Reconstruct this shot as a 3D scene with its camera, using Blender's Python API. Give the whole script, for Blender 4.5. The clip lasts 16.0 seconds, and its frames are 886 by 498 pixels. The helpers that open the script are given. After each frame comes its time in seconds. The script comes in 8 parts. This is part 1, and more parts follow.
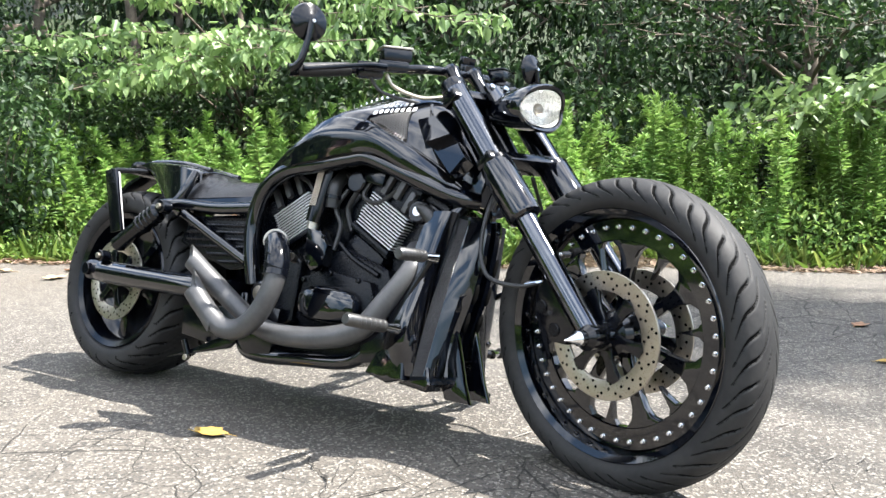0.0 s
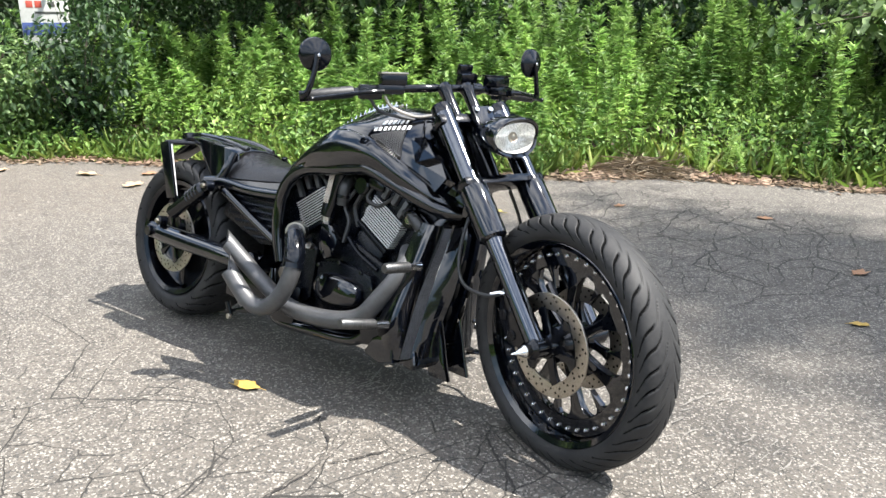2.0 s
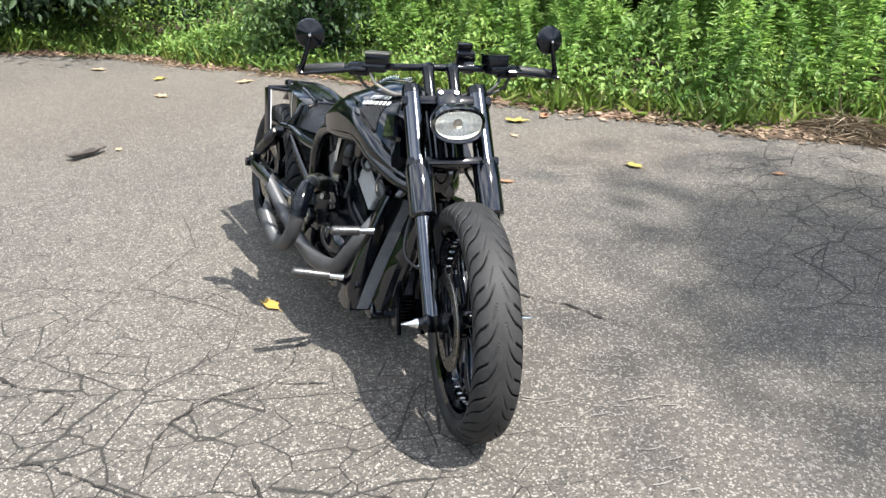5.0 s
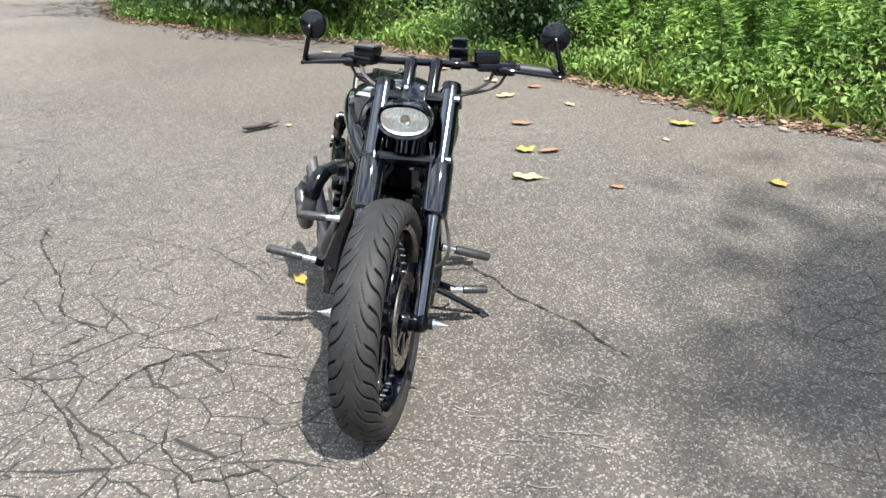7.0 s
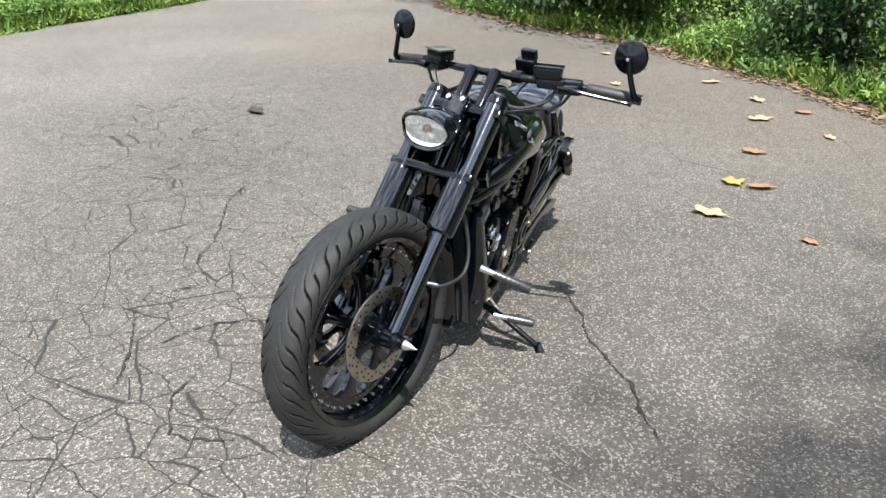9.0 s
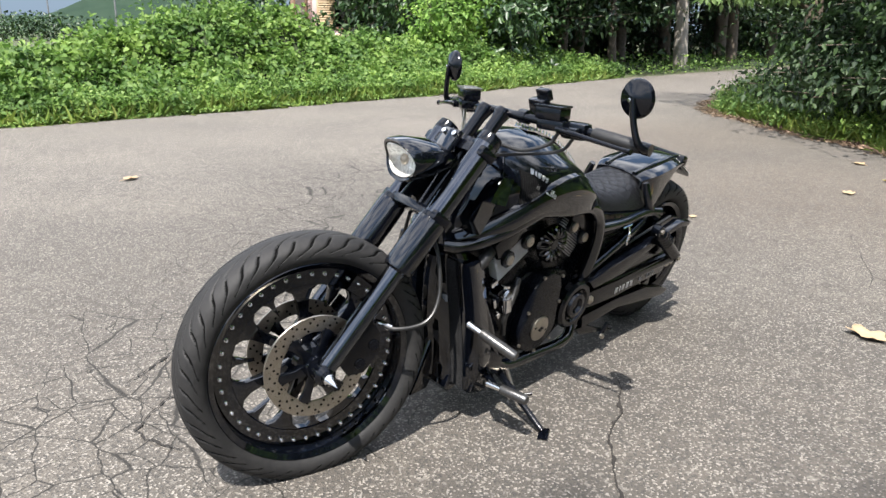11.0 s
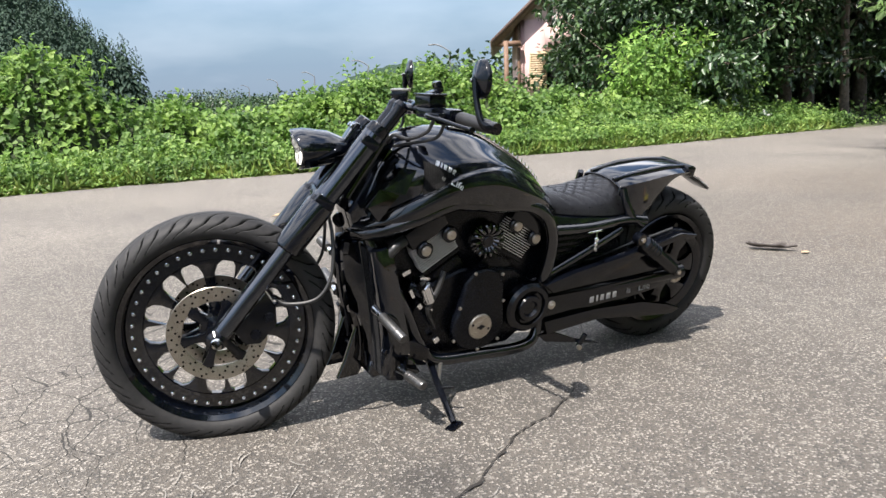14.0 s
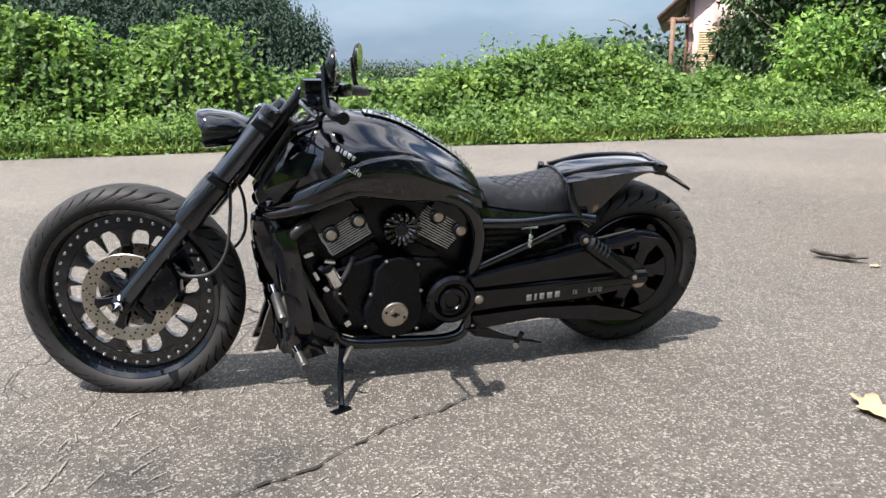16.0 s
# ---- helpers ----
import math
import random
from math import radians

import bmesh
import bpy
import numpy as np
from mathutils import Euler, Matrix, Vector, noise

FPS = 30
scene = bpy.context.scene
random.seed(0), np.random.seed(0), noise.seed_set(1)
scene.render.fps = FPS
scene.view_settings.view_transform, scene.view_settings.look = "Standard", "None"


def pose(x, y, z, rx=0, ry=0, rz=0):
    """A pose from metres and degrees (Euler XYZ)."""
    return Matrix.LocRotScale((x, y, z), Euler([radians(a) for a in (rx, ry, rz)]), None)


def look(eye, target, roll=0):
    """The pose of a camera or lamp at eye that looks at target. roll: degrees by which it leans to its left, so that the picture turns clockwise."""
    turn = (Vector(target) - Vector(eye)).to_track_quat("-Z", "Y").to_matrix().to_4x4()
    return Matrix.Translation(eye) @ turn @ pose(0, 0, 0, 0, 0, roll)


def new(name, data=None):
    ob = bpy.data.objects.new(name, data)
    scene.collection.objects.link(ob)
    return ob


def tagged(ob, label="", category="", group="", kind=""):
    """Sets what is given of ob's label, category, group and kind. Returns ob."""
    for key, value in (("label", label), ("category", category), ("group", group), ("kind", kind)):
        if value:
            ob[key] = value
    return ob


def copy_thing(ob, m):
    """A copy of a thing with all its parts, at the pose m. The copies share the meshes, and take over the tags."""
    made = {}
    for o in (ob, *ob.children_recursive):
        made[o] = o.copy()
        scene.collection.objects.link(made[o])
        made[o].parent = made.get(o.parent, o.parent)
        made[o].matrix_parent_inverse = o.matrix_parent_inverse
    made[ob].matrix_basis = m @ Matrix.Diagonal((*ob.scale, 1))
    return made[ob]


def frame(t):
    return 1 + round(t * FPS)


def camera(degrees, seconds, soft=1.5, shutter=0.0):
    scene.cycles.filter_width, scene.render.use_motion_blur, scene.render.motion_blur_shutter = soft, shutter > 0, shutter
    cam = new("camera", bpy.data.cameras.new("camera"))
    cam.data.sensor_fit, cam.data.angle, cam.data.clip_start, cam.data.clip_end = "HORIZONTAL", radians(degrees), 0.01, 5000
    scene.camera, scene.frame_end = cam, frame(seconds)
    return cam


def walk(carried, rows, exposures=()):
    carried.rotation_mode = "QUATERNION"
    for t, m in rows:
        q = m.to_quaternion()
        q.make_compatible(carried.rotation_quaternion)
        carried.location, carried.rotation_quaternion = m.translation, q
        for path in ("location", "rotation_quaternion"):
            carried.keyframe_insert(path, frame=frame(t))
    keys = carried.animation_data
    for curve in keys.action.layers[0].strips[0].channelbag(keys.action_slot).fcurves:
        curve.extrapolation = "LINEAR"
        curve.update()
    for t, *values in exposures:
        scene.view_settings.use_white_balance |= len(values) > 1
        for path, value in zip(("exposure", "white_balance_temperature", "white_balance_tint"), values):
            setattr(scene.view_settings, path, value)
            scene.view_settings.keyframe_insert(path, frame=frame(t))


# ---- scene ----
cam = camera(59.5, 16.0)
METRES = 7.0
BASE = pose(2.4264, -1.6896, 0.7129, -5.5902, -0.2016, 34.6463)
ROWS = [
    (0.0, 0.0, 0.0, 0.0, 0.0, -0.0, -0.0),
    (0.5, 0.0008, -0.0003, 0.0001, 0.57, -1.41, 0.01),
    (1.0, 0.0005, -0.0036, 0.0165, 1.73, -4.23, -0.18),
    (1.5, 0.0149, -0.0148, 0.0452, 3.4, -8.0, -0.51),
    (2.0, 0.0388, -0.0437, 0.0665, 5.83, -10.97, -0.79),
    (2.5, 0.0629, -0.0664, 0.0789, 8.75, -12.95, -0.96),
    (3.0, 0.0871, -0.0788, 0.0943, 11.74, -14.47, -1.22),
    (3.5, 0.1138, -0.0851, 0.1018, 14.81, -15.71, -1.47),
    (6.0, 0.248, 0.0395, 0.1108, 40.33, -19.41, -2.88),
    (6.5, 0.2774, 0.0591, 0.1129, 45.7, -19.74, -2.75),
    (7.0, 0.3056, 0.0816, 0.1148, 50.84, -20.03, -2.56),
    (7.5, 0.3124, 0.1156, 0.1149, 56.48, -20.56, -2.54),
    (8.0, 0.3174, 0.143, 0.1193, 62.82, -21.13, -2.74),
    (8.5, 0.3357, 0.1787, 0.123, 69.85, -21.66, -3.23),
    (9.0, 0.3468, 0.2137, 0.1259, 77.04, -21.89, -4.2),
    (9.5, 0.34, 0.2536, 0.1296, 84.28, -21.62, -5.46),
    (12.0, 0.3344, 0.3967, 0.085, 105.39, -13.65, -4.74),
    (12.5, 0.3354, 0.4267, 0.0852, 107.54, -12.94, -3.77),
    (13.0, 0.3363, 0.4459, 0.0864, 110.05, -12.69, -3.15),
    (13.5, 0.3269, 0.4616, 0.0855, 113.09, -12.74, -2.97),
    (14.0, 0.3085, 0.4844, 0.0878, 116.4, -13.08, -3.11),
    (14.5, 0.2972, 0.5125, 0.0921, 119.66, -13.56, -3.49),
    (15.0, 0.286, 0.5437, 0.0992, 122.56, -14.21, -3.89),
    (15.5, 0.2696, 0.5642, 0.102, 125.81, -14.99, -4.19),
    (16.0, 0.2398, 0.5821, 0.1007, 129.51, -15.74, -4.22),
]
EXPOSURES = [(0.0, 2.22, 6500, 10), (1.5, 1.98, 6500, 10), (3.5, 1.72, 6470, 10), (7.0, 1.48, 6400, 9), (9.5, 1.38, 6380, 9), (12.0, 1.44, 6600, 13), (16.0, 1.46, 6600, 13)]
walk(cam, [(t, BASE @ pose(METRES * x, METRES * y, METRES * z, 90 + pitch, roll, yaw)) for t, x, y, z, yaw, pitch, roll in ROWS], EXPOSURES)

# ---------- world and sun ----------
SUN = Vector((0.537, 0.296, 1.0)).normalized()
world = bpy.data.worlds.new("sky")
scene.world = world
world.use_nodes = True
wn, wl = world.node_tree.nodes, world.node_tree.links
sky = wn.new("ShaderNodeTexSky")
sky.sky_type = "NISHITA"
sky.sun_disc = False
sky.sun_elevation = math.asin(SUN.z)
sky.sun_rotation = math.atan2(SUN.x, SUN.y)
sky.altitude, sky.air_density, sky.dust_density, sky.ozone_density = 50, 1.25, 0.7, 1.5
# a bluish veil of haze low down, broken white cloud higher up, all round
tc = wn.new("ShaderNodeTexCoord")
mp = wn.new("ShaderNodeMapping")
mp.inputs["Scale"].default_value = (1.4, 1.4, 4.5)
cl = wn.new("ShaderNodeTexNoise")
cl.inputs["Scale"].default_value, cl.inputs["Detail"].default_value = 1.9, 8
cr = wn.new("ShaderNodeValToRGB")
cr.color_ramp.elements[0].position, cr.color_ramp.elements[1].position = 0.42, 0.62
sepz = wn.new("ShaderNodeSeparateXYZ")
veil = wn.new("ShaderNodeMapRange")
veil.inputs["From Min"].default_value, veil.inputs["From Max"].default_value = 0.05, 0.55
veil.inputs["To Min"].default_value, veil.inputs["To Max"].default_value = 0.9, 0.1
high = wn.new("ShaderNodeMapRange")
high.inputs["From Min"].default_value, high.inputs["From Max"].default_value = 0.12, 0.4
high.inputs["To Min"].default_value, high.inputs["To Max"].default_value = 0.06, 0.85
mx = wn.new("ShaderNodeMix")
mx.data_type = "RGBA"
mx.inputs["B"].default_value = (0.76, 1.28, 2.0, 1)
mc = wn.new("ShaderNodeMix")
mc.data_type = "RGBA"
mc.inputs["B"].default_value = (11.6, 11.8, 12.2, 1)
sc = wn.new("ShaderNodeMath")
sc.operation = "MULTIPLY"
wl.new(tc.outputs["Generated"], mp.inputs["Vector"])
wl.new(tc.outputs["Generated"], sepz.inputs[0])
wl.new(sepz.outputs["Z"], veil.inputs["Value"])
wl.new(sepz.outputs["Z"], high.inputs["Value"])
wl.new(mp.outputs["Vector"], cl.inputs["Vector"])
wl.new(cl.outputs["Fac"], cr.inputs["Fac"])
wl.new(cr.outputs["Color"], sc.inputs[0])
wl.new(high.outputs["Result"], sc.inputs[1])
wl.new(veil.outputs["Result"], mx.inputs["Factor"])
wl.new(sky.outputs["Color"], mx.inputs["A"])
wl.new(sc.outputs[0], mc.inputs["Factor"])
wl.new(mx.outputs["Result"], mc.inputs["A"])
wl.new(mc.outputs["Result"], wn["Background"].inputs["Color"])
wn["Background"].inputs["Strength"].default_value = 0.10
sun_data = bpy.data.lights.new("sun", "SUN")
sun_data.energy, sun_data.angle, sun_data.color = 4.15, radians(0.55), (1.0, 0.96, 0.9)
sun = new("sun", sun_data)
sun.matrix_basis = look((6, 4, 14), (6 - SUN.x, 4 - SUN.y, 14 - SUN.z))

# ---------- materials ----------
def mat(name, c1, c2=None, rough=0.5, metal=0.0, scale=30.0, bump=0.0, bscale=None, coat=0.0, rvar=0.08, fine=6.0, spec=0.5):
    """A surface with two scales of colour variation, uneven roughness and fine relief, in metres."""
    m = bpy.data.materials.new(name)
    m.use_nodes = True
    n, l = m.node_tree.nodes, m.node_tree.links
    b = n["Principled BSDF"]
    c2 = c2 or tuple(v * 0.8 for v in c1)
    t = n.new("ShaderNodeTexCoord")
    a = n.new("ShaderNodeTexNoise")
    a.inputs["Scale"].default_value, a.inputs["Detail"].default_value = scale, 6
    f = n.new("ShaderNodeTexNoise")
    f.inputs["Scale"].default_value, f.inputs["Detail"].default_value = scale * fine, 4
    for x in (a, f):
        l.new(t.outputs["Object"], x.inputs["Vector"])
    add = n.new("ShaderNodeMix")
    add.inputs[0].default_value = 0.4
    l.new(a.outputs["Fac"], add.inputs[2])
    l.new(f.outputs["Fac"], add.inputs[3])
    r = n.new("ShaderNodeValToRGB")
    r.color_ramp.elements[0].position, r.color_ramp.elements[1].position = 0.36, 0.64
    r.color_ramp.elements[0].color, r.color_ramp.elements[1].color = (*c1, 1), (*c2, 1)
    l.new(add.outputs[0], r.inputs["Fac"])
    l.new(r.outputs["Color"], b.inputs["Base Color"])
    mr = n.new("ShaderNodeMapRange")
    mr.inputs["To Min"].default_value, mr.inputs["To Max"].default_value = max(0.02, rough - rvar), min(1, rough + rvar)
    l.new(f.outputs["Fac"], mr.inputs["Value"])
    l.new(mr.outputs["Result"], b.inputs["Roughness"])
    b.inputs["Metallic"].default_value = metal
    b.inputs["Specular IOR Level"].default_value = spec
    b.inputs["Coat Weight"].default_value = coat
    b.inputs["Coat Roughness"].default_value = 0.03
    if bump:
        w = n.new("ShaderNodeTexNoise")
        w.inputs["Scale"].default_value, w.inputs["Detail"].default_value = bscale or scale * 8, 5
        l.new(t.outputs["Object"], w.inputs["Vector"])
        u = n.new("ShaderNodeBump")
        u.inputs["Strength"].default_value, u.inputs["Distance"].default_value = bump, 0.002
        l.new(w.outputs["Fac"], u.inputs["Height"])
        l.new(u.outputs["Normal"], b.inputs["Normal"])
    return m


def leaf_mat(name, c1, c2, c3, rough=0.5, glow=0.35):
    """Leaves: colour varied leaf by leaf, some light passing through."""
    m = bpy.data.materials.new(name)
    m.use_nodes = True
    n, l = m.node_tree.nodes, m.node_tree.links
    b = n["Principled BSDF"]
    g = n.new("ShaderNodeNewGeometry")
    r = n.new("ShaderNodeValToRGB")
    r.color_ramp.elements[0].color, r.color_ramp.elements[1].color = (*c1, 1), (*c3, 1)
    r.color_ramp.elements.new(0.5).color = (*c2, 1)
    l.new(g.outputs["Random Per Island"], r.inputs["Fac"])
    o = n.new("ShaderNodeObjectInfo")
    h = n.new("ShaderNodeHueSaturation")
    k = n.new("ShaderNodeMapRange")
    k.inputs["To Min"].default_value, k.inputs["To Max"].default_value = 0.8, 1.2
    l.new(o.outputs["Random"], k.inputs["Value"])
    # whole plants and patches lighter or deeper than their neighbours
    gc = n.new("ShaderNodeNewGeometry")
    pn = n.new("ShaderNodeTexNoise")
    pn.inputs["Scale"].default_value, pn.inputs["Detail"].default_value = 1.3, 3
    l.new(gc.outputs["Position"], pn.inputs["Vector"])
    pk = n.new("ShaderNodeMapRange")
    pk.inputs["From Min"].default_value, pk.inputs["From Max"].default_value = 0.32, 0.68
    pk.inputs["To Min"].default_value, pk.inputs["To Max"].default_value = 0.66, 1.26
    l.new(pn.outputs["Fac"], pk.inputs["Value"])
    both_v = n.new("ShaderNodeMath")
    both_v.operation = "MULTIPLY"
    l.new(k.outputs["Result"], both_v.inputs[0])
    l.new(pk.outputs["Result"], both_v.inputs[1])
    l.new(both_v.outputs[0], h.inputs["Value"])
    pz = n.new("ShaderNodeMapRange")
    pz.inputs["From Min"].default_value, pz.inputs["From Max"].default_value = 0.3, 0.7
    pz.inputs["To Min"].default_value, pz.inputs["To Max"].default_value = 0.515, 0.487
    l.new(pn.outputs["Fac"], pz.inputs["Value"])
    l.new(pz.outputs["Result"], h.inputs["Hue"])
    l.new(r.outputs["Color"], h.inputs["Color"])
    l.new(h.outputs["Color"], b.inputs["Base Color"])
    b.inputs["Roughness"].default_value = rough
    tr = n.new("ShaderNodeBsdfTranslucent")
    l.new(h.outputs["Color"], tr.inputs["Color"])
    mxs = n.new("ShaderNodeMixShader")
    mxs.inputs["Fac"].default_value = glow
    l.new(b.outputs["BSDF"], mxs.inputs[1])
    l.new(tr.outputs["BSDF"], mxs.inputs[2])
    l.new(mxs.outputs["Shader"], n["Material Output"].inputs["Surface"])
    return m


def asphalt_mat():
    """Old grey asphalt: pale worn chips, patches, a net of cracks where it has failed."""
    m = bpy.data.materials.new("worn_asphalt")
    m.use_nodes = True
    n, l = m.node_tree.nodes, m.node_tree.links
    b = n["Principled BSDF"]
    t = n.new("ShaderNodeTexCoord")

    def noise(scale, detail=5, vec=None):
        x = n.new("ShaderNodeTexNoise")
        x.inputs["Scale"].default_value, x.inputs["Detail"].default_value = scale, detail
        l.new(vec or t.outputs["Object"], x.inputs["Vector"])
        return x

    def ramp(src, p0, p1, c0, c1):
        x = n.new("ShaderNodeValToRGB")
        x.color_ramp.elements[0].position, x.color_ramp.elements[1].position = p0, p1
        x.color_ramp.elements[0].color, x.color_ramp.elements[1].color = c0, c1
        l.new(src, x.inputs["Fac"])
        return x.outputs["Color"]

    def mix(kind, fac, a, c):
        x = n.new("ShaderNodeMix")
        x.data_type, x.blend_type = "RGBA", kind
        for s, v in (("Factor", fac), ("A", a), ("B", c)):
            sock = [i for i in x.inputs if i.name == s and (s == "Factor" and i.type == "VALUE" or s != "Factor" and i.type == "RGBA")][0]
            if hasattr(v, "links"):
                l.new(v, sock)
            else:
                sock.default_value = v
        return [o for o in x.outputs if o.type == "RGBA"][0]

    big = noise(0.55, 6)
    mid = noise(9, 6)
    base = ramp(big.outputs["Fac"], 0.35, 0.68, (0.070, 0.063, 0.0545, 1), (0.108, 0.0965, 0.082, 1))
    base = mix("MULTIPLY", 0.7, base, ramp(mid.outputs["Fac"], 0.3, 0.7, (0.72, 0.72, 0.72, 1), (1.15, 1.14, 1.12, 1)))
    # chips of stone in the binder
    vo = n.new("ShaderNodeTexVoronoi")
    vo.inputs["Scale"].default_value = 170
    l.new(t.outputs["Object"], vo.inputs["Vector"])
    sep = n.new("ShaderNodeSeparateColor")
    l.new(vo.outputs["Color"], sep.inputs["Color"])
    pale = ramp(sep.outputs[0], 0.80, 0.93, (0, 0, 0, 1), (0.72, 0.72, 0.72, 1))
    dark = ramp(sep.outputs[1], 0.70, 0.85, (0, 0, 0, 1), (1, 1, 1, 1))
    base = mix("MIX", dark, base, (0.05, 0.047, 0.043, 1))
    base = mix("MIX", pale, base, (0.30, 0.275, 0.24, 1))
    # larger pale stones, and the asphalt paler from y -2.2 to the far lane
    vs = n.new("ShaderNodeTexVoronoi")
    vs.inputs["Scale"].default_value = 85
    l.new(t.outputs["Object"], vs.inputs["Vector"])
    sp2 = n.new("ShaderNodeSeparateColor")
    l.new(vs.outputs["Color"], sp2.inputs["Color"])
    base = mix("MIX", ramp(sp2.outputs[1], 0.93, 0.98, (0, 0, 0, 1), (0.32, 0.32, 0.32, 1)), base, (0.3, 0.278, 0.245, 1))
    base = mix("MIX", ramp(sp2.outputs[2], 0.92, 0.97, (0, 0, 0, 1), (0.6, 0.6, 0.6, 1)), base, (0.045, 0.041, 0.037, 1))
    sx = n.new("ShaderNodeSeparateXYZ")
    l.new(t.outputs["Object"], sx.inputs[0])
    ln_ = n.new("ShaderNodeMapRange")
    ln_.inputs["From Min"].default_value, ln_.inputs["From Max"].default_value = -2.2, -5.0
    l.new(sx.outputs["Y"], ln_.inputs["Value"])
    base = mix("MULTIPLY", ln_.outputs["Result"], base, (1.3, 1.3, 1.3, 1))
    sw_ = n.new("ShaderNodeVectorMath")
    sw_.operation = "MULTIPLY_ADD"
    l.new(noise(1.3, 6).outputs["Color"], sw_.inputs[0])
    sw_.inputs[1].default_value = (1.2, 1.2, 0)
    l.new(t.outputs["Object"], sw_.inputs[2])
    # brown grit washed out from the verge beside the bend
    grit = None
    for cx, cy, rad in ((-3.6, -0.6, 2.6), (-5.6, -3.2, 2.6), (-2.6, 1.6, 1.6), (-0.6, 2.3, 0.9)):
        dv = n.new("ShaderNodeVectorMath")
        dv.operation = "DISTANCE"
        l.new(sw_.outputs["Vector"], dv.inputs[0])
        dv.inputs[1].default_value = (cx + 0.6, cy + 0.6, 0.0)
        qd = n.new("ShaderNodeMath")
        qd.operation = "DIVIDE"
        l.new(dv.outputs["Value"], qd.inputs[0])
        qd.inputs[1].default_value = rad
        near = ramp(qd.outputs[0], 0.3, 1.0, (0.26, 0.26, 0.26, 1), (0, 0, 0, 1))
        grit = near if grit is None else mix("LIGHTEN", 1.0, grit, near)
    base = mix("MIX", mix("MULTIPLY", 1.0, grit, ramp(noise(14, 6).outputs["Fac"], 0.35, 0.6, (0.25, 0.25, 0.25, 1), (1, 1, 1, 1))), base, (0.135, 0.100, 0.070, 1))
    # scuffs, paler and short
    sv = n.new("ShaderNodeMapping")
    sv.inputs["Scale"].default_value = (6, 38, 6)
    sv.inputs["Rotation"].default_value = (0, 0, 0.6)
    l.new(t.outputs["Object"], sv.inputs["Vector"])
    sn = noise(1.6, 3, sv.outputs["Vector"])
    base = mix("MIX", ramp(sn.outputs["Fac"], 0.70, 0.76, (0, 0, 0, 1), (0.75, 0.75, 0.75, 1)), base, (0.27, 0.255, 0.23, 1))
    # cracks: a coarse and a fine net, widest in the middle of each failed patch and dying out round it
    def warped(vec, scale, amount):
        x = n.new("ShaderNodeVectorMath")
        x.operation = "MULTIPLY_ADD"
        l.new(noise(scale, 4).outputs["Color"], x.inputs[0])
        x.inputs[1].default_value = (amount, amount, 0)
        l.new(vec, x.inputs[2])
        return x.outputs["Vector"]

    def calc(kind, p, q):
        x = n.new("ShaderNodeMath")
        x.operation = kind
        for k, v in enumerate((p, q)):
            if hasattr(v, "links"):
                l.new(v, x.inputs[k])
            else:
                x.inputs[k].default_value = v
        return x.outputs[0]

    bent = warped(warped(t.outputs["Object"], 4.5, 0.07), 34, 0.012)
    patch = None
    for cx, cy, rad, much in ((1.85, -0.62, 0.85, 1.0), (1.25, -1.2, 0.95, 1.0), (0.45, -1.75, 1.05, 1.0), (-0.4, -2.5, 1.15, 1.2), (-1.4, -3.3, 1.3, 1.2), (-2.9, -3.2, 1.4, 0.7),
                              (0.55, -0.95, 0.7, 0.6), (-0.6, -1.2, 1.0, 0.5), (0.95, 2.9, 1.0, 1.5), (1.75, 2.65, 1.0, 1.5), (0.3, 3.2, 0.85, 1.2), (1.35, 1.95, 0.65, 1.1), (2.4, 1.6, 0.6, 0.7), (2.3, -0.1, 0.5, 0.5)):
        dv = n.new("ShaderNodeVectorMath")
        dv.operation = "DISTANCE"
        l.new(bent, dv.inputs[0])
        dv.inputs[1].default_value = (cx + 0.06, cy + 0.06, 0)
        near = ramp(calc("DIVIDE", dv.outputs["Value"], rad), 0.45, 1.05, (much, much, much, 1), (0, 0, 0, 1))
        patch = near if patch is None else mix("LIGHTEN", 1.0, patch, near)
    uneven = ramp(noise(2.4, 5).outputs["Fac"], 0.34, 0.58, (0.62, 0.62, 0.62, 1), (1, 1, 1, 1))
    ragged = ramp(noise(60, 3).outputs["Fac"], 0.3, 0.7, (0.45, 0.45, 0.45, 1), (1.5, 1.5, 1.5, 1))
    crack = None
    for scale, half, gate, squeeze in ((6.6, 0.0021, calc("MULTIPLY", patch, uneven), 0.72), (2.2, 0.0031, calc("MULTIPLY", patch, ramp(noise(1.1, 4).outputs["Fac"], 0.38, 0.5, (0.1, 0.1, 0.1, 1), (1, 1, 1, 1))), 0.8),
                                       (0.8, 0.0022, ramp(noise(0.5, 4).outputs["Fac"], 0.53, 0.62, (0, 0, 0, 1), (1, 1, 1, 1)), 1.0)):
        mp_ = n.new("ShaderNodeMapping")
        mp_.inputs["Scale"].default_value = (1, squeeze, 1)
        mp_.inputs["Rotation"].default_value = (0, 0, 0.5)
        l.new(bent, mp_.inputs["Vector"])
        v2 = n.new("ShaderNodeTexVoronoi")
        v2.feature = "DISTANCE_TO_EDGE"
        v2.inputs["Scale"].default_value = scale
        l.new(mp_.outputs["Vector"], v2.inputs["Vector"])
        wide = calc("MAXIMUM", calc("MULTIPLY", calc("MULTIPLY", gate, ragged), half * scale), 0.00002)
        mr_ = n.new("ShaderNodeMapRange")
        l.new(v2.outputs["Distance"], mr_.inputs["Value"])
        l.new(calc("MULTIPLY", wide, 0.55), mr_.inputs["From Min"])
        l.new(calc("MULTIPLY", wide, 1.5), mr_.inputs["From Max"])
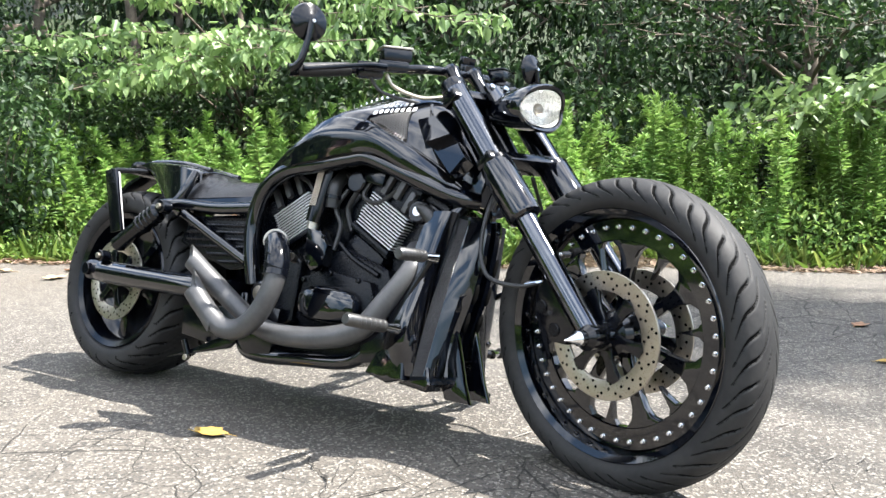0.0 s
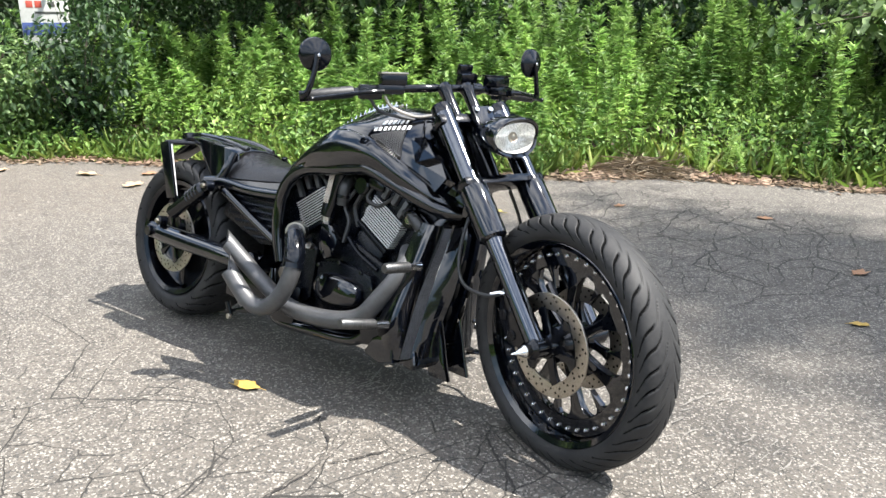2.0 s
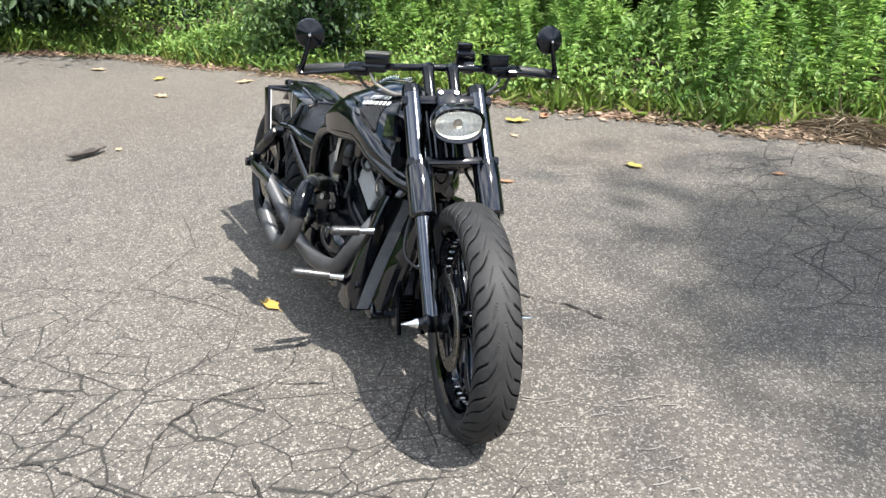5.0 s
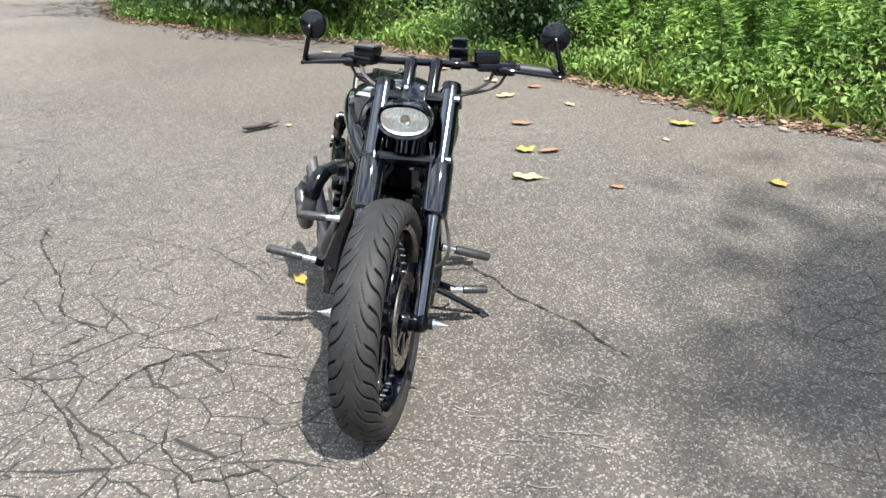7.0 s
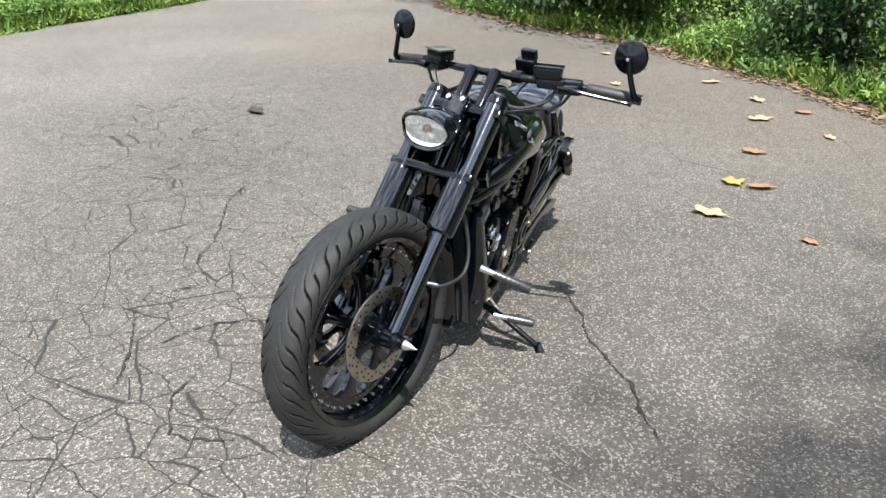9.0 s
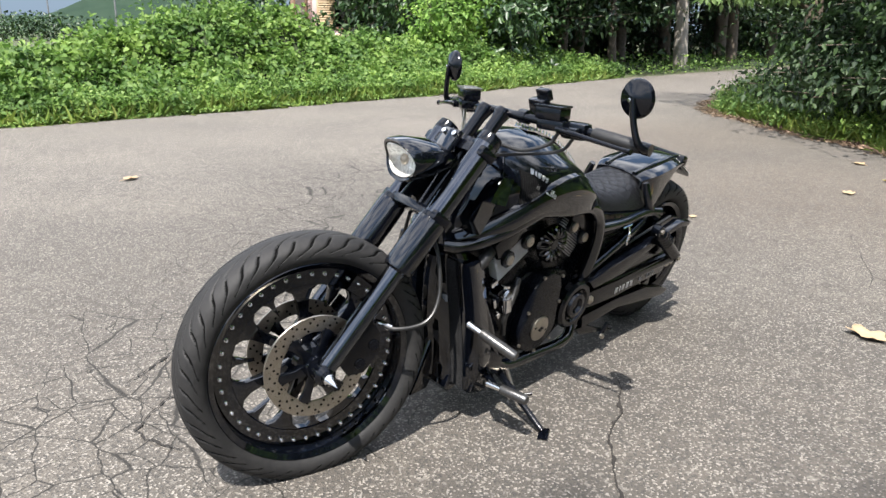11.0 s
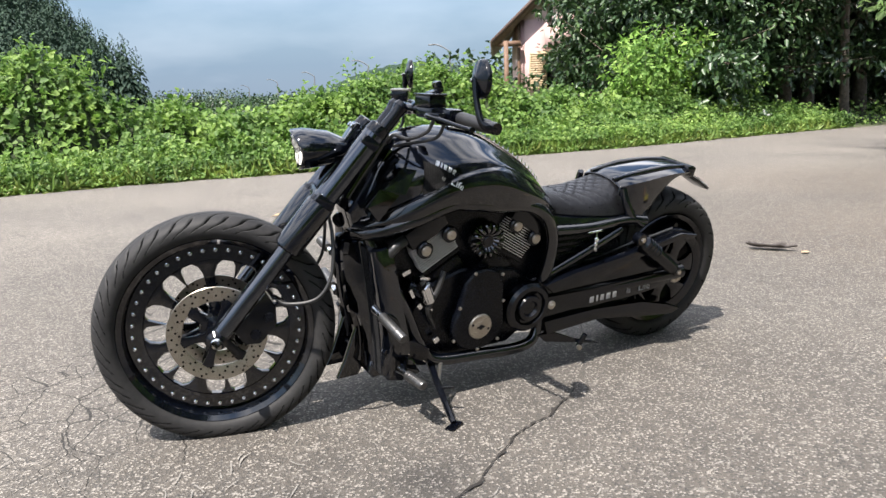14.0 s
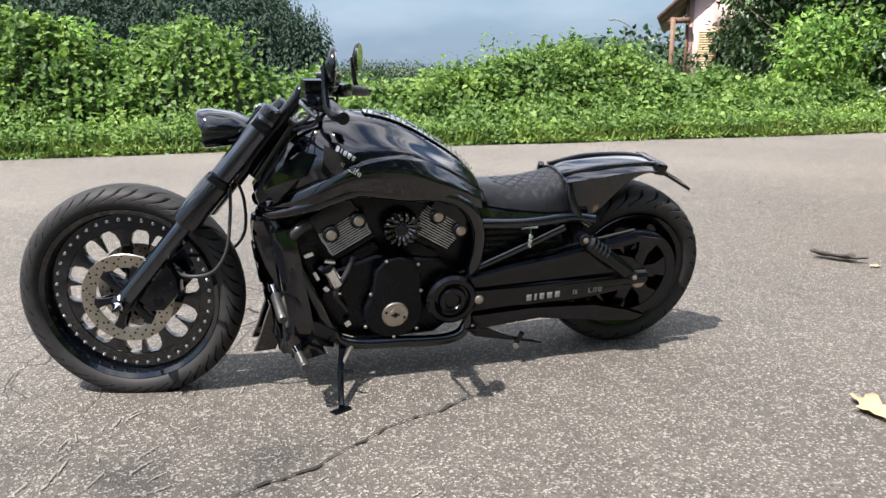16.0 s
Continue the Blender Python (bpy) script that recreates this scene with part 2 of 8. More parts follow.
        mr_.inputs["To Min"].default_value, mr_.inputs["To Max"].default_value = 1, 0
        crack = mr_.outputs["Result"] if crack is None else calc("MAXIMUM", crack, mr_.outputs["Result"])
    base = mix("MIX", crack, base, (0.024, 0.022, 0.019, 1))
    l.new(base, b.inputs["Base Color"])
    b.inputs["Roughness"].default_value = 0.85
    b.inputs["Specular IOR Level"].default_value = 0.4
    hgt = n.new("ShaderNodeMath")
    hgt.operation = "MULTIPLY_ADD"
    l.new(crack, hgt.inputs[0])
    hgt.inputs[1].default_value = -0.8
    l.new(vo.outputs["Distance"], hgt.inputs[2])
    u = n.new("ShaderNodeBump")
    u.inputs["Strength"].default_value, u.inputs["Distance"].default_value = 0.7, 0.004
    l.new(hgt.outputs[0], u.inputs["Height"])
    l.new(u.outputs["Normal"], b.inputs["Normal"])
    return m


ASPHALT = asphalt_mat()
SOIL = mat("forest_soil", (0.06, 0.045, 0.03), (0.11, 0.085, 0.055), 0.95, scale=3, bump=1, bscale=60)
GRASS_SOIL = mat("green_ground", (0.035, 0.05, 0.018), (0.07, 0.075, 0.03), 0.95, scale=1.5, bump=1, bscale=30)
PAINT = mat("black_gloss_paint", (0.0010, 0.0015, 0.0030), (0.0017, 0.0023, 0.0041), 0.05, scale=5, coat=0.4, rvar=0.02, spec=0.6)
SATIN = mat("black_satin_paint", (0.0011, 0.0015, 0.0028), (0.0020, 0.0026, 0.0044), 0.13, spec=0.42, scale=30, bump=0.04, bscale=300)
ENGINE = mat("black_crinkle_engine", (0.0014, 0.0019, 0.0034), (0.0026, 0.0033, 0.0054), 0.26, spec=0.22, scale=40, bump=0.12, bscale=900)
EXHAUST = mat("grey_ceramic_coating", (0.065, 0.065, 0.067), (0.09, 0.09, 0.09), 0.42, metal=0.4, scale=18, bump=0.1, bscale=700)
RUBBER = mat("tyre_rubber", (0.015, 0.015, 0.0154), (0.027, 0.0265, 0.026), 0.62, spec=0.26, scale=14, bump=0.15, bscale=400)
# near-black that puts the shade of grooves, holes and gaps into colour
RECESS = mat("recess_shade", (0.003, 0.003, 0.003), (0.005, 0.005, 0.005), 0.95, spec=0.04, scale=40)
SMOKED = mat("smoked_dark_chrome", (0.085, 0.092, 0.105), (0.11, 0.117, 0.13), 0.10, metal=1.0, scale=30, rvar=0.05)
PEG = mat("worn_dark_steel", (0.07, 0.07, 0.07), (0.11, 0.108, 0.105), 0.34, metal=0.8, scale=60, bump=0.1, bscale=500)
STEEL = mat("brushed_steel", (0.40, 0.36, 0.30), (0.48, 0.44, 0.38), 0.30, metal=1.0, scale=50, bump=0.15, bscale=900)
CHROME = mat("chrome", (0.72, 0.72, 0.73), (0.8, 0.8, 0.8), 0.09, metal=1.0, scale=40, rvar=0.03)
FIN = mat("machined_fin_edge", (0.66, 0.66, 0.66), (0.76, 0.76, 0.76), 0.32, metal=0.6, scale=60)
LEATHER = mat("black_leather", (0.004, 0.004, 0.005), (0.007, 0.007, 0.008), 0.3, spec=0.4, scale=25, bump=0.4, bscale=500)
GRIP = mat("grip_rubber", (0.009, 0.009, 0.0095), (0.015, 0.0148, 0.0145), 0.5, scale=60, bump=0.5, bscale=350)
HOSE = mat("black_hose", (0.014, 0.014, 0.014), (0.02, 0.02, 0.02), 0.4, scale=50)
SILVER = mat("silver_lettering", (0.72, 0.72, 0.70), (0.8, 0.8, 0.78), 0.35, metal=0.3, scale=90)

# ---------- mesh helpers ----------
def put(name, me, mats=(), parent=None, label="", smooth=False):
    for m in mats if isinstance(mats, (list, tuple)) else (mats,):
        me.materials.append(m)
    if smooth:
        me.shade_smooth()
    ob = new(name, me)
    if parent:
        ob.parent = parent
    return tagged(ob, label)


def np_mesh(name, verts, faces, slots=None):
    """A mesh of quads from arrays of corners and corner numbers."""
    me = bpy.data.meshes.new(name)
    v, f = np.asarray(verts, np.float32), np.asarray(faces, np.int32)
    me.vertices.add(len(v))
    me.vertices.foreach_set("co", v.ravel())
    me.loops.add(f.size)
    me.loops.foreach_set("vertex_index", f.ravel())
    me.polygons.add(len(f))
    me.polygons.foreach_set("loop_start", np.arange(0, f.size, f.shape[1], dtype=np.int32))
    if slots is not None:
        me.polygons.foreach_set("material_index", np.asarray(slots, np.int32))
    me.update(calc_edges=True)
    return me


def unit(a):
    return a / np.maximum(np.linalg.norm(a, axis=-1, keepdims=True), 1e-6)


def leaf_arrays(base, along, up, length, width, droop=0.15):
    """Folded leaves, two quads each, that share the midrib."""
    base, along = np.asarray(base, float), unit(np.asarray(along, float))
    side = unit(np.cross(along, up))
    nrm = np.cross(side, along)
    L, W = np.broadcast_to(length, len(base))[:, None], np.broadcast_to(width, len(base))[:, None]
    tip = base + along * L - nrm * L * droop
    rows = [base]
    for s in (1, -1):
        rows.append(base + along * L * 0.3 + side * s * W * 0.5 + nrm * W * 0.16)
        rows.append(base + along * L * 0.68 + side * s * W * 0.36 + nrm * (W * 0.1 - L * droop * 0.45))
    rows.append(tip)
    v = np.stack(rows, 1).reshape(-1, 3)
    k = np.arange(len(base))[:, None] * 6
    f = np.concatenate([k + np.array([[0, 1, 2, 5]]), k + np.array([[0, 5, 4, 3]])], 1).reshape(-1, 4)
    return v, f


def join(parts):
    vs, fs, ss, n = [], [], [], 0
    for v, f, s in parts:
        vs.append(v), fs.append(np.asarray(f) + n), ss.append(np.full(len(f), s))
        n += len(v)
    return np.concatenate(vs), np.concatenate(fs), np.concatenate(ss)


def tube_arrays(points, radii, sides=7):
    p, r = np.asarray(points, float), np.broadcast_to(radii, len(points))
    d = unit(np.gradient(p, axis=0))
    ref = np.where(np.abs(d[:, 2:3]) > 0.9, np.array([[1.0, 0, 0]]), np.array([[0, 0, 1.0]]))
    u = unit(np.cross(d, ref))
    w = np.cross(d, u)
    a = np.linspace(0, 2 * np.pi, sides, endpoint=False)
    v = p[:, None] + r[:, None, None] * (np.cos(a)[None, :, None] * u[:, None] + np.sin(a)[None, :, None] * w[:, None])
    i, j = np.meshgrid(np.arange(len(p) - 1), np.arange(sides), indexing="ij")
    f = np.stack([i * sides + j, i * sides + (j + 1) % sides, (i + 1) * sides + (j + 1) % sides, (i + 1) * sides + j], -1).reshape(-1, 4)
    return v.reshape(-1, 3), f


RNG = np.random.default_rng(7)


# ---------- ground, road, verges ----------
NEAR_EDGE = [(-60, 2.5), (-40, -4.0), (-25, -6.4), (-14, -6.2), (-9.2, -4.2), (-8.0, -3.0), (-6.0, -0.5), (-4.9, 0.35), (-3.6, 1.5), (-2.6, 2.0),
             (-0.75, 3.15), (0.4, 4.0), (1.4, 4.5), (3.5, 5.4), (8.0, 7.6), (40, 22)]
FAR_EDGE = [(-60, -4.5), (-45, -8.0), (-30, -9.8), (-20, -10.0), (-15, -9.9), (-9, -9.2), (-3.5, -9.0), (0.7, -9.2), (4, -8.8), (12, -8.4), (45, -8.0)]


def along_edge(edge, n, seed):
    """An edge, resampled and frayed, with its outward normals."""
    e = np.array(edge, float)
    s = np.r_[0, np.cumsum(np.linalg.norm(np.diff(e, axis=0), axis=1))]
    t = np.linspace(0, s[-1], n)
    p = np.stack([np.interp(t, s, e[:, i]) for i in (0, 1)], 1)
    for _ in range(max(1, n // 90)):
        p[1:-1] = (p[:-2] + p[1:-1] * 2 + p[2:]) / 4
    d = unit(np.gradient(p, axis=0))
    nrm = np.stack([-d[:, 1], d[:, 0]], 1)
    fray = np.array([noise.noise((x * 1.7, y * 1.7, seed)) * 0.12 + noise.noise((x * 6, y * 6, seed)) * 0.05 for x, y in p])
    return p + nrm * fray[:, None], nrm


near_p, near_n = along_edge(NEAR_EDGE, 700, 3.1)
far_p, far_n = along_edge(FAR_EDGE, 700, 8.4)
far_n = -far_n


def band(name, a, b, rows, z, material, label, category):
    """A strip of ground between two edges."""
    k = np.linspace(0, 1, rows)
    xy = a[:, None] * (1 - k)[None, :, None] + b[:, None] * k[None, :, None]
    v = np.zeros((len(a), rows, 3))
    v[..., :2] = xy
    v[..., 2] = z(xy)
    i, j = np.meshgrid(np.arange(len(a) - 1), np.arange(rows - 1), indexing="ij")
    f = np.stack([i * rows + j, (i + 1) * rows + j, (i + 1) * rows + j + 1, i * rows + j + 1], -1).reshape(-1, 4)
    return tagged(put(name, np_mesh(name, v.reshape(-1, 3), f), material, smooth=True), label, category, kind="structure")


def hummocks(xy, amp, scale, seed=0.0):
    flat = xy.reshape(-1, 2)
    h = np.array([noise.noise((x * scale, y * scale, seed)) for x, y in flat])
    return (h * amp).reshape(xy.shape[:-1])


gv = [(-2500, -2500, -0.35), (2500, -2500, -0.35), (2500, 2500, -0.35), (-2500, 2500, -0.35)]
ground = tagged(put("ground", np_mesh("ground", gv, [(0, 1, 2, 3)]), GRASS_SOIL), "green-brown open land reaching to the horizon", "ground", kind="structure")
road = band("road", far_p, near_p, 24, lambda xy: hummocks(xy, 0.006, 0.35), ASPHALT, "worn grey asphalt with cracks and pale stone chips", "road")
verge_near = band("verge", near_p, near_p + near_n * 16, 30, lambda xy: -0.012 + 0.03 * np.linspace(0, 16, 30)[None, :] ** 0.9 + hummocks(xy, 0.03, 1.3, 2), SOIL, "brown forest soil strewn with dead leaves", "verge")
verge_far = band("verge", far_p, far_p + far_n * 14, 30, lambda xy: -0.012 + 0.012 * np.linspace(0, 14, 30)[None, :] + hummocks(xy, 0.04, 0.9, 5), GRASS_SOIL, "grassy bank beside the road", "verge")

# ---------- plants ----------
LEAF_GOLD = leaf_mat("goldenrod_leaf", (0.135, 0.26, 0.058), (0.205, 0.35, 0.083), (0.31, 0.45, 0.13), 0.5, 0.42)
LEAF_LOW = leaf_mat("ground_cover_leaf", (0.10, 0.195, 0.042), (0.165, 0.29, 0.06), (0.29, 0.41, 0.105), 0.55, 0.42)
# leaf greens lowered so the wood's deep shade is partly in the colour
LEAF_WOOD = leaf_mat("dimmed_woodland_leaf", (0.010, 0.028, 0.008), (0.024, 0.056, 0.015), (0.058, 0.112, 0.030), 0.6, 0.3)
LEAF_BRANCH = leaf_mat("drooping_leaf", (0.10, 0.18, 0.05), (0.17, 0.26, 0.09), (0.26, 0.36, 0.15), 0.45, 0.4)
LEAF_KUDZU = leaf_mat("vine_leaf", (0.07, 0.155, 0.026), (0.15, 0.28, 0.05), (0.28, 0.42, 0.11), 0.62, 0.45)
LEAF_DARK = leaf_mat("evergreen_leaf", (0.014, 0.036, 0.012), (0.024, 0.056, 0.017), (0.06, 0.11, 0.034), 0.42, 0.12)
LEAF_GRASS = leaf_mat("grass_blade", (0.11, 0.19, 0.03), (0.17, 0.26, 0.045), (0.28, 0.32, 0.09), 0.5, 0.4)
LEAF_DEAD = leaf_mat("dead_leaf", (0.10, 0.062, 0.038), (0.18, 0.118, 0.074), (0.32, 0.235, 0.16), 0.7, 0.15)
STRAW = leaf_mat("dried_stalk", (0.13, 0.095, 0.06), (0.21, 0.16, 0.105), (0.36, 0.29, 0.2), 0.7, 0.1)
# bluish and close in tone: distance haze mixed into the foliage colour
LEAF_CONIFER = leaf_mat("hazed_conifer_foliage", (0.022, 0.048, 0.031), (0.029, 0.058, 0.036), (0.040, 0.074, 0.044), 0.9, 0.2)
STEM = mat("green_stem", (0.09, 0.13, 0.03), (0.13, 0.12, 0.04), 0.6, scale=20)
BARK = mat("grey_brown_bark", (0.07, 0.055, 0.042), (0.16, 0.13, 0.1), 0.9, scale=12, bump=1.0, bscale=60)
PALE_BARK = mat("pale_grey_bark", (0.2, 0.18, 0.15), (0.32, 0.29, 0.25), 0.85, scale=10, bump=0.8, bscale=50)
# near-black green: shade among the leaves put into the colour
UNDER_SHADE = mat("shade_between_leaves", (0.012, 0.022, 0.007), (0.03, 0.045, 0.014), 0.95, scale=6, bump=1, bscale=50)


def thing(name, parts_made, label, category, group=""):
    root = tagged(new(name), label, category, group)
    for pname, (v, f), material in parts_made:
        put(pname, np_mesh(pname, v, f), material, root, smooth=pname in ("trunk", "stem", "branches"))
    return root


def merge(list_of_vf):
    v, f, _ = join([(a, b, 0) for a, b in list_of_vf])
    return v, f


def goldenrod(height, tilt, seed):
    """One tall weed: a thin stem set with narrow leaves, thickest at the tip."""
    r = np.random.default_rng(seed)
    n = 7
    k = np.linspace(0, 1, n)
    lean = r.normal(size=2) * tilt
    line = np.stack([lean[0] * k ** 2, lean[1] * k ** 2, height * k], 1)
    stem = tube_arrays(line, 0.006 * (1.1 - k * 0.8), 5)
    m = int(200 * height)
    t = 0.12 + 0.88 * r.random(m) ** 0.62
    a = np.arange(m) * 2.4 + r.random(m) * 0.7
    base = np.stack([np.interp(t, k, line[:, i]) for i in range(3)], 1)
    rise = np.where(t > 0.93, 1.5, 0.25 + 0.5 * t)
    d = np.stack([np.cos(a), np.sin(a), rise + r.normal(size=m) * 0.2], 1)
    size = (0.135 - 0.06 * t) * r.uniform(0.75, 1.2, m)
    lv = leaf_arrays(base, d, np.tile((0, 0, 1.0), (m, 1)) + r.normal(size=(m, 3)) * 0.2, size, size * 0.2, 0.3)
    return [("stem", stem, STEM), ("leaves", lv, LEAF_GOLD)]


def edge_point(p, nrm, x, depth):
    i = int(np.argmin(np.abs(p[:, 0] - x)))
    return p[i] + nrm[i] * depth


def clump_leaves(centres, radius, per, length, width, flat=0.6, hang=0.0, out=0.6):
    """Leaves round the given centres, turned outwards and up."""
    c = np.repeat(np.asarray(centres, float), per, 0)
    spread_ = RNG.normal(size=c.shape)
    spread_ *= np.minimum(1, 1.75 / np.linalg.norm(spread_, axis=1))[:, None]
    off = spread_ * (np.broadcast_to(radius, len(c))[:, None]) * (1, 1, flat)
    d = unit(off + 1e-4) * out + RNG.normal(size=c.shape) * 0.6
    d[:, 2] -= hang
    up = np.tile((0, 0, 1.0), (len(c), 1)) + RNG.normal(size=c.shape) * 0.45
    s = RNG.uniform(0.65, 1.25, len(c))
    return leaf_arrays(c + off, d, up, length * s, width * s, 0.2)


def tree(seed, height, spread, low, limbs, per, leaf, material, bark=BARK, thick=0.11, hang=0.3, clump=0.34):
    """A tapered, bent trunk, limbs that fork, and leaves in clumps along the twigs."""
    r = np.random.default_rng(seed)
    k = np.linspace(0, 1, 9)
    bend = np.cumsum(r.normal(size=(9, 2)) * 0.05 * height / 6, 0)
    line = np.stack([bend[:, 0], bend[:, 1], k * height * 0.85], 1)
    line[0] *= 0
    wood = [tube_arrays(line, thick * (1.25 - k), 9)]
    tips = []
    for i in range(limbs):
        t = low + (1 - low) * (i + r.random()) / limbs
        start = np.array([np.interp(t, k, line[:, j]) for j in range(3)])
        a = i * 2.4 + r.random() * 0.9
        reach = spread * (1.15 - 0.6 * t) * r.uniform(0.7, 1.15)
        d = np.array([math.cos(a), math.sin(a), r.uniform(0.0, 0.5)])
        q = np.linspace(0, 1, 6)[:, None]
        droop = np.array([0, 0, -1]) * hang * reach * q ** 2.2
        limb = start + d * reach * q + droop + r.normal(size=(6, 3)) * 0.05 * reach * q
        wood.append(tube_arrays(limb, thick * 0.34 * (1.1 - q[:, 0]), 6))
        for s in range(3):
            b = limb[2 + s]
            e = b + (d + r.normal(size=3) * 0.7) * reach * 0.38
            twig = b + (e - b) * np.linspace(0, 1, 4)[:, None]
            wood.append(tube_arrays(twig, thick * 0.1 * np.array([1, 0.8, 0.6, 0.35]), 4))
            tips += [twig[2], twig[3]]
        tips += [limb[3], limb[4], limb[5]]
    lv = clump_leaves(tips, clump, per, leaf, leaf * 0.5, 0.55, 0.35)
    return [("trunk", merge(wood), bark), ("crown", lv, material)]


def shrub(seed, height, material, leaf, per=60, stems=9, spread=0.5):
    r = np.random.default_rng(seed)
    wood, tips = [], []
    for i in range(stems):
        a = r.random() * 6.283
        k = np.linspace(0, 1, 5)[:, None]
        top = np.array([math.cos(a) * spread * r.uniform(0.3, 1), math.sin(a) * spread * r.uniform(0.3, 1), height * r.uniform(0.6, 1)])
        ln = top * k + r.normal(size=(5, 3)) * 0.04 * k
        wood.append(tube_arrays(ln, 0.012 * (1.1 - k[:, 0]), 5))
        tips += [ln[1] * 0.9, ln[2], ln[3], ln[4]]
    return [("stem", merge(wood), BARK), ("leaves", clump_leaves(tips, 0.2, per, leaf, leaf * 0.5, 0.7, 0.15), material)]


# the far bank: a thicket of climbing vine over mounds
TOPS = [(-40, 0.3), (-24, 0.35), (-15, 0.5), (-12, 1.0), (-10, 0.85), (-9.3, 1.2), (-8.7, 1.0), (-7.8, 0.85), (-7.3, 1.25), (-6.8, 1.5), (-6.0, 1.48), (-5.2, 1.58), (-4.7, 1.55), (-4.2, 1.3), (-3.6, 1.15), (-2.9, 0.98), (-2.4, 1.05),
        (-1.7, 0.87), (-1.0, 0.88), (-0.6, 1.08), (0.0, 1.08), (0.5, 1.05), (0.75, 1.15), (1.0, 1.6), (1.3, 1.95), (1.6, 2.0), (1.95, 1.72), (2.3, 1.5), (2.75, 1.37), (3.15, 1.42), (3.4, 1.75), (3.7, 2.0), (4.2, 1.98), (7, 1.9), (14, 2.2), (40, 3)]


def thicket(x, d):
    """The mounds' height at a place along the bank and a depth behind its edge."""
    top = np.interp(x, [a for a, _ in TOPS], [b for _, b in TOPS])
    rise = np.clip((d - 0.75) / 1.9, 0, 1)
    rise = rise * rise * (3 - 2 * rise)
    lump = np.array([noise.noise((a * 0.9, b * 0.9, 4.2)) * 0.22 + noise.noise((a * 2.0, b * 2.0, 1.2)) * 0.42 + noise.noise((a * 4.5, b * 4.5, 3.2)) * 0.26 for a, b in zip(np.ravel(x), np.ravel(d))]).reshape(np.shape(x))
    return 0.12 + (top - 0.26) * rise + lump * np.clip(d, 0, 1) * np.where((x < -7) & (x > -11), 0.5, 1.0) - 0.2 * np.clip(d - 3.0, 0, 9)


def bank_xy(x, d):
    i = np.clip(np.searchsorted(far_p[:, 0], x), 0, len(far_p) - 1)
    return far_p[i] + far_n[i] * d[..., None]


# a dark sheet under the vine leaves stands in for their shade
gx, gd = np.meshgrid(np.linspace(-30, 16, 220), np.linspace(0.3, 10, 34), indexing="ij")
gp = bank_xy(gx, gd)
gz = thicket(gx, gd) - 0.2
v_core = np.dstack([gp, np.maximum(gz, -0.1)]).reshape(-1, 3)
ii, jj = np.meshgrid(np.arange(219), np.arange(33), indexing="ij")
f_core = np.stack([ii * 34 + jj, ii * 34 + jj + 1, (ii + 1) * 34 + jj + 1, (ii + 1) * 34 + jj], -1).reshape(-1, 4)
N = 165000
lx = np.concatenate([RNG.uniform(-17, 6, int(N * 0.9)), RNG.uniform(-30, 16, N - int(N * 0.9))])
ld = 0.25 + 6.0 * RNG.random(N) ** 1.5
lxy = bank_xy(lx, ld)
lz = thicket(lx, ld) + RNG.normal(size=N) * 0.12 - 0.03
out = np.concatenate([far_n[np.clip(np.searchsorted(far_p[:, 0], lx), 0, 699)] * -0.6, np.full((N, 1), 0.15)], 1)
ls = (0.045 + 0.105 * RNG.random(N) ** 1.8) * np.where(ld < 0.9, 0.65, 1)
kud = leaf_arrays(np.c_[lxy, lz], out + RNG.normal(size=(N, 3)) * 0.75, np.c_[-out[:, :2] * -0.6, np.full(N, 1.0)] + RNG.normal(size=(N, 3)) * 0.45, ls, ls * 0.85, 0.25)
# shoots that stand up out of the mounds
M = 420
sx, sd = RNG.uniform(-12, 7, M), RNG.uniform(1.0, 5.0, M)
sp = np.c_[bank_xy(sx, sd), thicket(sx, sd)]
shoot = []
for p in sp:
    h = 0.06 + 0.2 * RNG.random() ** 2
    shoot.append(p + np.linspace(0, 1, 6)[:, None] * np.array([RNG.normal() * 0.12, RNG.normal() * 0.12, h]))
sh = clump_leaves(np.concatenate(shoot), 0.06, 3, 0.1, 0.08, 0.6, 0.2)
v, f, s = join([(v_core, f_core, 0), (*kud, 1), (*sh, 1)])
tagged(put("vine_thicket", np_mesh("vine_thicket", v, f, s), [UNDER_SHADE, LEAF_KUDZU]), "dense green climbing vines piled in mounds along the road", "thicket", kind="stuff")


def blades(name, p, nrm, n, x0, x1, depth, tall, label):
    sel = np.where((p[:, 0] > x0) & (p[:, 0] < x1))[0]
    i = RNG.choice(sel, n)
    d = depth * RNG.random(n) ** 1.5 - 0.04
    tuft = np.array([noise.noise((x * 1.9, y * 1.9, 5.5)) for x, y in p[i]])
    d = d + 0.12 + 0.5 * np.clip(tuft + 0.25, 0, 1) * (0.75 if p is near_p else 0.3)
    if p is near_p:
        d = d + 0.42 * np.exp(-((p[i, 0] - 0.35) / 0.75) ** 2)
    base = np.c_[p[i] + nrm[i] * d[:, None] + RNG.normal(size=(n, 2)) * 0.07, np.full(n, -0.01)]
    s = tall * RNG.uniform(0.4, 1.2, n)
    dr = RNG.normal(size=(n, 3)) * 0.6 + (0, 0, 1)
    v, f = leaf_arrays(base, dr, RNG.normal(size=(n, 3)), s, 0.0065, 0.6)
    return tagged(put(name, np_mesh(name, v, f), LEAF_GRASS), label, "grass", kind="stuff")


blades("grass", far_p, far_n, 15000, -16, 8, 1.7, 0.24, "rough green grass along the far road edge")
blades("grass", near_p, near_n, 9000, -9, 7, 1.3, 0.2, "rough green grass and weeds at the asphalt edge")

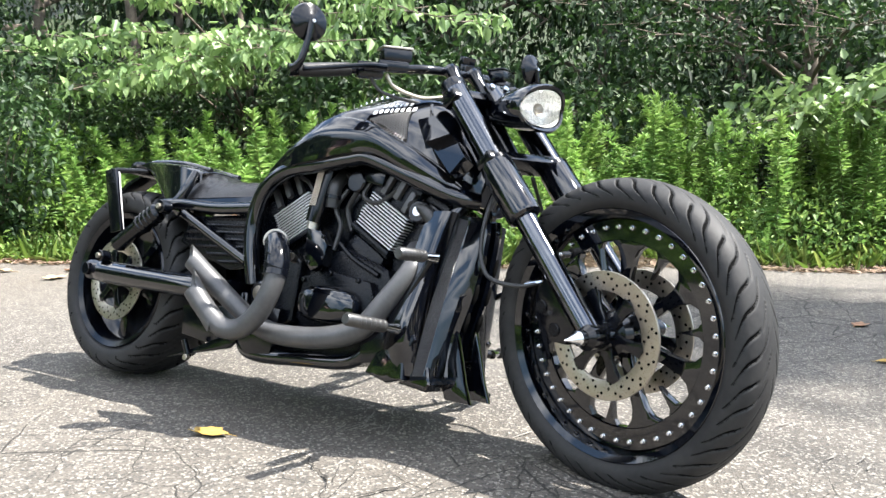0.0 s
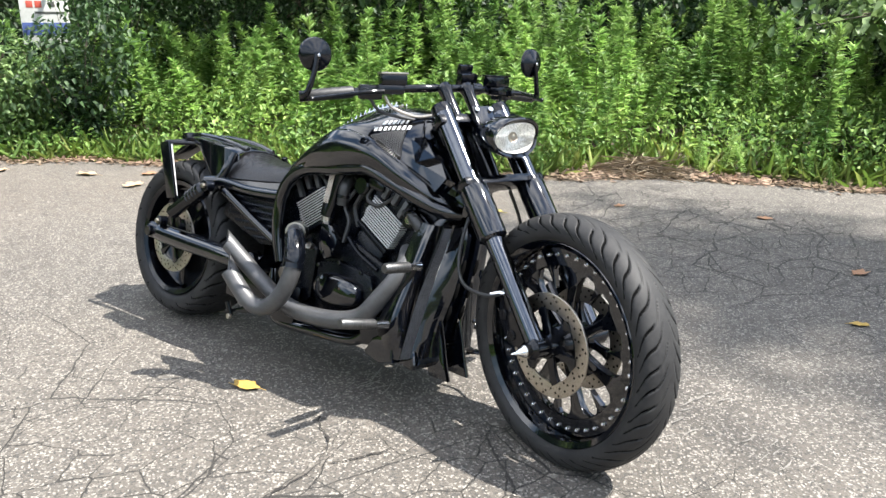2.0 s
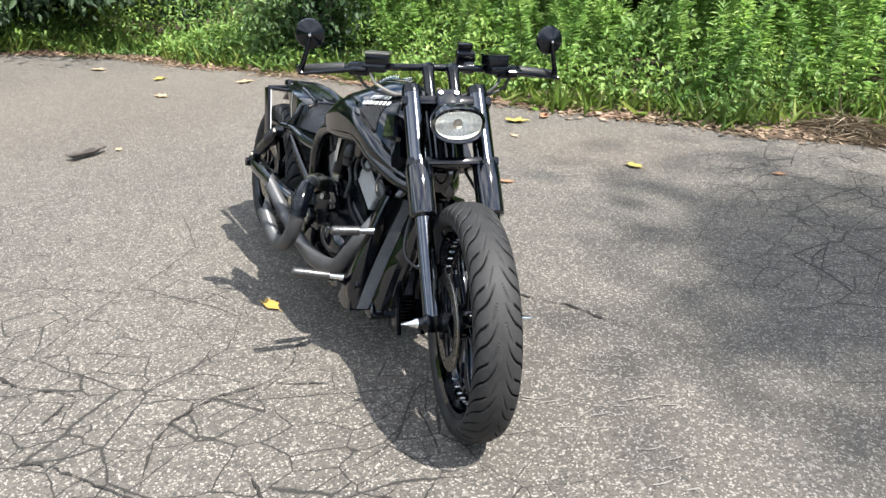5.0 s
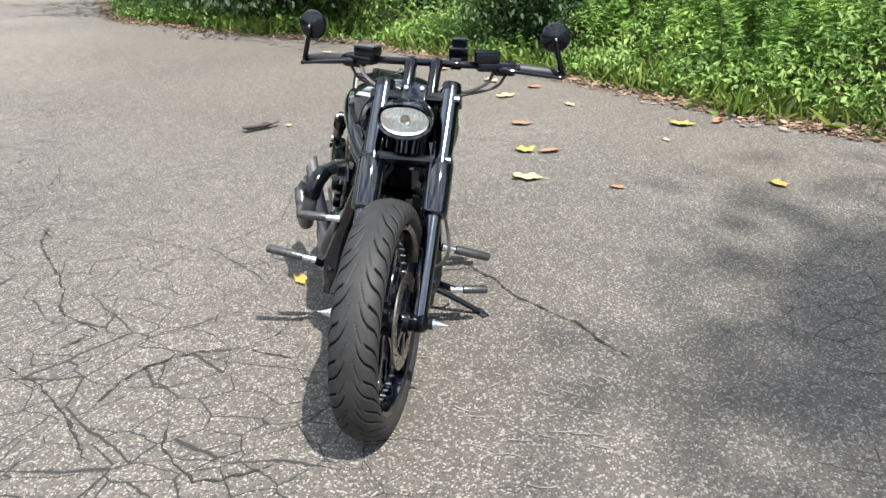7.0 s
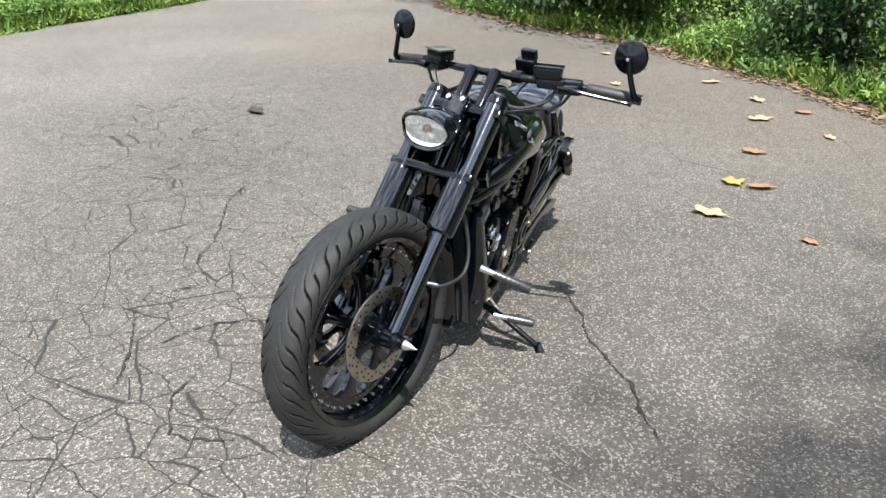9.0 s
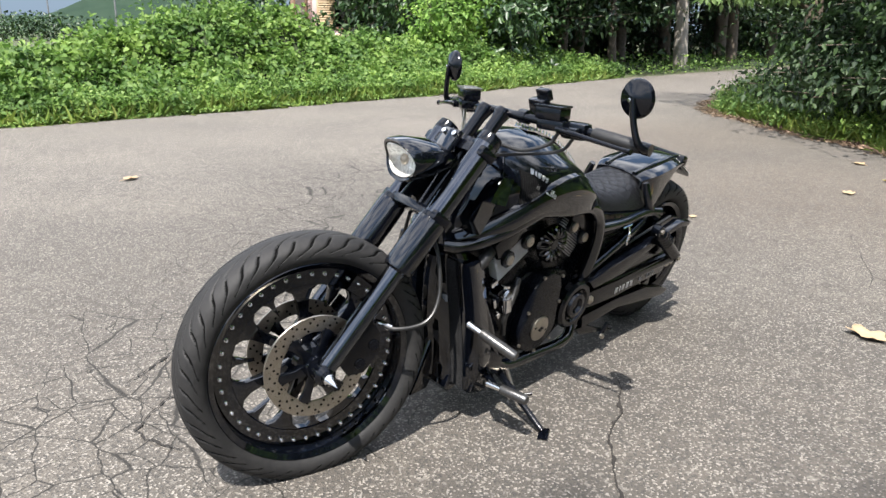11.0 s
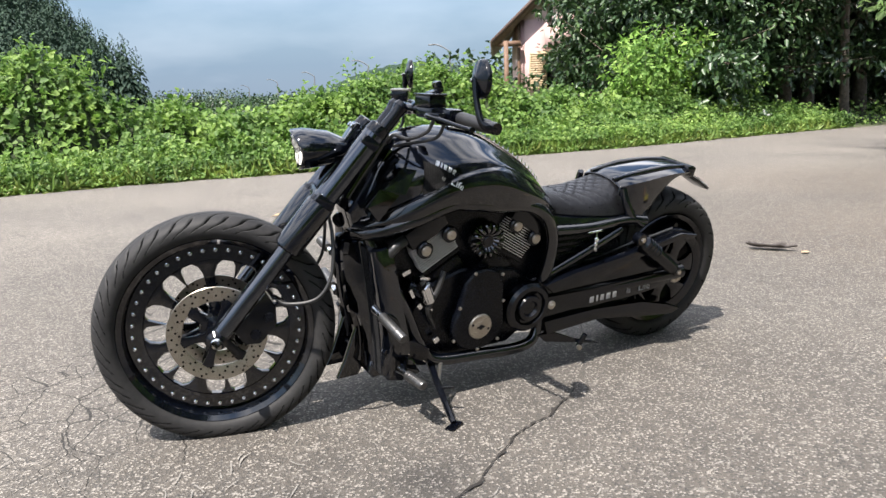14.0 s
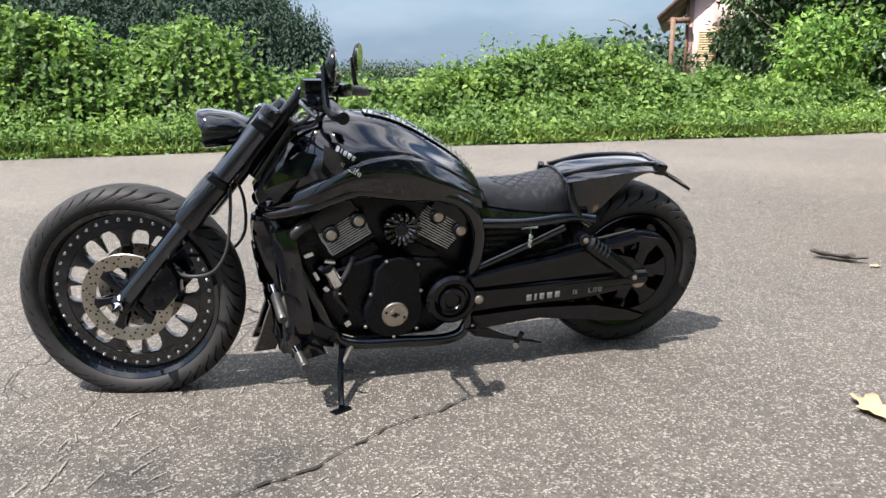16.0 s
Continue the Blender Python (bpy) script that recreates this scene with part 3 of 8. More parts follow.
# low weeds in front of the far thicket
n = 42000
i = RNG.choice(np.where((far_p[:, 0] > -16) & (far_p[:, 0] < 7))[0], n)
d = 0.08 + 1.7 * RNG.random(n) ** 1.1
xy = far_p[i] + far_n[i] * d[:, None] + RNG.normal(size=(n, 2)) * 0.06
tall = np.array([max(0.05, 0.24 + 0.4 * noise.noise((x * 1.1, y * 1.1, 3)) + 0.2 * noise.noise((x * 3.4, y * 3.4, 7))) for x, y in xy]) * np.clip(d / 0.5, 0.2, 1.5)
s = RNG.uniform(0.03, 0.085, n)
low = leaf_arrays(np.c_[xy, tall * RNG.random(n) ** 0.5 + 0.01], RNG.normal(size=(n, 3)) + (0, 0, 0.3), RNG.normal(size=(n, 3)) * 0.5 + (0, 0.2, 1), s, s * 0.55, 0.25)
tagged(put("ground_cover", np_mesh("ground_cover", *low), LEAF_LOW), "low yellow-green weeds along the far road edge", "weeds", kind="stuff")

# low bright ground cover on the near verge
n = 70000
sel = np.where((near_p[:, 0] > -11) & (near_p[:, 0] < 9))[0]
i = RNG.choice(sel, n)
bare = np.array([0.42 * math.exp(-((x - 0.35) / 0.75) ** 2) + max(0.0, 0.5 * noise.noise((x * 1.3, y * 1.3, 12.5)) + 0.20) for x, y in near_p]) * np.clip((near_p[:, 0] + 2.4) / 1.6, 0, 1)
d = 0.2 + bare[i] + 3.0 * RNG.random(n) ** 1.2
xy = near_p[i] + near_n[i] * d[:, None] + RNG.normal(size=(n, 2)) * 0.05
tall = np.array([max(0.05, 0.38 + 0.5 * noise.noise((x * 0.9, y * 0.9, 9)) + 0.2 * noise.noise((x * 3, y * 3, 2))) for x, y in xy]) * np.clip((d - bare[i]) / 0.7, 0.25, 1.3)
z = tall * RNG.random(n) ** 0.6
s = RNG.uniform(0.03, 0.08, n)
low = leaf_arrays(np.c_[xy, z + 0.01], RNG.normal(size=(n, 3)) + (0, 0, 0.35), RNG.normal(size=(n, 3)) * 0.5 + (0, 0, 1), s, s * 0.5, 0.25)
tagged(put("ground_cover", np_mesh("ground_cover", *low), LEAF_LOW), "low bright green weeds covering the verge", "weeds", kind="stuff")

# dead leaves along the edge
n = 24000
i = RNG.choice(sel, n)
d = np.abs(RNG.normal(size=n)) * 0.30 * RNG.uniform(0.4, 1.4, n) - 0.04
d = d + bare[i] * 0.5 * np.random.default_rng(31).random(n)
xy = near_p[i] + near_n[i] * d[:, None] + np.random.default_rng(32).normal(size=(n, 2)) * (0.09, 0.05)
s = 0.022 + 0.055 * RNG.random(n) ** 2.4
dead = leaf_arrays(np.c_[xy, 0.004 + 0.012 * RNG.random(n)], RNG.normal(size=(n, 3)) * (1, 1, 0.08), RNG.normal(size=(n, 3)) * 0.18 + (0, 0, 1), s, s * 0.55, -0.12)
tagged(put("leaf_litter", np_mesh("leaf_litter", *dead), LEAF_DEAD), "dry brown fallen leaves strewn along the asphalt edge", "leaf litter", kind="stuff")

# a heap of cut, dried stalks lying at the edge
hr = np.random.default_rng(77)
n = 520
hx = hr.normal(size=(n, 2)) * (0.17, 0.11)
dome = 0.13 * np.exp(-(hx[:, 0] / 0.2) ** 2 - (hx[:, 1] / 0.13) ** 2)
heap_at = edge_point(near_p, near_n, 0.06, 0.34)
straw = leaf_arrays(np.c_[hx + (heap_at[0], heap_at[1]), dome * hr.random(n) ** 0.4 + 0.006], hr.normal(size=(n, 3)) * (1, 0.7, 0.16), hr.normal(size=(n, 3)) * 0.3 + (0, 0, 1), hr.uniform(0.10, 0.30, n), 0.007, 0.12)
tagged(put("straw_heap", np_mesh("straw_heap", *straw), STRAW), "small heap of dried brown stalks at the asphalt edge", "straw heap", kind="stuff")

# tall weeds, each a plant of its own
kinds = [thing("goldenrod", goldenrod(h, 0.22, 40 + q), "tall green goldenrod weed with narrow leaves", "weed", "goldenrods on the verge") for q, h in enumerate((1.0, 1.2, 1.35, 1.5, 1.65, 0.8, 1.1))]
spots = []
for q in range(330):
    x = RNG.uniform(-4.6, 5.5)
    d = 0.6 + 2.2 * RNG.random()
    if noise.noise((x * 0.7, d * 0.5, 6.6)) < -0.28:
        continue
    spots.append((x, d))
for q, (x, d) in enumerate(spots):
    xy = edge_point(near_p, near_n, x, d)
    kk = q % 7 if x > 0.2 else (q % 3 if q % 2 else 5)
    m = pose(xy[0], xy[1], 0, RNG.normal() * 4, RNG.normal() * 4, RNG.uniform(0, 360)) @ Matrix.Scale(RNG.uniform(0.8, 1.15), 4)
    if q < 7:
        kinds[q].matrix_basis = m
    else:
        copy_thing(kinds[kk], m)

for k, (x, d, sc_) in enumerate(((0.50, 0.30, 0.36), (0.62, 0.24, 0.42), (0.74, 0.33, 0.34), (0.57, 0.38, 0.45), (1.10, 0.26, 0.28), (1.25, 0.32, 0.33), (1.36, 0.25, 0.25), (-0.38, 0.22, 0.26), (-0.52, 0.27, 0.3))):
    xy = edge_point(near_p, near_n, x, d)
    copy_thing(kinds[(5, 0, 6)[k % 3]], pose(xy[0], xy[1], 0, 14 * math.sin(k * 2.1), 14 * math.cos(k * 1.7), k * 67) @ Matrix.Scale(sc_, 4))

# the thick of the stand behind the nearest weeds
stand = []
for q in range(520):
    x, d = RNG.uniform(-5.0, 6.0), RNG.uniform(1.5, 4.4)
    if noise.noise((x * 0.6, d * 0.5, 2.6)) < -0.3:
        continue
    xy = edge_point(near_p, near_n, x, d)
    (_, st_, _), (_, lv_, _) = goldenrod(RNG.uniform(0.8, 1.55) * (0.8 if x < -2.5 else 1.0), 0.3, 900 + q)
    stand.append((lv_[0] + (xy[0], xy[1], 0), lv_[1]))
tagged(put("weed_stand", np_mesh("weed_stand", *merge(stand)), LEAF_GOLD), "dense stand of tall green weeds at the wood's edge", "weeds", kind="stuff")

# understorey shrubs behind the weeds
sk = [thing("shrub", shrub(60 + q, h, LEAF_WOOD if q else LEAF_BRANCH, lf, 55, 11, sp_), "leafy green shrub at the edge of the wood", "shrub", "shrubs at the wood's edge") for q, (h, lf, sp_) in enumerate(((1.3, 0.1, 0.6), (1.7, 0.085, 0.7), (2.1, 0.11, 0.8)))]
q = 0
for x in np.arange(-10.5, 9, 0.85):
    for depth in (3.5, 4.7):
        xy = edge_point(near_p, near_n, x + RNG.normal() * 0.2, depth + RNG.normal() * 0.35 - (0.4 if x < -4.6 else 0))
        m = pose(xy[0], xy[1], 0, 0, 0, RNG.uniform(0, 360)) @ Matrix.Scale(RNG.uniform(0.8, 1.25), 4)
        if q < 3:
            sk[q].matrix_basis = m
        else:
            # only the dimmed leaf kind at the left, for the deep shade there
            copy_thing(sk[1 if x < -3.8 else q % 3], m)
        q += 1

copy_thing(sk[2], pose(-4.55, 1.62, 0, 0, 0, 40) @ Matrix.Scale(0.62, 4))
copy_thing(sk[0], pose(-4.9, 1.2, 0, 0, 0, 160) @ Matrix.Scale(0.7, 4))

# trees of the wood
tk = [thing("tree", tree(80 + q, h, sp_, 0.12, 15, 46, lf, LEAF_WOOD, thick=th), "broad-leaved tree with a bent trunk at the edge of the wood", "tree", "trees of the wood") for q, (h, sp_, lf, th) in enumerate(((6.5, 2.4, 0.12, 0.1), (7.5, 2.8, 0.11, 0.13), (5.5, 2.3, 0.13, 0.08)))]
q = 0
for x, depth in ((-11.5, 4.4), (-9.6, 3.9), (-8.2, 3.9), (-6.6, 3.6), (-5.6, 6.6), (-4.4, 6.6), (-3.2, 7.0), (-1.9, 7.4), (-0.6, 7.0), (0.7, 7.4), (2.0, 7.0), (3.3, 7.3), (4.8, 6.8), (6.5, 6.2), (8.5, 6.0),
                 (-4.0, 7.8), (-2.4, 8.3), (-0.9, 8.2), (0.9, 8.6), (2.6, 8.4), (4.4, 8.8), (6.2, 8.6), (-6.2, 6.0), (-8.6, 5.0), (-11, 5.2), (-14, 5.0), (-17, 5.2)):
    xy = edge_point(near_p, near_n, x, depth)
    m = pose(xy[0], xy[1], 0, 0, 0, RNG.uniform(0, 360)) @ Matrix.Diagonal((1, 1, 1.8 if depth > 6.5 else 1.0, 1)) @ Matrix.Scale(RNG.uniform(0.85, 1.2), 4)
    if q < 3:
        tk[q].matrix_basis = m
    else:
        copy_thing(tk[q % 3], m)
    q += 1
# an added dark slope closes the gaps behind the wood, shade in its colour
bi = np.where((near_p[:, 0] > -40) & (near_p[:, 0] < 30))[0][::6]
br_ = np.linspace(9, 26, 12)
bank_v = np.concatenate([np.c_[near_p[bi] + near_n[bi] * q, np.full(len(bi), -0.2 + 9.0 * ((q - 9) / 17) ** 0.8) + 0.6 * np.array([noise.noise((x * 0.3, q, 1)) for x in near_p[bi][:, 0]])] for q in br_])
nb = len(bi)
bank_f = [(r * nb + c, r * nb + c + 1, (r + 1) * nb + c + 1, (r + 1) * nb + c) for r in range(11) for c in range(nb - 1)]
tagged(put("wooded_bank", np_mesh("wooded_bank", bank_v, bank_f), UNDER_SHADE, smooth=True), "added dark slope closing the gaps behind the wood", "bank", kind="structure")

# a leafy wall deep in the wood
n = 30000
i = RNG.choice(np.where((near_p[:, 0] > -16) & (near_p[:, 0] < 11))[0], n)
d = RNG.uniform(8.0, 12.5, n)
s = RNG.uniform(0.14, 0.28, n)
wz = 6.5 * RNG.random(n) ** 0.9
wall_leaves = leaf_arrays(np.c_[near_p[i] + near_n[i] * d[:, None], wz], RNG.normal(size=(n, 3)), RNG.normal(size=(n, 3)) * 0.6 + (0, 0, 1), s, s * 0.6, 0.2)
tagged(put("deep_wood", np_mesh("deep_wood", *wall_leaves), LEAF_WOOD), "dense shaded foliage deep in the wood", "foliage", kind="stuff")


def limb_to(a, b, sag=0.12, n=8):
    k = np.linspace(0, 1, n)[:, None]
    a, b = np.array(a, float), np.array(b, float)
    mid = a + (b - a) * k
    mid[:, 2] += np.sin(k[:, 0] * math.pi) * np.linalg.norm(b - a) * sag
    return mid


def reaching_tree(base, height, targets, radius, per, leaf, material, label, thick=0.1, hang=0.5, flat=0.28, bark=BARK, start=0.35, width=0.5):
    """A tree whose long limbs carry layers of leaves out to the given places."""
    k = np.linspace(0, 1, 8)
    line = np.stack([base[0] + 0.12 * np.sin(k * 4), base[1] + 0.1 * np.sin(k * 3 + 1), k * height], 1)
    wood, centres = [tube_arrays(line, thick * (1.2 - 0.9 * k), 9)], []
    for q, tgt in enumerate(targets):
        z0 = min(height * 0.92, max(0.5, tgt[2] * (0.72 + 0.06 * (q % 3))))
        st = [np.interp(z0, line[:, 2], line[:, c]) for c in range(3)]
        limb = limb_to(st, tgt)
        wood.append(tube_arrays(limb, thick * 0.3 * np.linspace(1, 0.25, 8), 6))
        for u in np.linspace(start, 1, 9):
            p = np.array([np.interp(u, np.linspace(0, 1, 8), limb[:, c]) for c in range(3)])
            centres.append(p)
            for _ in range(2):
                e = p + RNG.normal(size=3) * (radius * 1.6, radius * 1.6, radius * 0.3)
                wood.append(tube_arrays(p + (e - p) * np.linspace(0, 1, 3)[:, None], 0.006, 4))
                centres.append(e)
    lv = clump_leaves(centres, radius, per, leaf, leaf * width, flat, hang)
    m = thing("tree", [("trunk", merge(wood), bark), ("crown", lv, material)], label, "tree")
    return m


# drooping branches that hang out over the verge
reaching_tree((-6.9, 6.4), 4.2, [(-6.3, 2.6, 2.0), (-4.6, 2.5, 1.95), (-5.7, 2.6, 1.42), (-5.0, 2.6, 1.52), (-4.2, 2.7, 1.62), (-3.9, 3.0, 1.72), (-4.2, 3.5, 1.62), (-3.7, 3.5, 1.95), (-3.2, 3.5, 1.8), (-2.6, 3.6, 1.9), (-4.0, 3.0, 2.5), (-2.6, 4.3, 2.5), (-4.9, 2.4, 2.6), (-1.6, 4.4, 2.1)], 0.15, 10, 0.125, LEAF_BRANCH, "broad-leaved tree with layered drooping branches", 0.07, 0.75, 0.13, start=0.5, width=0.55)
reaching_tree((0.6, 8.2), 5.0, [(-0.6, 6.6, 2.2), (0.6, 6.4, 2.6), (1.6, 6.6, 2.1), (-1.6, 6.2, 2.6), (2.6, 7.2, 2.6)], 0.3, 22, 0.09, LEAF_WOOD, "small-leaved tree with spreading twigs", 0.1, 0.25, 0.4)
reaching_tree((2.6, 7.4), 2.2, [(1.6, 5.9, 1.35), (2.3, 6.2, 1.5), (3.0, 6.2, 1.45), (1.0, 6.0, 1.25), (3.6, 6.6, 1.5)], 0.26, 24, 0.13, LEAF_BRANCH, "broad-leaved bush with pale green leaves", 0.05, 0.35, 0.45, width=0.62)
# the tree that shades part of the asphalt from beyond the view
shade_spots = ((0.4, 1.95), (0.85, 2.05), (1.2, 1.8), (1.55, 1.62), (1.95, 1.40), (2.45, 1.32), (2.35, 1.65), (2.95, 1.3), (1.9, 1.85), (1.2, 2.4), (2.0, 2.6), (0.3, 2.8), (2.7, 2.2), (1.75, 1.55), (2.2, 1.45), (1.35, 1.75), (2.15, 1.95), (1.6, 2.1))
reaching_tree((15.4, 11.2), 22.5, [(a + 0.537 * h, b + 0.296 * h, h) for q, (a, b) in enumerate(shade_spots) for h in (19.4 + 0.4 * (q * 5 % 7),)], 0.3, 4, 0.2, LEAF_WOOD, "tall broad-leaved tree with limbs over the road", 0.3, 0.2, 0.5, start=0.87)
# tree beside the road bend with feathery leaves
reaching_tree((-10.2, -3.0), 5.0, [(-9.0, -4.3, 2.2), (-9.6, -5.0, 2.7), (-8.8, -3.6, 1.8), (-8.0, -2.9, 2.4), (-10.6, -5.2, 3.2)], 0.2, 14, 0.13, LEAF_BRANCH, "broad-leaved tree leaning over the road's edge", 0.14, 0.45, 0.35)
reaching_tree((-7.8, -0.6), 4.2, [(-7.4, -1.3, 1.6), (-7.0, -0.9, 0.7), (-7.9, -1.9, 0.8), (-7.5, -1.5, 2.4), (-6.6, -0.6, 1.4), (-6.4, -0.2, 2.2), (-6.9, -0.9, 3.0), (-7.2, -1.2, 1.1), (-8.3, -2.5, 0.5), (-8.5, -2.4, 1.2), (-8.2, -2.2, 2.0), (-8.0, -2.1, 2.9), (-7.6, -1.7, 3.4), (-6.3, -0.4, 0.7), (-7.3, -1.6, 0.4)], 0.26, 40, 0.1, LEAF_WOOD, "dense broad-leaved tree at the road's edge", 0.12, 0.45, 0.4)

# evergreen trees and wood beyond the far bank
dk = [thing("tree", tree(120 + q, h, sp_, lo_, 26, 70, 0.2, LEAF_DARK if q != 2 else LEAF_WOOD, thick=0.2, hang=0.3, clump=0.5), lb_, "tree", "evergreens behind the road") for q, (h, sp_, lo_, lb_) in enumerate((
    (6.5, 2.8, 0.05, "dark evergreen tree with dense foliage to the ground"), (8.0, 3.0, 0.05, "dark evergreen tree with dense foliage to the ground"), (6.0, 2.6, 0.05, "broad-leaved tree with dense foliage to the ground"), (11.0, 4.0, 0.3, "tall dark tree with a bare lower trunk")))]
far_spots = ((-14.5, -14.2, 0.95, 0), (-16.2, -14.4, 1.05, 1), (-18.2, -18.0, 1.1, 2), (-18.4, -13.6, 0.95, 3), (-20.8, -14.6, 1.1, 3), (-22.0, -18.5, 1.3, 0), (-23.5, -14.5, 1.05, 3), (-26, -14, 1.1, 3), (-30, -13.6, 1.2, 3), (-34, -13, 1.2, 3), (-25, -19, 1.4, 1), (-32, -18, 1.5, 1), (-38, -12.5, 1.3, 3), (-44, -12, 1.5, 0), (-50, -8, 1.5, 1),
             (-28, -22, 1.6, 1), (-21, -22, 1.5, 0), (-40, -19, 1.4, 1), (-47, -16, 1.4, 0), (-54, -13, 1.5, 1), (-60, -4, 1.5, 0), (-62, -16, 1.6, 1), (-42, -14, 1.2, 2), (-68, -8, 1.7, 0), (-15.6, -16.4, 1.0, 2))
placed = set()
for q, (x, y, sc_, kind_) in enumerate(far_spots):
    m = pose(x, y, 0, 0, 0, 47 * q) @ Matrix.Scale(sc_, 4)
    if kind_ not in placed:
        dk[kind_].matrix_basis = m
        placed.add(kind_)
    else:
        copy_thing(dk[kind_], m)
# vines that climb the trees behind the far bank, and a sapling that stands up out of them
vk = thing("shrub", shrub(151, 2.3, LEAF_KUDZU, 0.17, 34, 12, 0.9), "bright green climbing vine over a bush", "shrub", "vine-covered bushes on the far bank")
vk.matrix_basis = pose(-11.2, -12.1, 0, 0, 0, 0)
for x, y, k_ in ((-12.3, -12.5, 1.1), (-13.5, -12.6, 1.0), (-15.0, -12.4, 0.8), (1.45, -11.9, 0.8), (3.8, -11.9, 0.85)):
    copy_thing(vk, pose(x, y, 0, 0, 0, 61 * x) @ Matrix.Scale(k_, 4))
sap = thing("sapling", shrub(152, 1.85, LEAF_KUDZU, 0.085, 26, 4, 0.2), "slender leafy sapling in the thicket", "sapling")
sap.matrix_basis = pose(-3.5, -11.6, 0)
for x, y, r, h in ((-22.0, -11.3, 0.22, 7), (-24.5, -12.6, 0.16, 8), (-27.5, -12.0, 0.2, 8), (-19.5, -12.4, 0.13, 7)):
    k = np.linspace(0, 1, 8)
    trunk = tube_arrays(np.stack([x + 0.1 * np.sin(k * 5), y + 0.08 * np.cos(k * 4), k * h], 1), r * (1.1 - 0.5 * k), 12)
    cr_ = clump_leaves([(x + RNG.normal() * 1.2, y + RNG.normal() * 1.2, h * RNG.uniform(0.62, 1.1)) for _ in range(40)], 0.5, 36, 0.2, 0.1, 0.6, 0.3)
    thing("tree", [("trunk", trunk, PALE_BARK if r > 0.21 else BARK), ("crown", cr_, LEAF_WOOD)], "tall tree with a bare straight trunk beside the road", "tree")


# ---------- house ----------
PINK = mat("pink_plaster", (0.58, 0.40, 0.38), (0.66, 0.46, 0.43), 0.85, scale=4, bump=0.3, bscale=80)
TIMBER = mat("brown_timber", (0.12, 0.07, 0.045), (0.2, 0.12, 0.075), 0.7, scale=12, bump=0.3, bscale=60)
ROOF = mat("brown_roof_sheet", (0.09, 0.055, 0.045), (0.14, 0.09, 0.07), 0.6, scale=5, bump=0.3, bscale=40)
SHUTTER = mat("tan_shutter", (0.45, 0.33, 0.2), (0.55, 0.42, 0.27), 0.6, scale=15)
DARKGLASS = mat("dark_window_glass", (0.02, 0.022, 0.025), (0.03, 0.03, 0.032), 0.08, scale=5)
STONE = mat("grey_foundation", (0.25, 0.24, 0.22), (0.33, 0.31, 0.29), 0.9, scale=6, bump=0.4, bscale=50)


def slab(c, s, m=None):
    x, y, z = np.array(s) / 2
    v = np.array([(a * x + c[0], b * y + c[1], e * z + c[2]) for a in (-1, 1) for b in (-1, 1) for e in (-1, 1)])
    return v, np.array([(0, 1, 3, 2), (4, 6, 7, 5), (0, 4, 5, 1), (2, 3, 7, 6), (0, 2, 6, 4), (1, 5, 7, 3)])


house = tagged(new("house"), "small pink plastered house with a brown gable roof", "house")
house.matrix_basis = Matrix.Translation((-13.75, -20.95, 0)) @ Matrix(((-0.842, -0.539, 0), (0.539, -0.842, 0), (0, 0, 1))).to_4x4()
W_, D_, H_, RISE = 7.0, 8.0, 3.7, 3.25
put("foundation", np_mesh("foundation", *slab((W_ / 2, D_ / 2, 0.15), (W_ + 0.1, D_ + 0.1, 0.5))), STONE, house)
for nm, c, s in (("wall", (0.475, 0.12, 2.05), (0.95, 0.24, 3.3)), ("wall", (4.525, 0.12, 2.05), (4.95, 0.24, 3.3)), ("wall", (1.5, 0.12, 0.85), (1.1, 0.24, 0.9)), ("wall", (1.5, 0.12, 3.15), (1.1, 0.24, 1.1)),
                 ("wall", (0.12, D_ / 2, 2.05), (0.24, D_, 3.3)), ("wall", (W_ - 0.12, D_ / 2, 2.05), (0.24, D_, 3.3)), ("wall", (W_ / 2, D_ - 0.12, 2.05), (W_, 0.24, 3.3))):
    put(nm, np_mesh(nm, *slab(c, s)), PINK, house)
gv = np.array([(0, 0.02, H_), (W_, 0.02, H_), (W_ / 2, 0.02, H_ + RISE), (W_ / 2, 0.02, H_ + RISE), (0, 0.22, H_), (W_, 0.22, H_), (W_ / 2, 0.22, H_ + RISE), (W_ / 2, 0.22, H_ + RISE)])
put("gable_wall", np_mesh("gable_wall", gv, [(0, 1, 2, 3), (4, 7, 6, 5)]), PINK, house)
ang = math.atan2(RISE, W_ / 2)
ln_ = (W_ / 2) / math.cos(ang) + 1.25
for s in (-1, 1):
    v, f = slab((0, 0, 0), (ln_, D_ + 0.6, 0.14))
    ca, sa = math.cos(ang * s * -1), math.sin(ang * s * -1)
    off = W_ / 2 + s * (ln_ / 2) * math.cos(ang)
    zc = H_ + RISE + 0.12 - (ln_ / 2) * math.sin(ang)
    v = np.stack([v[:, 0] * ca - v[:, 2] * sa + off, v[:, 1] + D_ / 2 - 0.1, v[:, 0] * sa + v[:, 2] * ca + zc], 1)
    put("roof", np_mesh("roof", v, f), ROOF, house)
    v, f = slab((0, -0.36 - D_ / 2 + 0.02, -0.08), (ln_, 0.05, 0.26))
    v = np.stack([v[:, 0] * ca - v[:, 2] * sa + off, v[:, 1] + D_ / 2, v[:, 0] * sa + v[:, 2] * ca + zc], 1)
    put("bargeboard", np_mesh("bargeboard", v, f), TIMBER, house)
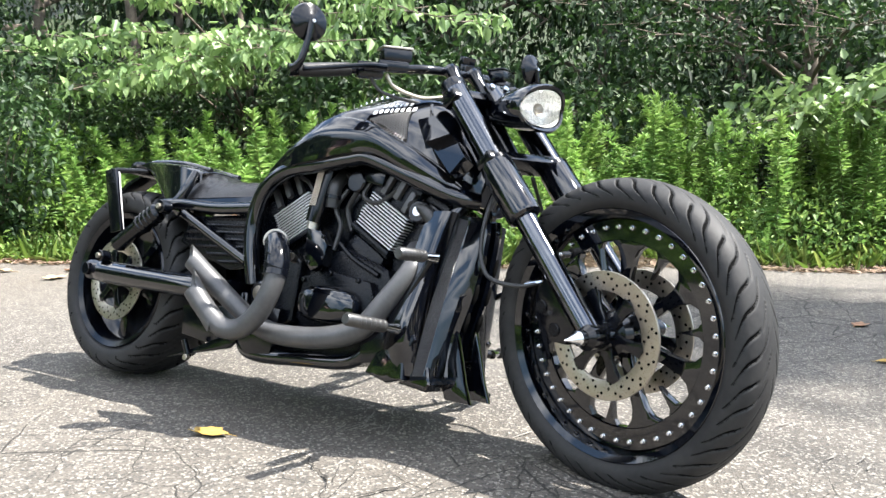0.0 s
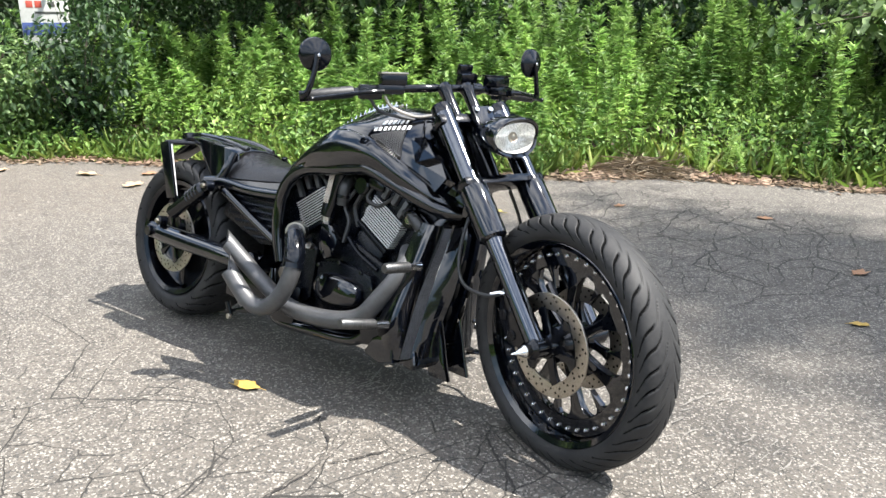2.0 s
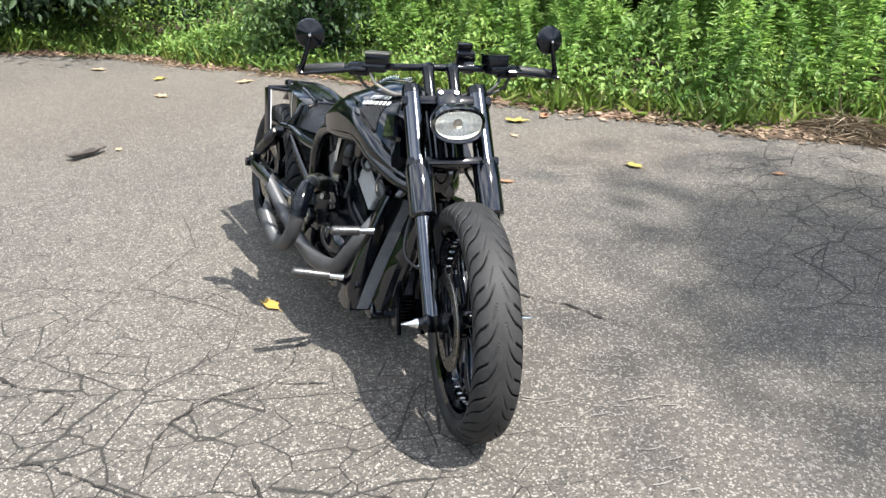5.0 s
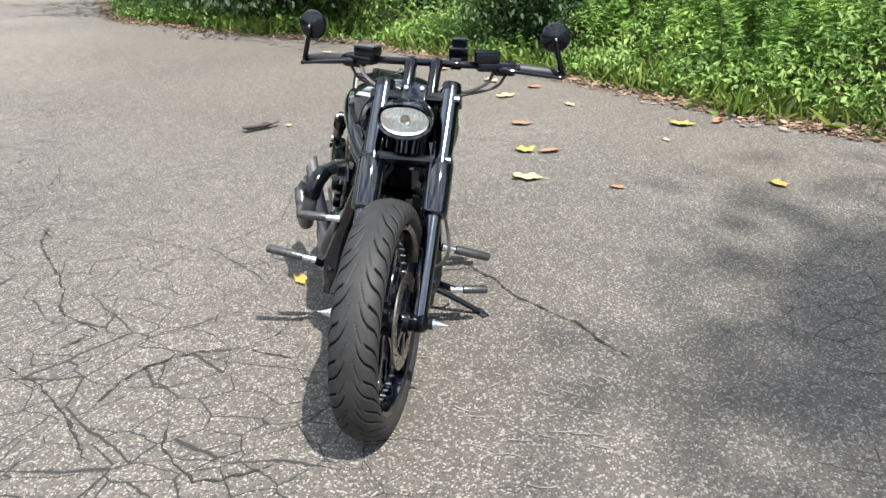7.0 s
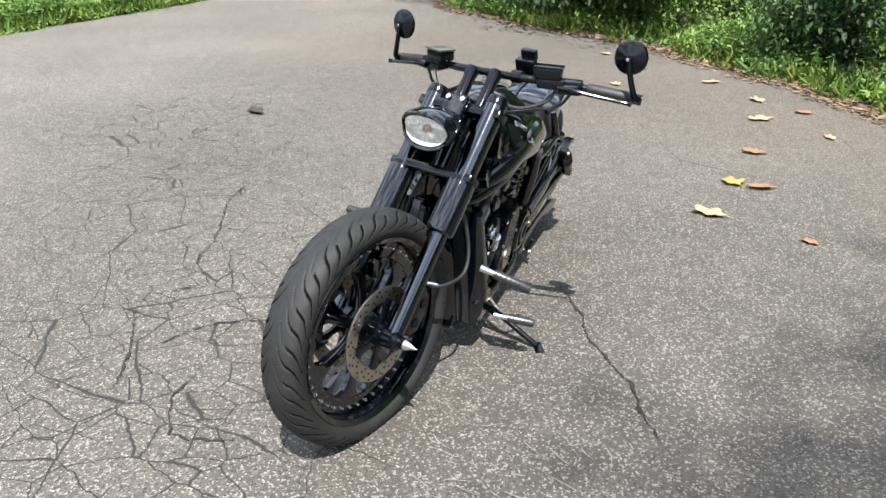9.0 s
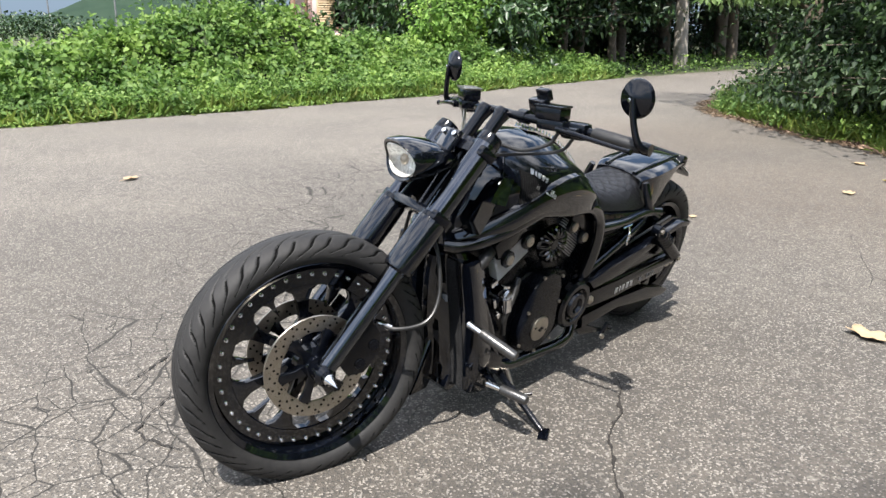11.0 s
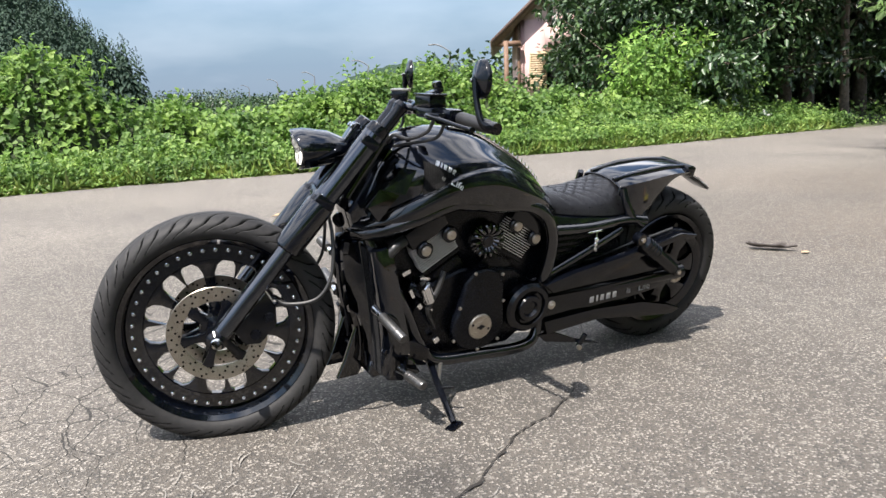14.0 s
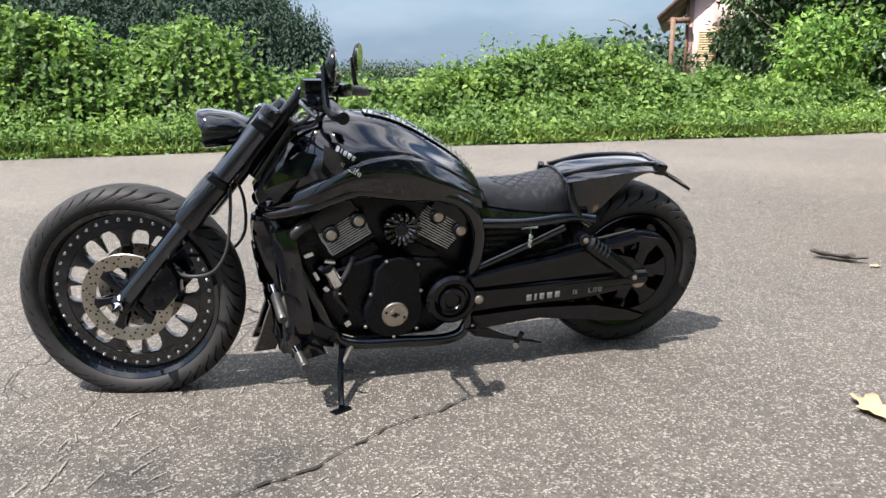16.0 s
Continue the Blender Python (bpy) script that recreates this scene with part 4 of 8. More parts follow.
for x_, z_, s_ in ((-0.32, H_ - 0.80, (0.84, 0.16, 0.18)), (W_ / 2, H_ + 0.9, (4.4, 0.16, 0.18))):
    put("tie_beam", np_mesh("tie_beam", *slab((x_, -0.24, z_), s_)), TIMBER, house)
for x_ in (1.1, 2.2, 3.5):
    put("gable_post", np_mesh("gable_post", *slab((x_, -0.03, H_ + 0.35), (0.14, 0.08, 0.9))), TIMBER, house)
put("corner_trim", np_mesh("corner_trim", *slab((0.03, -0.02, 2.05), (0.10, 0.05, 3.3))), TIMBER, house)
put("post", np_mesh("post", *slab((-0.42, -0.3, 1.55), (0.16, 0.16, 2.9))), TIMBER, house)
win = put("window", np_mesh("window", *slab((1.5, 0.16, 1.95), (1.06, 0.04, 1.28))), DARKGLASS, house, "dark window beside a louvred shutter")
for c, s in (((1.5, 0.05, 1.28), (1.24, 0.16, 0.09)), ((1.5, 0.05, 2.62), (1.24, 0.16, 0.09)), ((0.91, 0.05, 1.95), (0.09, 0.16, 1.28)), ((2.09, 0.05, 1.95), (0.09, 0.16, 1.28))):
    put("window_frame", np_mesh("window_frame", *slab(c, s)), TIMBER, win)
shut = put("shutter", np_mesh("shutter", *slab((0.70, -0.05, 1.95), (0.62, 0.05, 1.34))), SHUTTER, house, "tan louvred shutter")
for q in range(16):
    put("louvre", np_mesh("louvre", *slab((0.70, -0.085, 1.36 + q * 0.078), (0.54, 0.02, 0.055))), SHUTTER, shut)

# ---------- street lamps ----------
POLE = mat("dull_galvanised_steel", (0.13, 0.135, 0.14), (0.18, 0.185, 0.19), 0.6, metal=0.2, scale=3)
k = np.linspace(0, 1, 12)
arm = np.stack([-2.0 * np.clip(k - 0.1, 0, 1) / 0.9, 0 * k, 7.4 + 1.1 * np.sin(k * 1.5)], 1)
lamp = thing("street_lamp", [("pole", tube_arrays([(0, 0, -2), (0, 0, 4), (0, 0, 7.4)], [0.17, 0.15, 0.12], 10), POLE), ("arm", tube_arrays(arm, 0.09, 8), POLE), ("lamp_head", slab((-2.3, 0, 8.45), (0.75, 0.28, 0.16)), POLE)], "grey street lamp with a curved arm", "street lamp", "street lamps along a distant road")
for q, (az, dist) in enumerate(((-119.22, 102), (-113.43, 133), (-109.63, 173), (-107.07, 211), (-105.12, 258), (-103.62, 311), (-102.37, 365))):
    a = radians(az)
    m = pose(1.7 + dist * math.cos(a), 2.67 + dist * math.sin(a), -0.3, 0, 0, az - 90)
    if q == 0:
        lamp.matrix_basis = m
    else:
        copy_thing(lamp, m)

# ---------- hills ----------
# forest green with the far hills' haze put into the base colour
FOREST = mat("hazed_forest_slope", (0.014, 0.030, 0.018), (0.026, 0.046, 0.028), 0.95, scale=0.05, fine=9, spec=0.1)


def hill(name, dist, deep, prof, label, step=0.25):
    az = np.arange(prof[0][0], prof[-1][0] + step, step)
    el = np.interp(az, [p[0] for p in prof], [p[1] for p in prof])
    rows_ = 12
    v = []
    for a, e in zip(az, el):
        for q in range(rows_):
            u = q / (rows_ - 1)
            d_ = dist - deep * (1 - u)
            z = math.tan(radians(max(e, 0.0))) * dist * (u * u * (3 - 2 * u))
            z += noise.noise((a * 0.9, u * 4, dist * 0.01)) * 0.05 * z + noise.noise((a * 3.3, u * 9, 1.0)) * 0.05 * z
            v.append((2.2 + d_ * math.cos(radians(a)), 2.2 + d_ * math.sin(radians(a)), z - 0.35))
    m_ = len(az)
    i, j = np.meshgrid(np.arange(m_ - 1), np.arange(rows_ - 1), indexing="ij")
    f = np.stack([i * rows_ + j, (i + 1) * rows_ + j, (i + 1) * rows_ + j + 1, i * rows_ + j + 1], -1).reshape(-1, 4)
    ob = tagged(put(name, np_mesh(name, v, f), FOREST, smooth=True), label, "hill", kind="structure")
    return np.array(v).reshape(m_, rows_, 3)


H1 = hill("hill", 250, 110, [(-97.5, 0.0), (-96.7, 0.6), (-95.4, 2.6), (-93.6, 4.8), (-91, 6.9), (-86, 8.5), (-80, 8.0), (-66, 7), (-50, 3), (-44, 0)], "steep hillside covered in dark conifers")
hill("hill", 700, 200, [(-126, 0.5), (-124, 2.2), (-121.5, 2.3), (-119.5, 2.75), (-117.3, 3.0), (-115, 2.75), (-112.5, 2.1), (-110.5, 1.2), (-108.6, 0.5), (-107, 0)], "low wooded hill beyond the valley")
hill("hill", 1700, 300, [(-124, 0), (-118, 0.9), (-108, 0.85), (-102, 0.75), (-97, 0.9), (-80, 0.8), (-60, 0)], "long low ridge at the horizon", 0.5)
# conifers on the steep slope
con = []
n_c = 2300
ia, ir = RNG.integers(0, H1.shape[0] - 1, n_c), RNG.integers(1, 12, n_c)
pc_ = H1[ia, ir] + RNG.normal(size=(n_c, 3)) * (1.0, 1.0, 0.2)
per = 64
hgt = RNG.uniform(8, 16, n_c)
u = np.tile(np.linspace(0.10, 1.0, per), n_c)
cb = np.repeat(pc_, per, 0)
hh = np.repeat(hgt, per)
aa = RNG.uniform(0, 6.283, n_c * per)
rad = (1.04 - u) * hh * 0.17
cb = cb + np.stack([np.cos(aa) * rad * 0.5, np.sin(aa) * rad * 0.5, u * hh], 1)
cl_ = leaf_arrays(cb, np.stack([np.cos(aa), np.sin(aa), np.full(len(aa), -0.35)], 1), np.tile((0, 0, 1.0), (len(aa), 1)) + RNG.normal(size=(len(aa), 3)) * 0.2, rad * 0.75 + 0.3, rad * 0.44 + 0.18, 0.35)
tagged(put("conifer_forest", np_mesh("conifer_forest", *cl_), LEAF_CONIFER), "dense dark conifers on the hillside", "forest", kind="stuff")
# round trees and roofs in the valley
vt = clump_leaves([(2.2 + dd * math.cos(radians(az)) + RNG.normal() * 3, 2.2 + dd * math.sin(radians(az)) + RNG.normal() * 3, RNG.uniform(0, hz)) for az, dd, hz in ((-100.5, 160, 3.5), (-101.3, 170, 4.0), (-102.2, 165, 3.6), (-103.5, 180, 4.4), (-106.6, 150, 2.2), (-99.3, 150, 3.0), (-105.2, 190, 3.4), (-108, 120, 2.0), (-110.5, 120, 2.4), (-124.2, 60, 3.5), (-123.6, 62, 4.0)) for _ in range(26)], 1.3, 40, 0.42, 0.34, 0.7)
tagged(put("valley_trees", np_mesh("valley_trees", *vt), LEAF_DARK), "clumps of dark round trees in the valley", "trees", kind="stuff")

# ---------- shaping helpers ----------
def finish(bm, sharp=32):
    me = bpy.data.meshes.new("part")
    bmesh.ops.recalc_face_normals(bm, faces=bm.faces)
    bm.to_mesh(me)
    bm.free()
    me.shade_smooth()
    me.set_sharp_from_angle(angle=radians(sharp))
    return me


def part(name, bm, material, parent, label="", m=None, sharp=32):
    """One mesh under a thing or under a part."""
    me = bm if isinstance(bm, bpy.types.Mesh) else finish(bm, sharp)
    me.name = name
    if not me.materials:
        for x in material if isinstance(material, (list, tuple)) else (material,):
            me.materials.append(x)
    ob = new(name, me)
    ob.parent = parent
    if m is not None:
        ob.matrix_basis = m
    return tagged(ob, label)


def both(*bms):
    """Several shapes as one mesh."""
    out = bmesh.new()
    for b in bms:
        me = bpy.data.meshes.new("tmp")
        b.to_mesh(me)
        b.free()
        out.from_mesh(me)
        bpy.data.meshes.remove(me)
    return out


def shift(bm, m):
    bmesh.ops.transform(bm, matrix=m, verts=bm.verts)
    return bm


def flip_y(bm):
    for v in bm.verts:
        v.co.y = -v.co.y
    bmesh.ops.reverse_faces(bm, faces=bm.faces)
    return bm


def spline(points, n):
    """A smooth line through points (with any further columns, such as radii)."""
    p = np.asarray(points, float)
    q = np.vstack([2 * p[0] - p[1], p, 2 * p[-1] - p[-2]])
    t = np.linspace(0, len(p) - 1 - 1e-9, n)
    i = t.astype(int)
    u = (t - i)[:, None]
    a, b, c, d = q[i], q[i + 1], q[i + 2], q[i + 3]
    return 0.5 * (2 * b + (c - a) * u + (2 * a - 5 * b + 4 * c - d) * u ** 2 + (3 * b - a - 3 * c + d) * u ** 3)


def loft(rings, caps=True, closed=True):
    bm = bmesh.new()
    vs = [[bm.verts.new(p) for p in r] for r in rings]
    n = len(vs[0])
    for a, b in zip(vs[:-1], vs[1:]):
        for j in range(n if closed else n - 1):
            bm.faces.new((a[j], a[(j + 1) % n], b[(j + 1) % n], b[j]))
    if caps:
        bm.faces.new(vs[0][::-1])
        bm.faces.new(vs[-1])
    return bm


def tube(points, radius, sides=14, n=None, caps=True, cut=None):
    """A round bar along a smooth line; cut: a plane's normal for a slash-cut open end."""
    p = np.asarray(points, float)
    r = np.broadcast_to(np.asarray(radius, float), len(p))
    pr = spline(np.c_[p, r], n) if n else np.c_[p, r]
    p, r = pr[:, :3], pr[:, 3]
    d = unit(np.gradient(p, axis=0))
    u = np.cross(d[0], (0, 1, 0) if abs(d[0][1]) < 0.9 else (1, 0, 0))
    u /= np.linalg.norm(u)
    rings = []
    for k in range(len(p)):
        u = u - d[k] * (u @ d[k])
        u /= np.linalg.norm(u)
        w = np.cross(d[k], u)
        ring = [p[k] + r[k] * (math.cos(a) * u + math.sin(a) * w) for a in np.linspace(0, 2 * math.pi, sides, endpoint=False)]
        if cut is not None and k == len(p) - 1:
            c = np.array(cut, float)
            ring = [x - d[k] * ((x - p[k]) @ c) / (d[k] @ c) for x in ring]
        rings.append(ring)
    if cut is not None:
        c0 = np.mean(rings[-1], 0)
        inner = [c0 + (np.array(x) - c0) * 0.9 for x in rings[-1]]
        deep = [x - d[-1] * 0.09 for x in inner]
        rings += [inner, deep]
    return loft(rings, caps)


def lathe(profile, seg=48, closed=False):
    """Turned round the y axis: pairs of radius and y."""
    rings = []
    for a in np.linspace(0, 2 * math.pi, seg, endpoint=False):
        rings.append([(r * math.cos(a), y, r * math.sin(a)) for r, y in profile])
    bm = bmesh.new()
    vs = [[bm.verts.new(p) for p in r] for r in rings]
    m = len(profile)
    for i in range(seg):
        a, b = vs[i], vs[(i + 1) % seg]
        for j in range(m if closed else m - 1):
            bm.faces.new((a[j], a[(j + 1) % m], b[(j + 1) % m], b[j]))
    if not closed:
        for j in (0, m - 1):
            if profile[j][0] > 1e-5:
                bm.faces.new([v[j] for v in vs])
    bmesh.ops.remove_doubles(bm, verts=bm.verts, dist=1e-6)
    return bm


def prism(poly, y0, y1, bevel=0.003, segs=2):
    """A plate cut to a side outline of (x, z)."""
    bm = bmesh.new()
    f = bm.faces.new([bm.verts.new((x, y0, z)) for x, z in poly])
    e = bmesh.ops.extrude_face_region(bm, geom=[f])
    bmesh.ops.translate(bm, vec=(0, y1 - y0, 0), verts=[g for g in e["geom"] if isinstance(g, bmesh.types.BMVert)])
    if bevel:
        rim = [x for x in bm.edges if abs(x.verts[0].co.y - x.verts[1].co.y) < 1e-6]
        bmesh.ops.bevel(bm, geom=rim, offset=bevel, segments=segs, profile=0.6, affect="EDGES", clamp_overlap=True)
    return bm


def block(c, s, bevel=0.004, rot=(0, 0, 0)):
    bm = bmesh.new()
    bmesh.ops.create_cube(bm, size=1, matrix=Matrix.Diagonal((*s, 1)))
    bmesh.ops.bevel(bm, geom=bm.edges[:], offset=bevel, segments=2, profile=0.6, affect="EDGES", clamp_overlap=True)
    return shift(bm, pose(*c, *rot))


def rod(a, b, r, sides=14, r2=None):
    return tube([a, b], [r, r if r2 is None else r2], sides)


def disc(c, r, y0, y1, seg=24, bevel=0.0015):
    """A round plate facing sideways."""
    return shift(lathe([(0, y0), (r - bevel, y0), (r, y0 + bevel), (r, y1 - bevel), (r - bevel, y1), (0, y1)], seg), pose(c[0], c[1], c[2]))


def ball(c, s, seg=12):
    bm = bmesh.new()
    bmesh.ops.create_uvsphere(bm, u_segments=seg, v_segments=max(6, seg // 2), radius=1, matrix=Matrix.Translation(c) @ Matrix.Diagonal((*s, 1)))
    return bm


def lattice(corners, nu, nv, wire=0.0011):
    """Perforated metal: thin bars crossing at a slant over a four-cornered face."""
    a, b, c, d = [Vector(x) for x in corners]
    nrm = (b - a).cross(d - a).normalized()
    bm = bmesh.new()

    def at(u, v):
        return (a * (1 - u) + b * u) * (1 - v) + (d * (1 - u) + c * u) * v

    for slant in (1, -1):
        for k in range(-nu, nv + nu + 1):
            pts = []
            for s in range(nu + 1):
                u = s / nu
                v = (k + slant * s) / nv
                if -1e-6 <= v <= 1 + 1e-6:
                    pts.append((u, min(max(v, 0), 1)))
            if len(pts) > 1:
                p, q = at(*pts[0]), at(*pts[-1])
                side = (q - p).cross(nrm).normalized() * wire
                up = nrm * wire * 0.8
                ring0 = [bm.verts.new(p + o) for o in (side, up, -side, -up)]
                ring1 = [bm.verts.new(q + o) for o in (side, up, -side, -up)]
                for j in range(4):
                    bm.faces.new((ring0[j], ring0[(j + 1) % 4], ring1[(j + 1) % 4], ring1[j]))
    return bm


def tyre(R, half, hr, pitches, seg, rows, square=1.0, lean=1.0):
    """A tyre whose tread is cut with slanting, curved grooves."""
    phi = np.linspace(-2.62, 2.62, rows)
    th = np.linspace(0, 2 * math.pi, seg, endpoint=False)
    sy = np.sign(np.sin(phi)) * np.abs(np.sin(phi)) ** 0.9
    cz = np.sign(np.cos(phi)) * np.abs(np.cos(phi)) ** square
    y = half * sy
    r = R - hr + hr * cz
    T, S = np.meshgrid(th, phi / 1.45, indexing="ij")
    A = np.abs(S)
    deep = np.zeros_like(T)
    for off, a0, a1, bow, wid in ((0.0, 0.08, 1.12, 1.6, 0.07), (0.52, 0.34, 1.16, 1.6, 0.07), (0.5, 0.05, 0.30, 1.9, 0.06)):
        ph = T * pitches / (2 * math.pi) * lean + bow * A ** 0.6 + 0.13 * np.sin(A * 6.0) + off + np.where(S > 0, 0.5, 0.0)
        dist = np.abs((ph + 0.5) % 1 - 0.5)
        inside = np.clip((A - a0) / 0.06, 0, 1) * np.clip((a1 - A) / 0.1, 0, 1)
        deep = np.maximum(deep, np.clip(1.5 - dist / (wid * (0.65 + 0.5 * A)) * 1.5, 0, 1) * inside)
    rr = r[None] - 0.0055 * deep
    V = np.stack([rr * np.cos(T), np.broadcast_to(y, T.shape), rr * np.sin(T)], -1).reshape(-1, 3)
    i, j = np.meshgrid(np.arange(seg), np.arange(rows - 1), indexing="ij")
    F = np.stack([i * rows + j, i * rows + j + 1, ((i + 1) % seg) * rows + j + 1, ((i + 1) % seg) * rows + j], -1).reshape(-1, 4)
    # the deepest faces get the near-black colour as painted groove shade
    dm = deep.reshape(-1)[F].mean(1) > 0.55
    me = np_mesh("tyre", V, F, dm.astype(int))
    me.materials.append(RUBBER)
    me.materials.append(RECESS)
    me.shade_smooth()
    return me


# ---------- motorcycle ----------
bike = tagged(new("motorcycle"), "black custom cruiser motorcycle leaning on its side stand", "motorcycle")
bike.matrix_basis = pose(-0.028, -0.08, 0, -12, 0, 1.2)
HEAD = Vector((1.304, 0, 0.969))
AXIS = Vector((-math.sin(radians(28.5)), 0, math.cos(radians(28.5))))
STEER = Matrix.Translation(HEAD + Vector((0, 0.0145, 0))) @ Matrix.Rotation(radians(-17.7), 4, AXIS) @ Matrix.Translation(-HEAD)
LEG = Vector((math.sin(radians(38.5)), 0, -math.cos(radians(38.5))))
AXLE = HEAD + LEG * 0.791


def leg_at(s, y=0.0, fwd=0.0):
    """A point on a fork leg, s metres down from its top; fwd: square to it, ahead."""
    p = HEAD + LEG * s + Vector((math.cos(radians(38.5)), 0, math.sin(radians(38.5)))) * fwd
    return (p.x, y, p.z)


# front wheel
FW = STEER @ Matrix.Translation(AXLE)
rim_prof = [(0.268, -0.030), (0.272, -0.048), (0.287, -0.056), (0.292, -0.052), (0.290, -0.046), (0.280, -0.040), (0.276, 0), (0.280, 0.040), (0.290, 0.046), (0.292, 0.052), (0.287, 0.056), (0.272, 0.048), (0.268, 0.030), (0.266, 0)]
front_wheel = part("front_wheel", lathe(rim_prof, 96, True), PAINT, bike, "gloss black spoked rim with a ring of bolts", FW)
part("tyre", tyre(0.360, 0.067, 0.043, 22, 1150, 150, 0.9), None, front_wheel, "black rubber tyre with curved tread grooves")
part("spoke_ring", lathe([(0.214, -0.010), (0.217, -0.014), (0.264, -0.014), (0.268, -0.010), (0.268, 0.010), (0.264, 0.014), (0.217, 0.014), (0.214, 0.010)], 96, True), PAINT, front_wheel)
spoke_poly = [(0.040, -0.020), (0.085, -0.015), (0.135, -0.0135), (0.175, -0.018), (0.198, -0.029), (0.212, -0.052), (0.224, -0.062), (0.230, 0), (0.224, 0.062), (0.212, 0.052), (0.198, 0.029), (0.175, 0.018), (0.135, 0.0135), (0.085, 0.015), (0.040, 0.020)]
spoke_me = finish(prism(spoke_poly, -0.012, 0.012, 0.004))
spike_me = finish(prism([(0.150, 0.0), (0.178, -0.0045), (0.203, -0.010), (0.222, -0.030), (0.224, 0.0), (0.222, 0.030), (0.203, 0.010), (0.178, 0.0045)], -0.010, 0.010, 0.002))
for k in range(7):
    turn = Matrix.Rotation(radians(-33 - k * 360 / 7), 4, "Y")
    part("spoke", spoke_me, PAINT, front_wheel, m=turn)
    part("spoke_point", spike_me, PAINT, front_wheel, m=Matrix.Rotation(radians(-33 - (k + 0.5) * 360 / 7), 4, "Y"))
bolt_me = finish(both(lathe([(0, 0.0), (0.0058, 0.0), (0.0058, 0.002), (0.0044, 0.0025), (0.0044, 0.007), (0.0036, 0.0078), (0.0022, 0.0078), (0.0018, 0.005), (0, 0.005)], 10)))
for k in range(42):
    for s in (1, -1):
        part("rim_bolt", bolt_me, CHROME, front_wheel, m=Matrix.Rotation(radians(k * 360 / 42 + 3), 4, "Y") @ pose(0.2465, 0.0142 * s, 0, 0 if s > 0 else 180, 0, 0))
part("hub", lathe([(0.018, -0.088), (0.034, -0.086), (0.036, -0.060), (0.052, -0.055), (0.056, -0.03), (0.05, -0.016), (0.05, 0.016), (0.056, 0.03), (0.052, 0.055), (0.036, 0.060), (0.034, 0.086), (0.018, 0.088)], 40), SATIN, front_wheel)
arm_poly = [(0.03, -0.016), (0.06, -0.011), (0.085, -0.013), (0.103, -0.018), (0.110, 0), (0.103, 0.018), (0.085, 0.013), (0.06, 0.011), (0.03, 0.016)]
hole_bits = []
for ring, cnt, o in ((0.109, 14, 0), (0.120, 21, 5), (0.131, 21, 13), (0.140, 14, 9)):
    for k in range(cnt):
        a = radians(k * 360 / cnt + o)
        hole_bits.append((ring * math.cos(a), ring * math.sin(a)))


def brake_disc(parent, y, R, inner, arms, label):
    d = part("brake_disc", lathe([(inner, y - 0.0025), (inner + 0.001, y - 0.003), (R - 0.001, y - 0.003), (R, y - 0.002), (R, y + 0.002), (R - 0.001, y + 0.003), (inner + 0.001, y + 0.003), (inner, y + 0.0025)], 96, True), STEEL, parent, label)
    # dark plugs stand in for the shade inside the holes
    part("hole_pattern", both(*[shift(lathe([(0, y - 0.0036), (0.0036, y - 0.0035), (0.0036, y + 0.0035), (0, y + 0.0036)], 8), pose(hx * R / 0.147, 0, hz * R / 0.147)) for hx, hz in hole_bits]), RECESS, d, "dark plugs drawn as drilled holes")
    for k in range(arms):
        part("carrier_arm", finish(prism([(a * R / 0.147, b * R / 0.147) for a, b in arm_poly], y - 0.006, y + 0.006, 0.002)), SATIN, d, m=Matrix.Rotation(radians(k * 360 / arms + 12), 4, "Y"))
    return d


for s in (1, -1):
    brake_disc(front_wheel, 0.066 * s, 0.147, 0.102, 6, "drilled steel brake disc with a warm sheen")
# axle ends: boss, spike and spoon-shaped bracket
for s in (1, -1):
    part("axle_boss", shift(lathe([(0, 0.080), (0.028, 0.080), (0.030, 0.086), (0.030, 0.130), (0.024, 0.136), (0.018, 0.142), (0.018, 0.156), (0, 0.156)], 28) if s > 0 else flip_y(lathe([(0, 0.080), (0.028, 0.080), (0.030, 0.086), (0.030, 0.130), (0.024, 0.136), (0.018, 0.142), (0.018, 0.156), (0, 0.156)], 28)), Matrix.Translation(AXLE)), SATIN, bike, m=STEER)
    sp = lathe([(0, 0.150), (0.014, 0.150), (0.017, 0.154), (0.017, 0.160), (0.013, 0.166), (0.0005, 0.205)], 20)
    part("axle_spike", shift(sp if s > 0 else flip_y(sp), Matrix.Translation(AXLE)), CHROME, bike, "polished steel spike on the axle end", STEER)

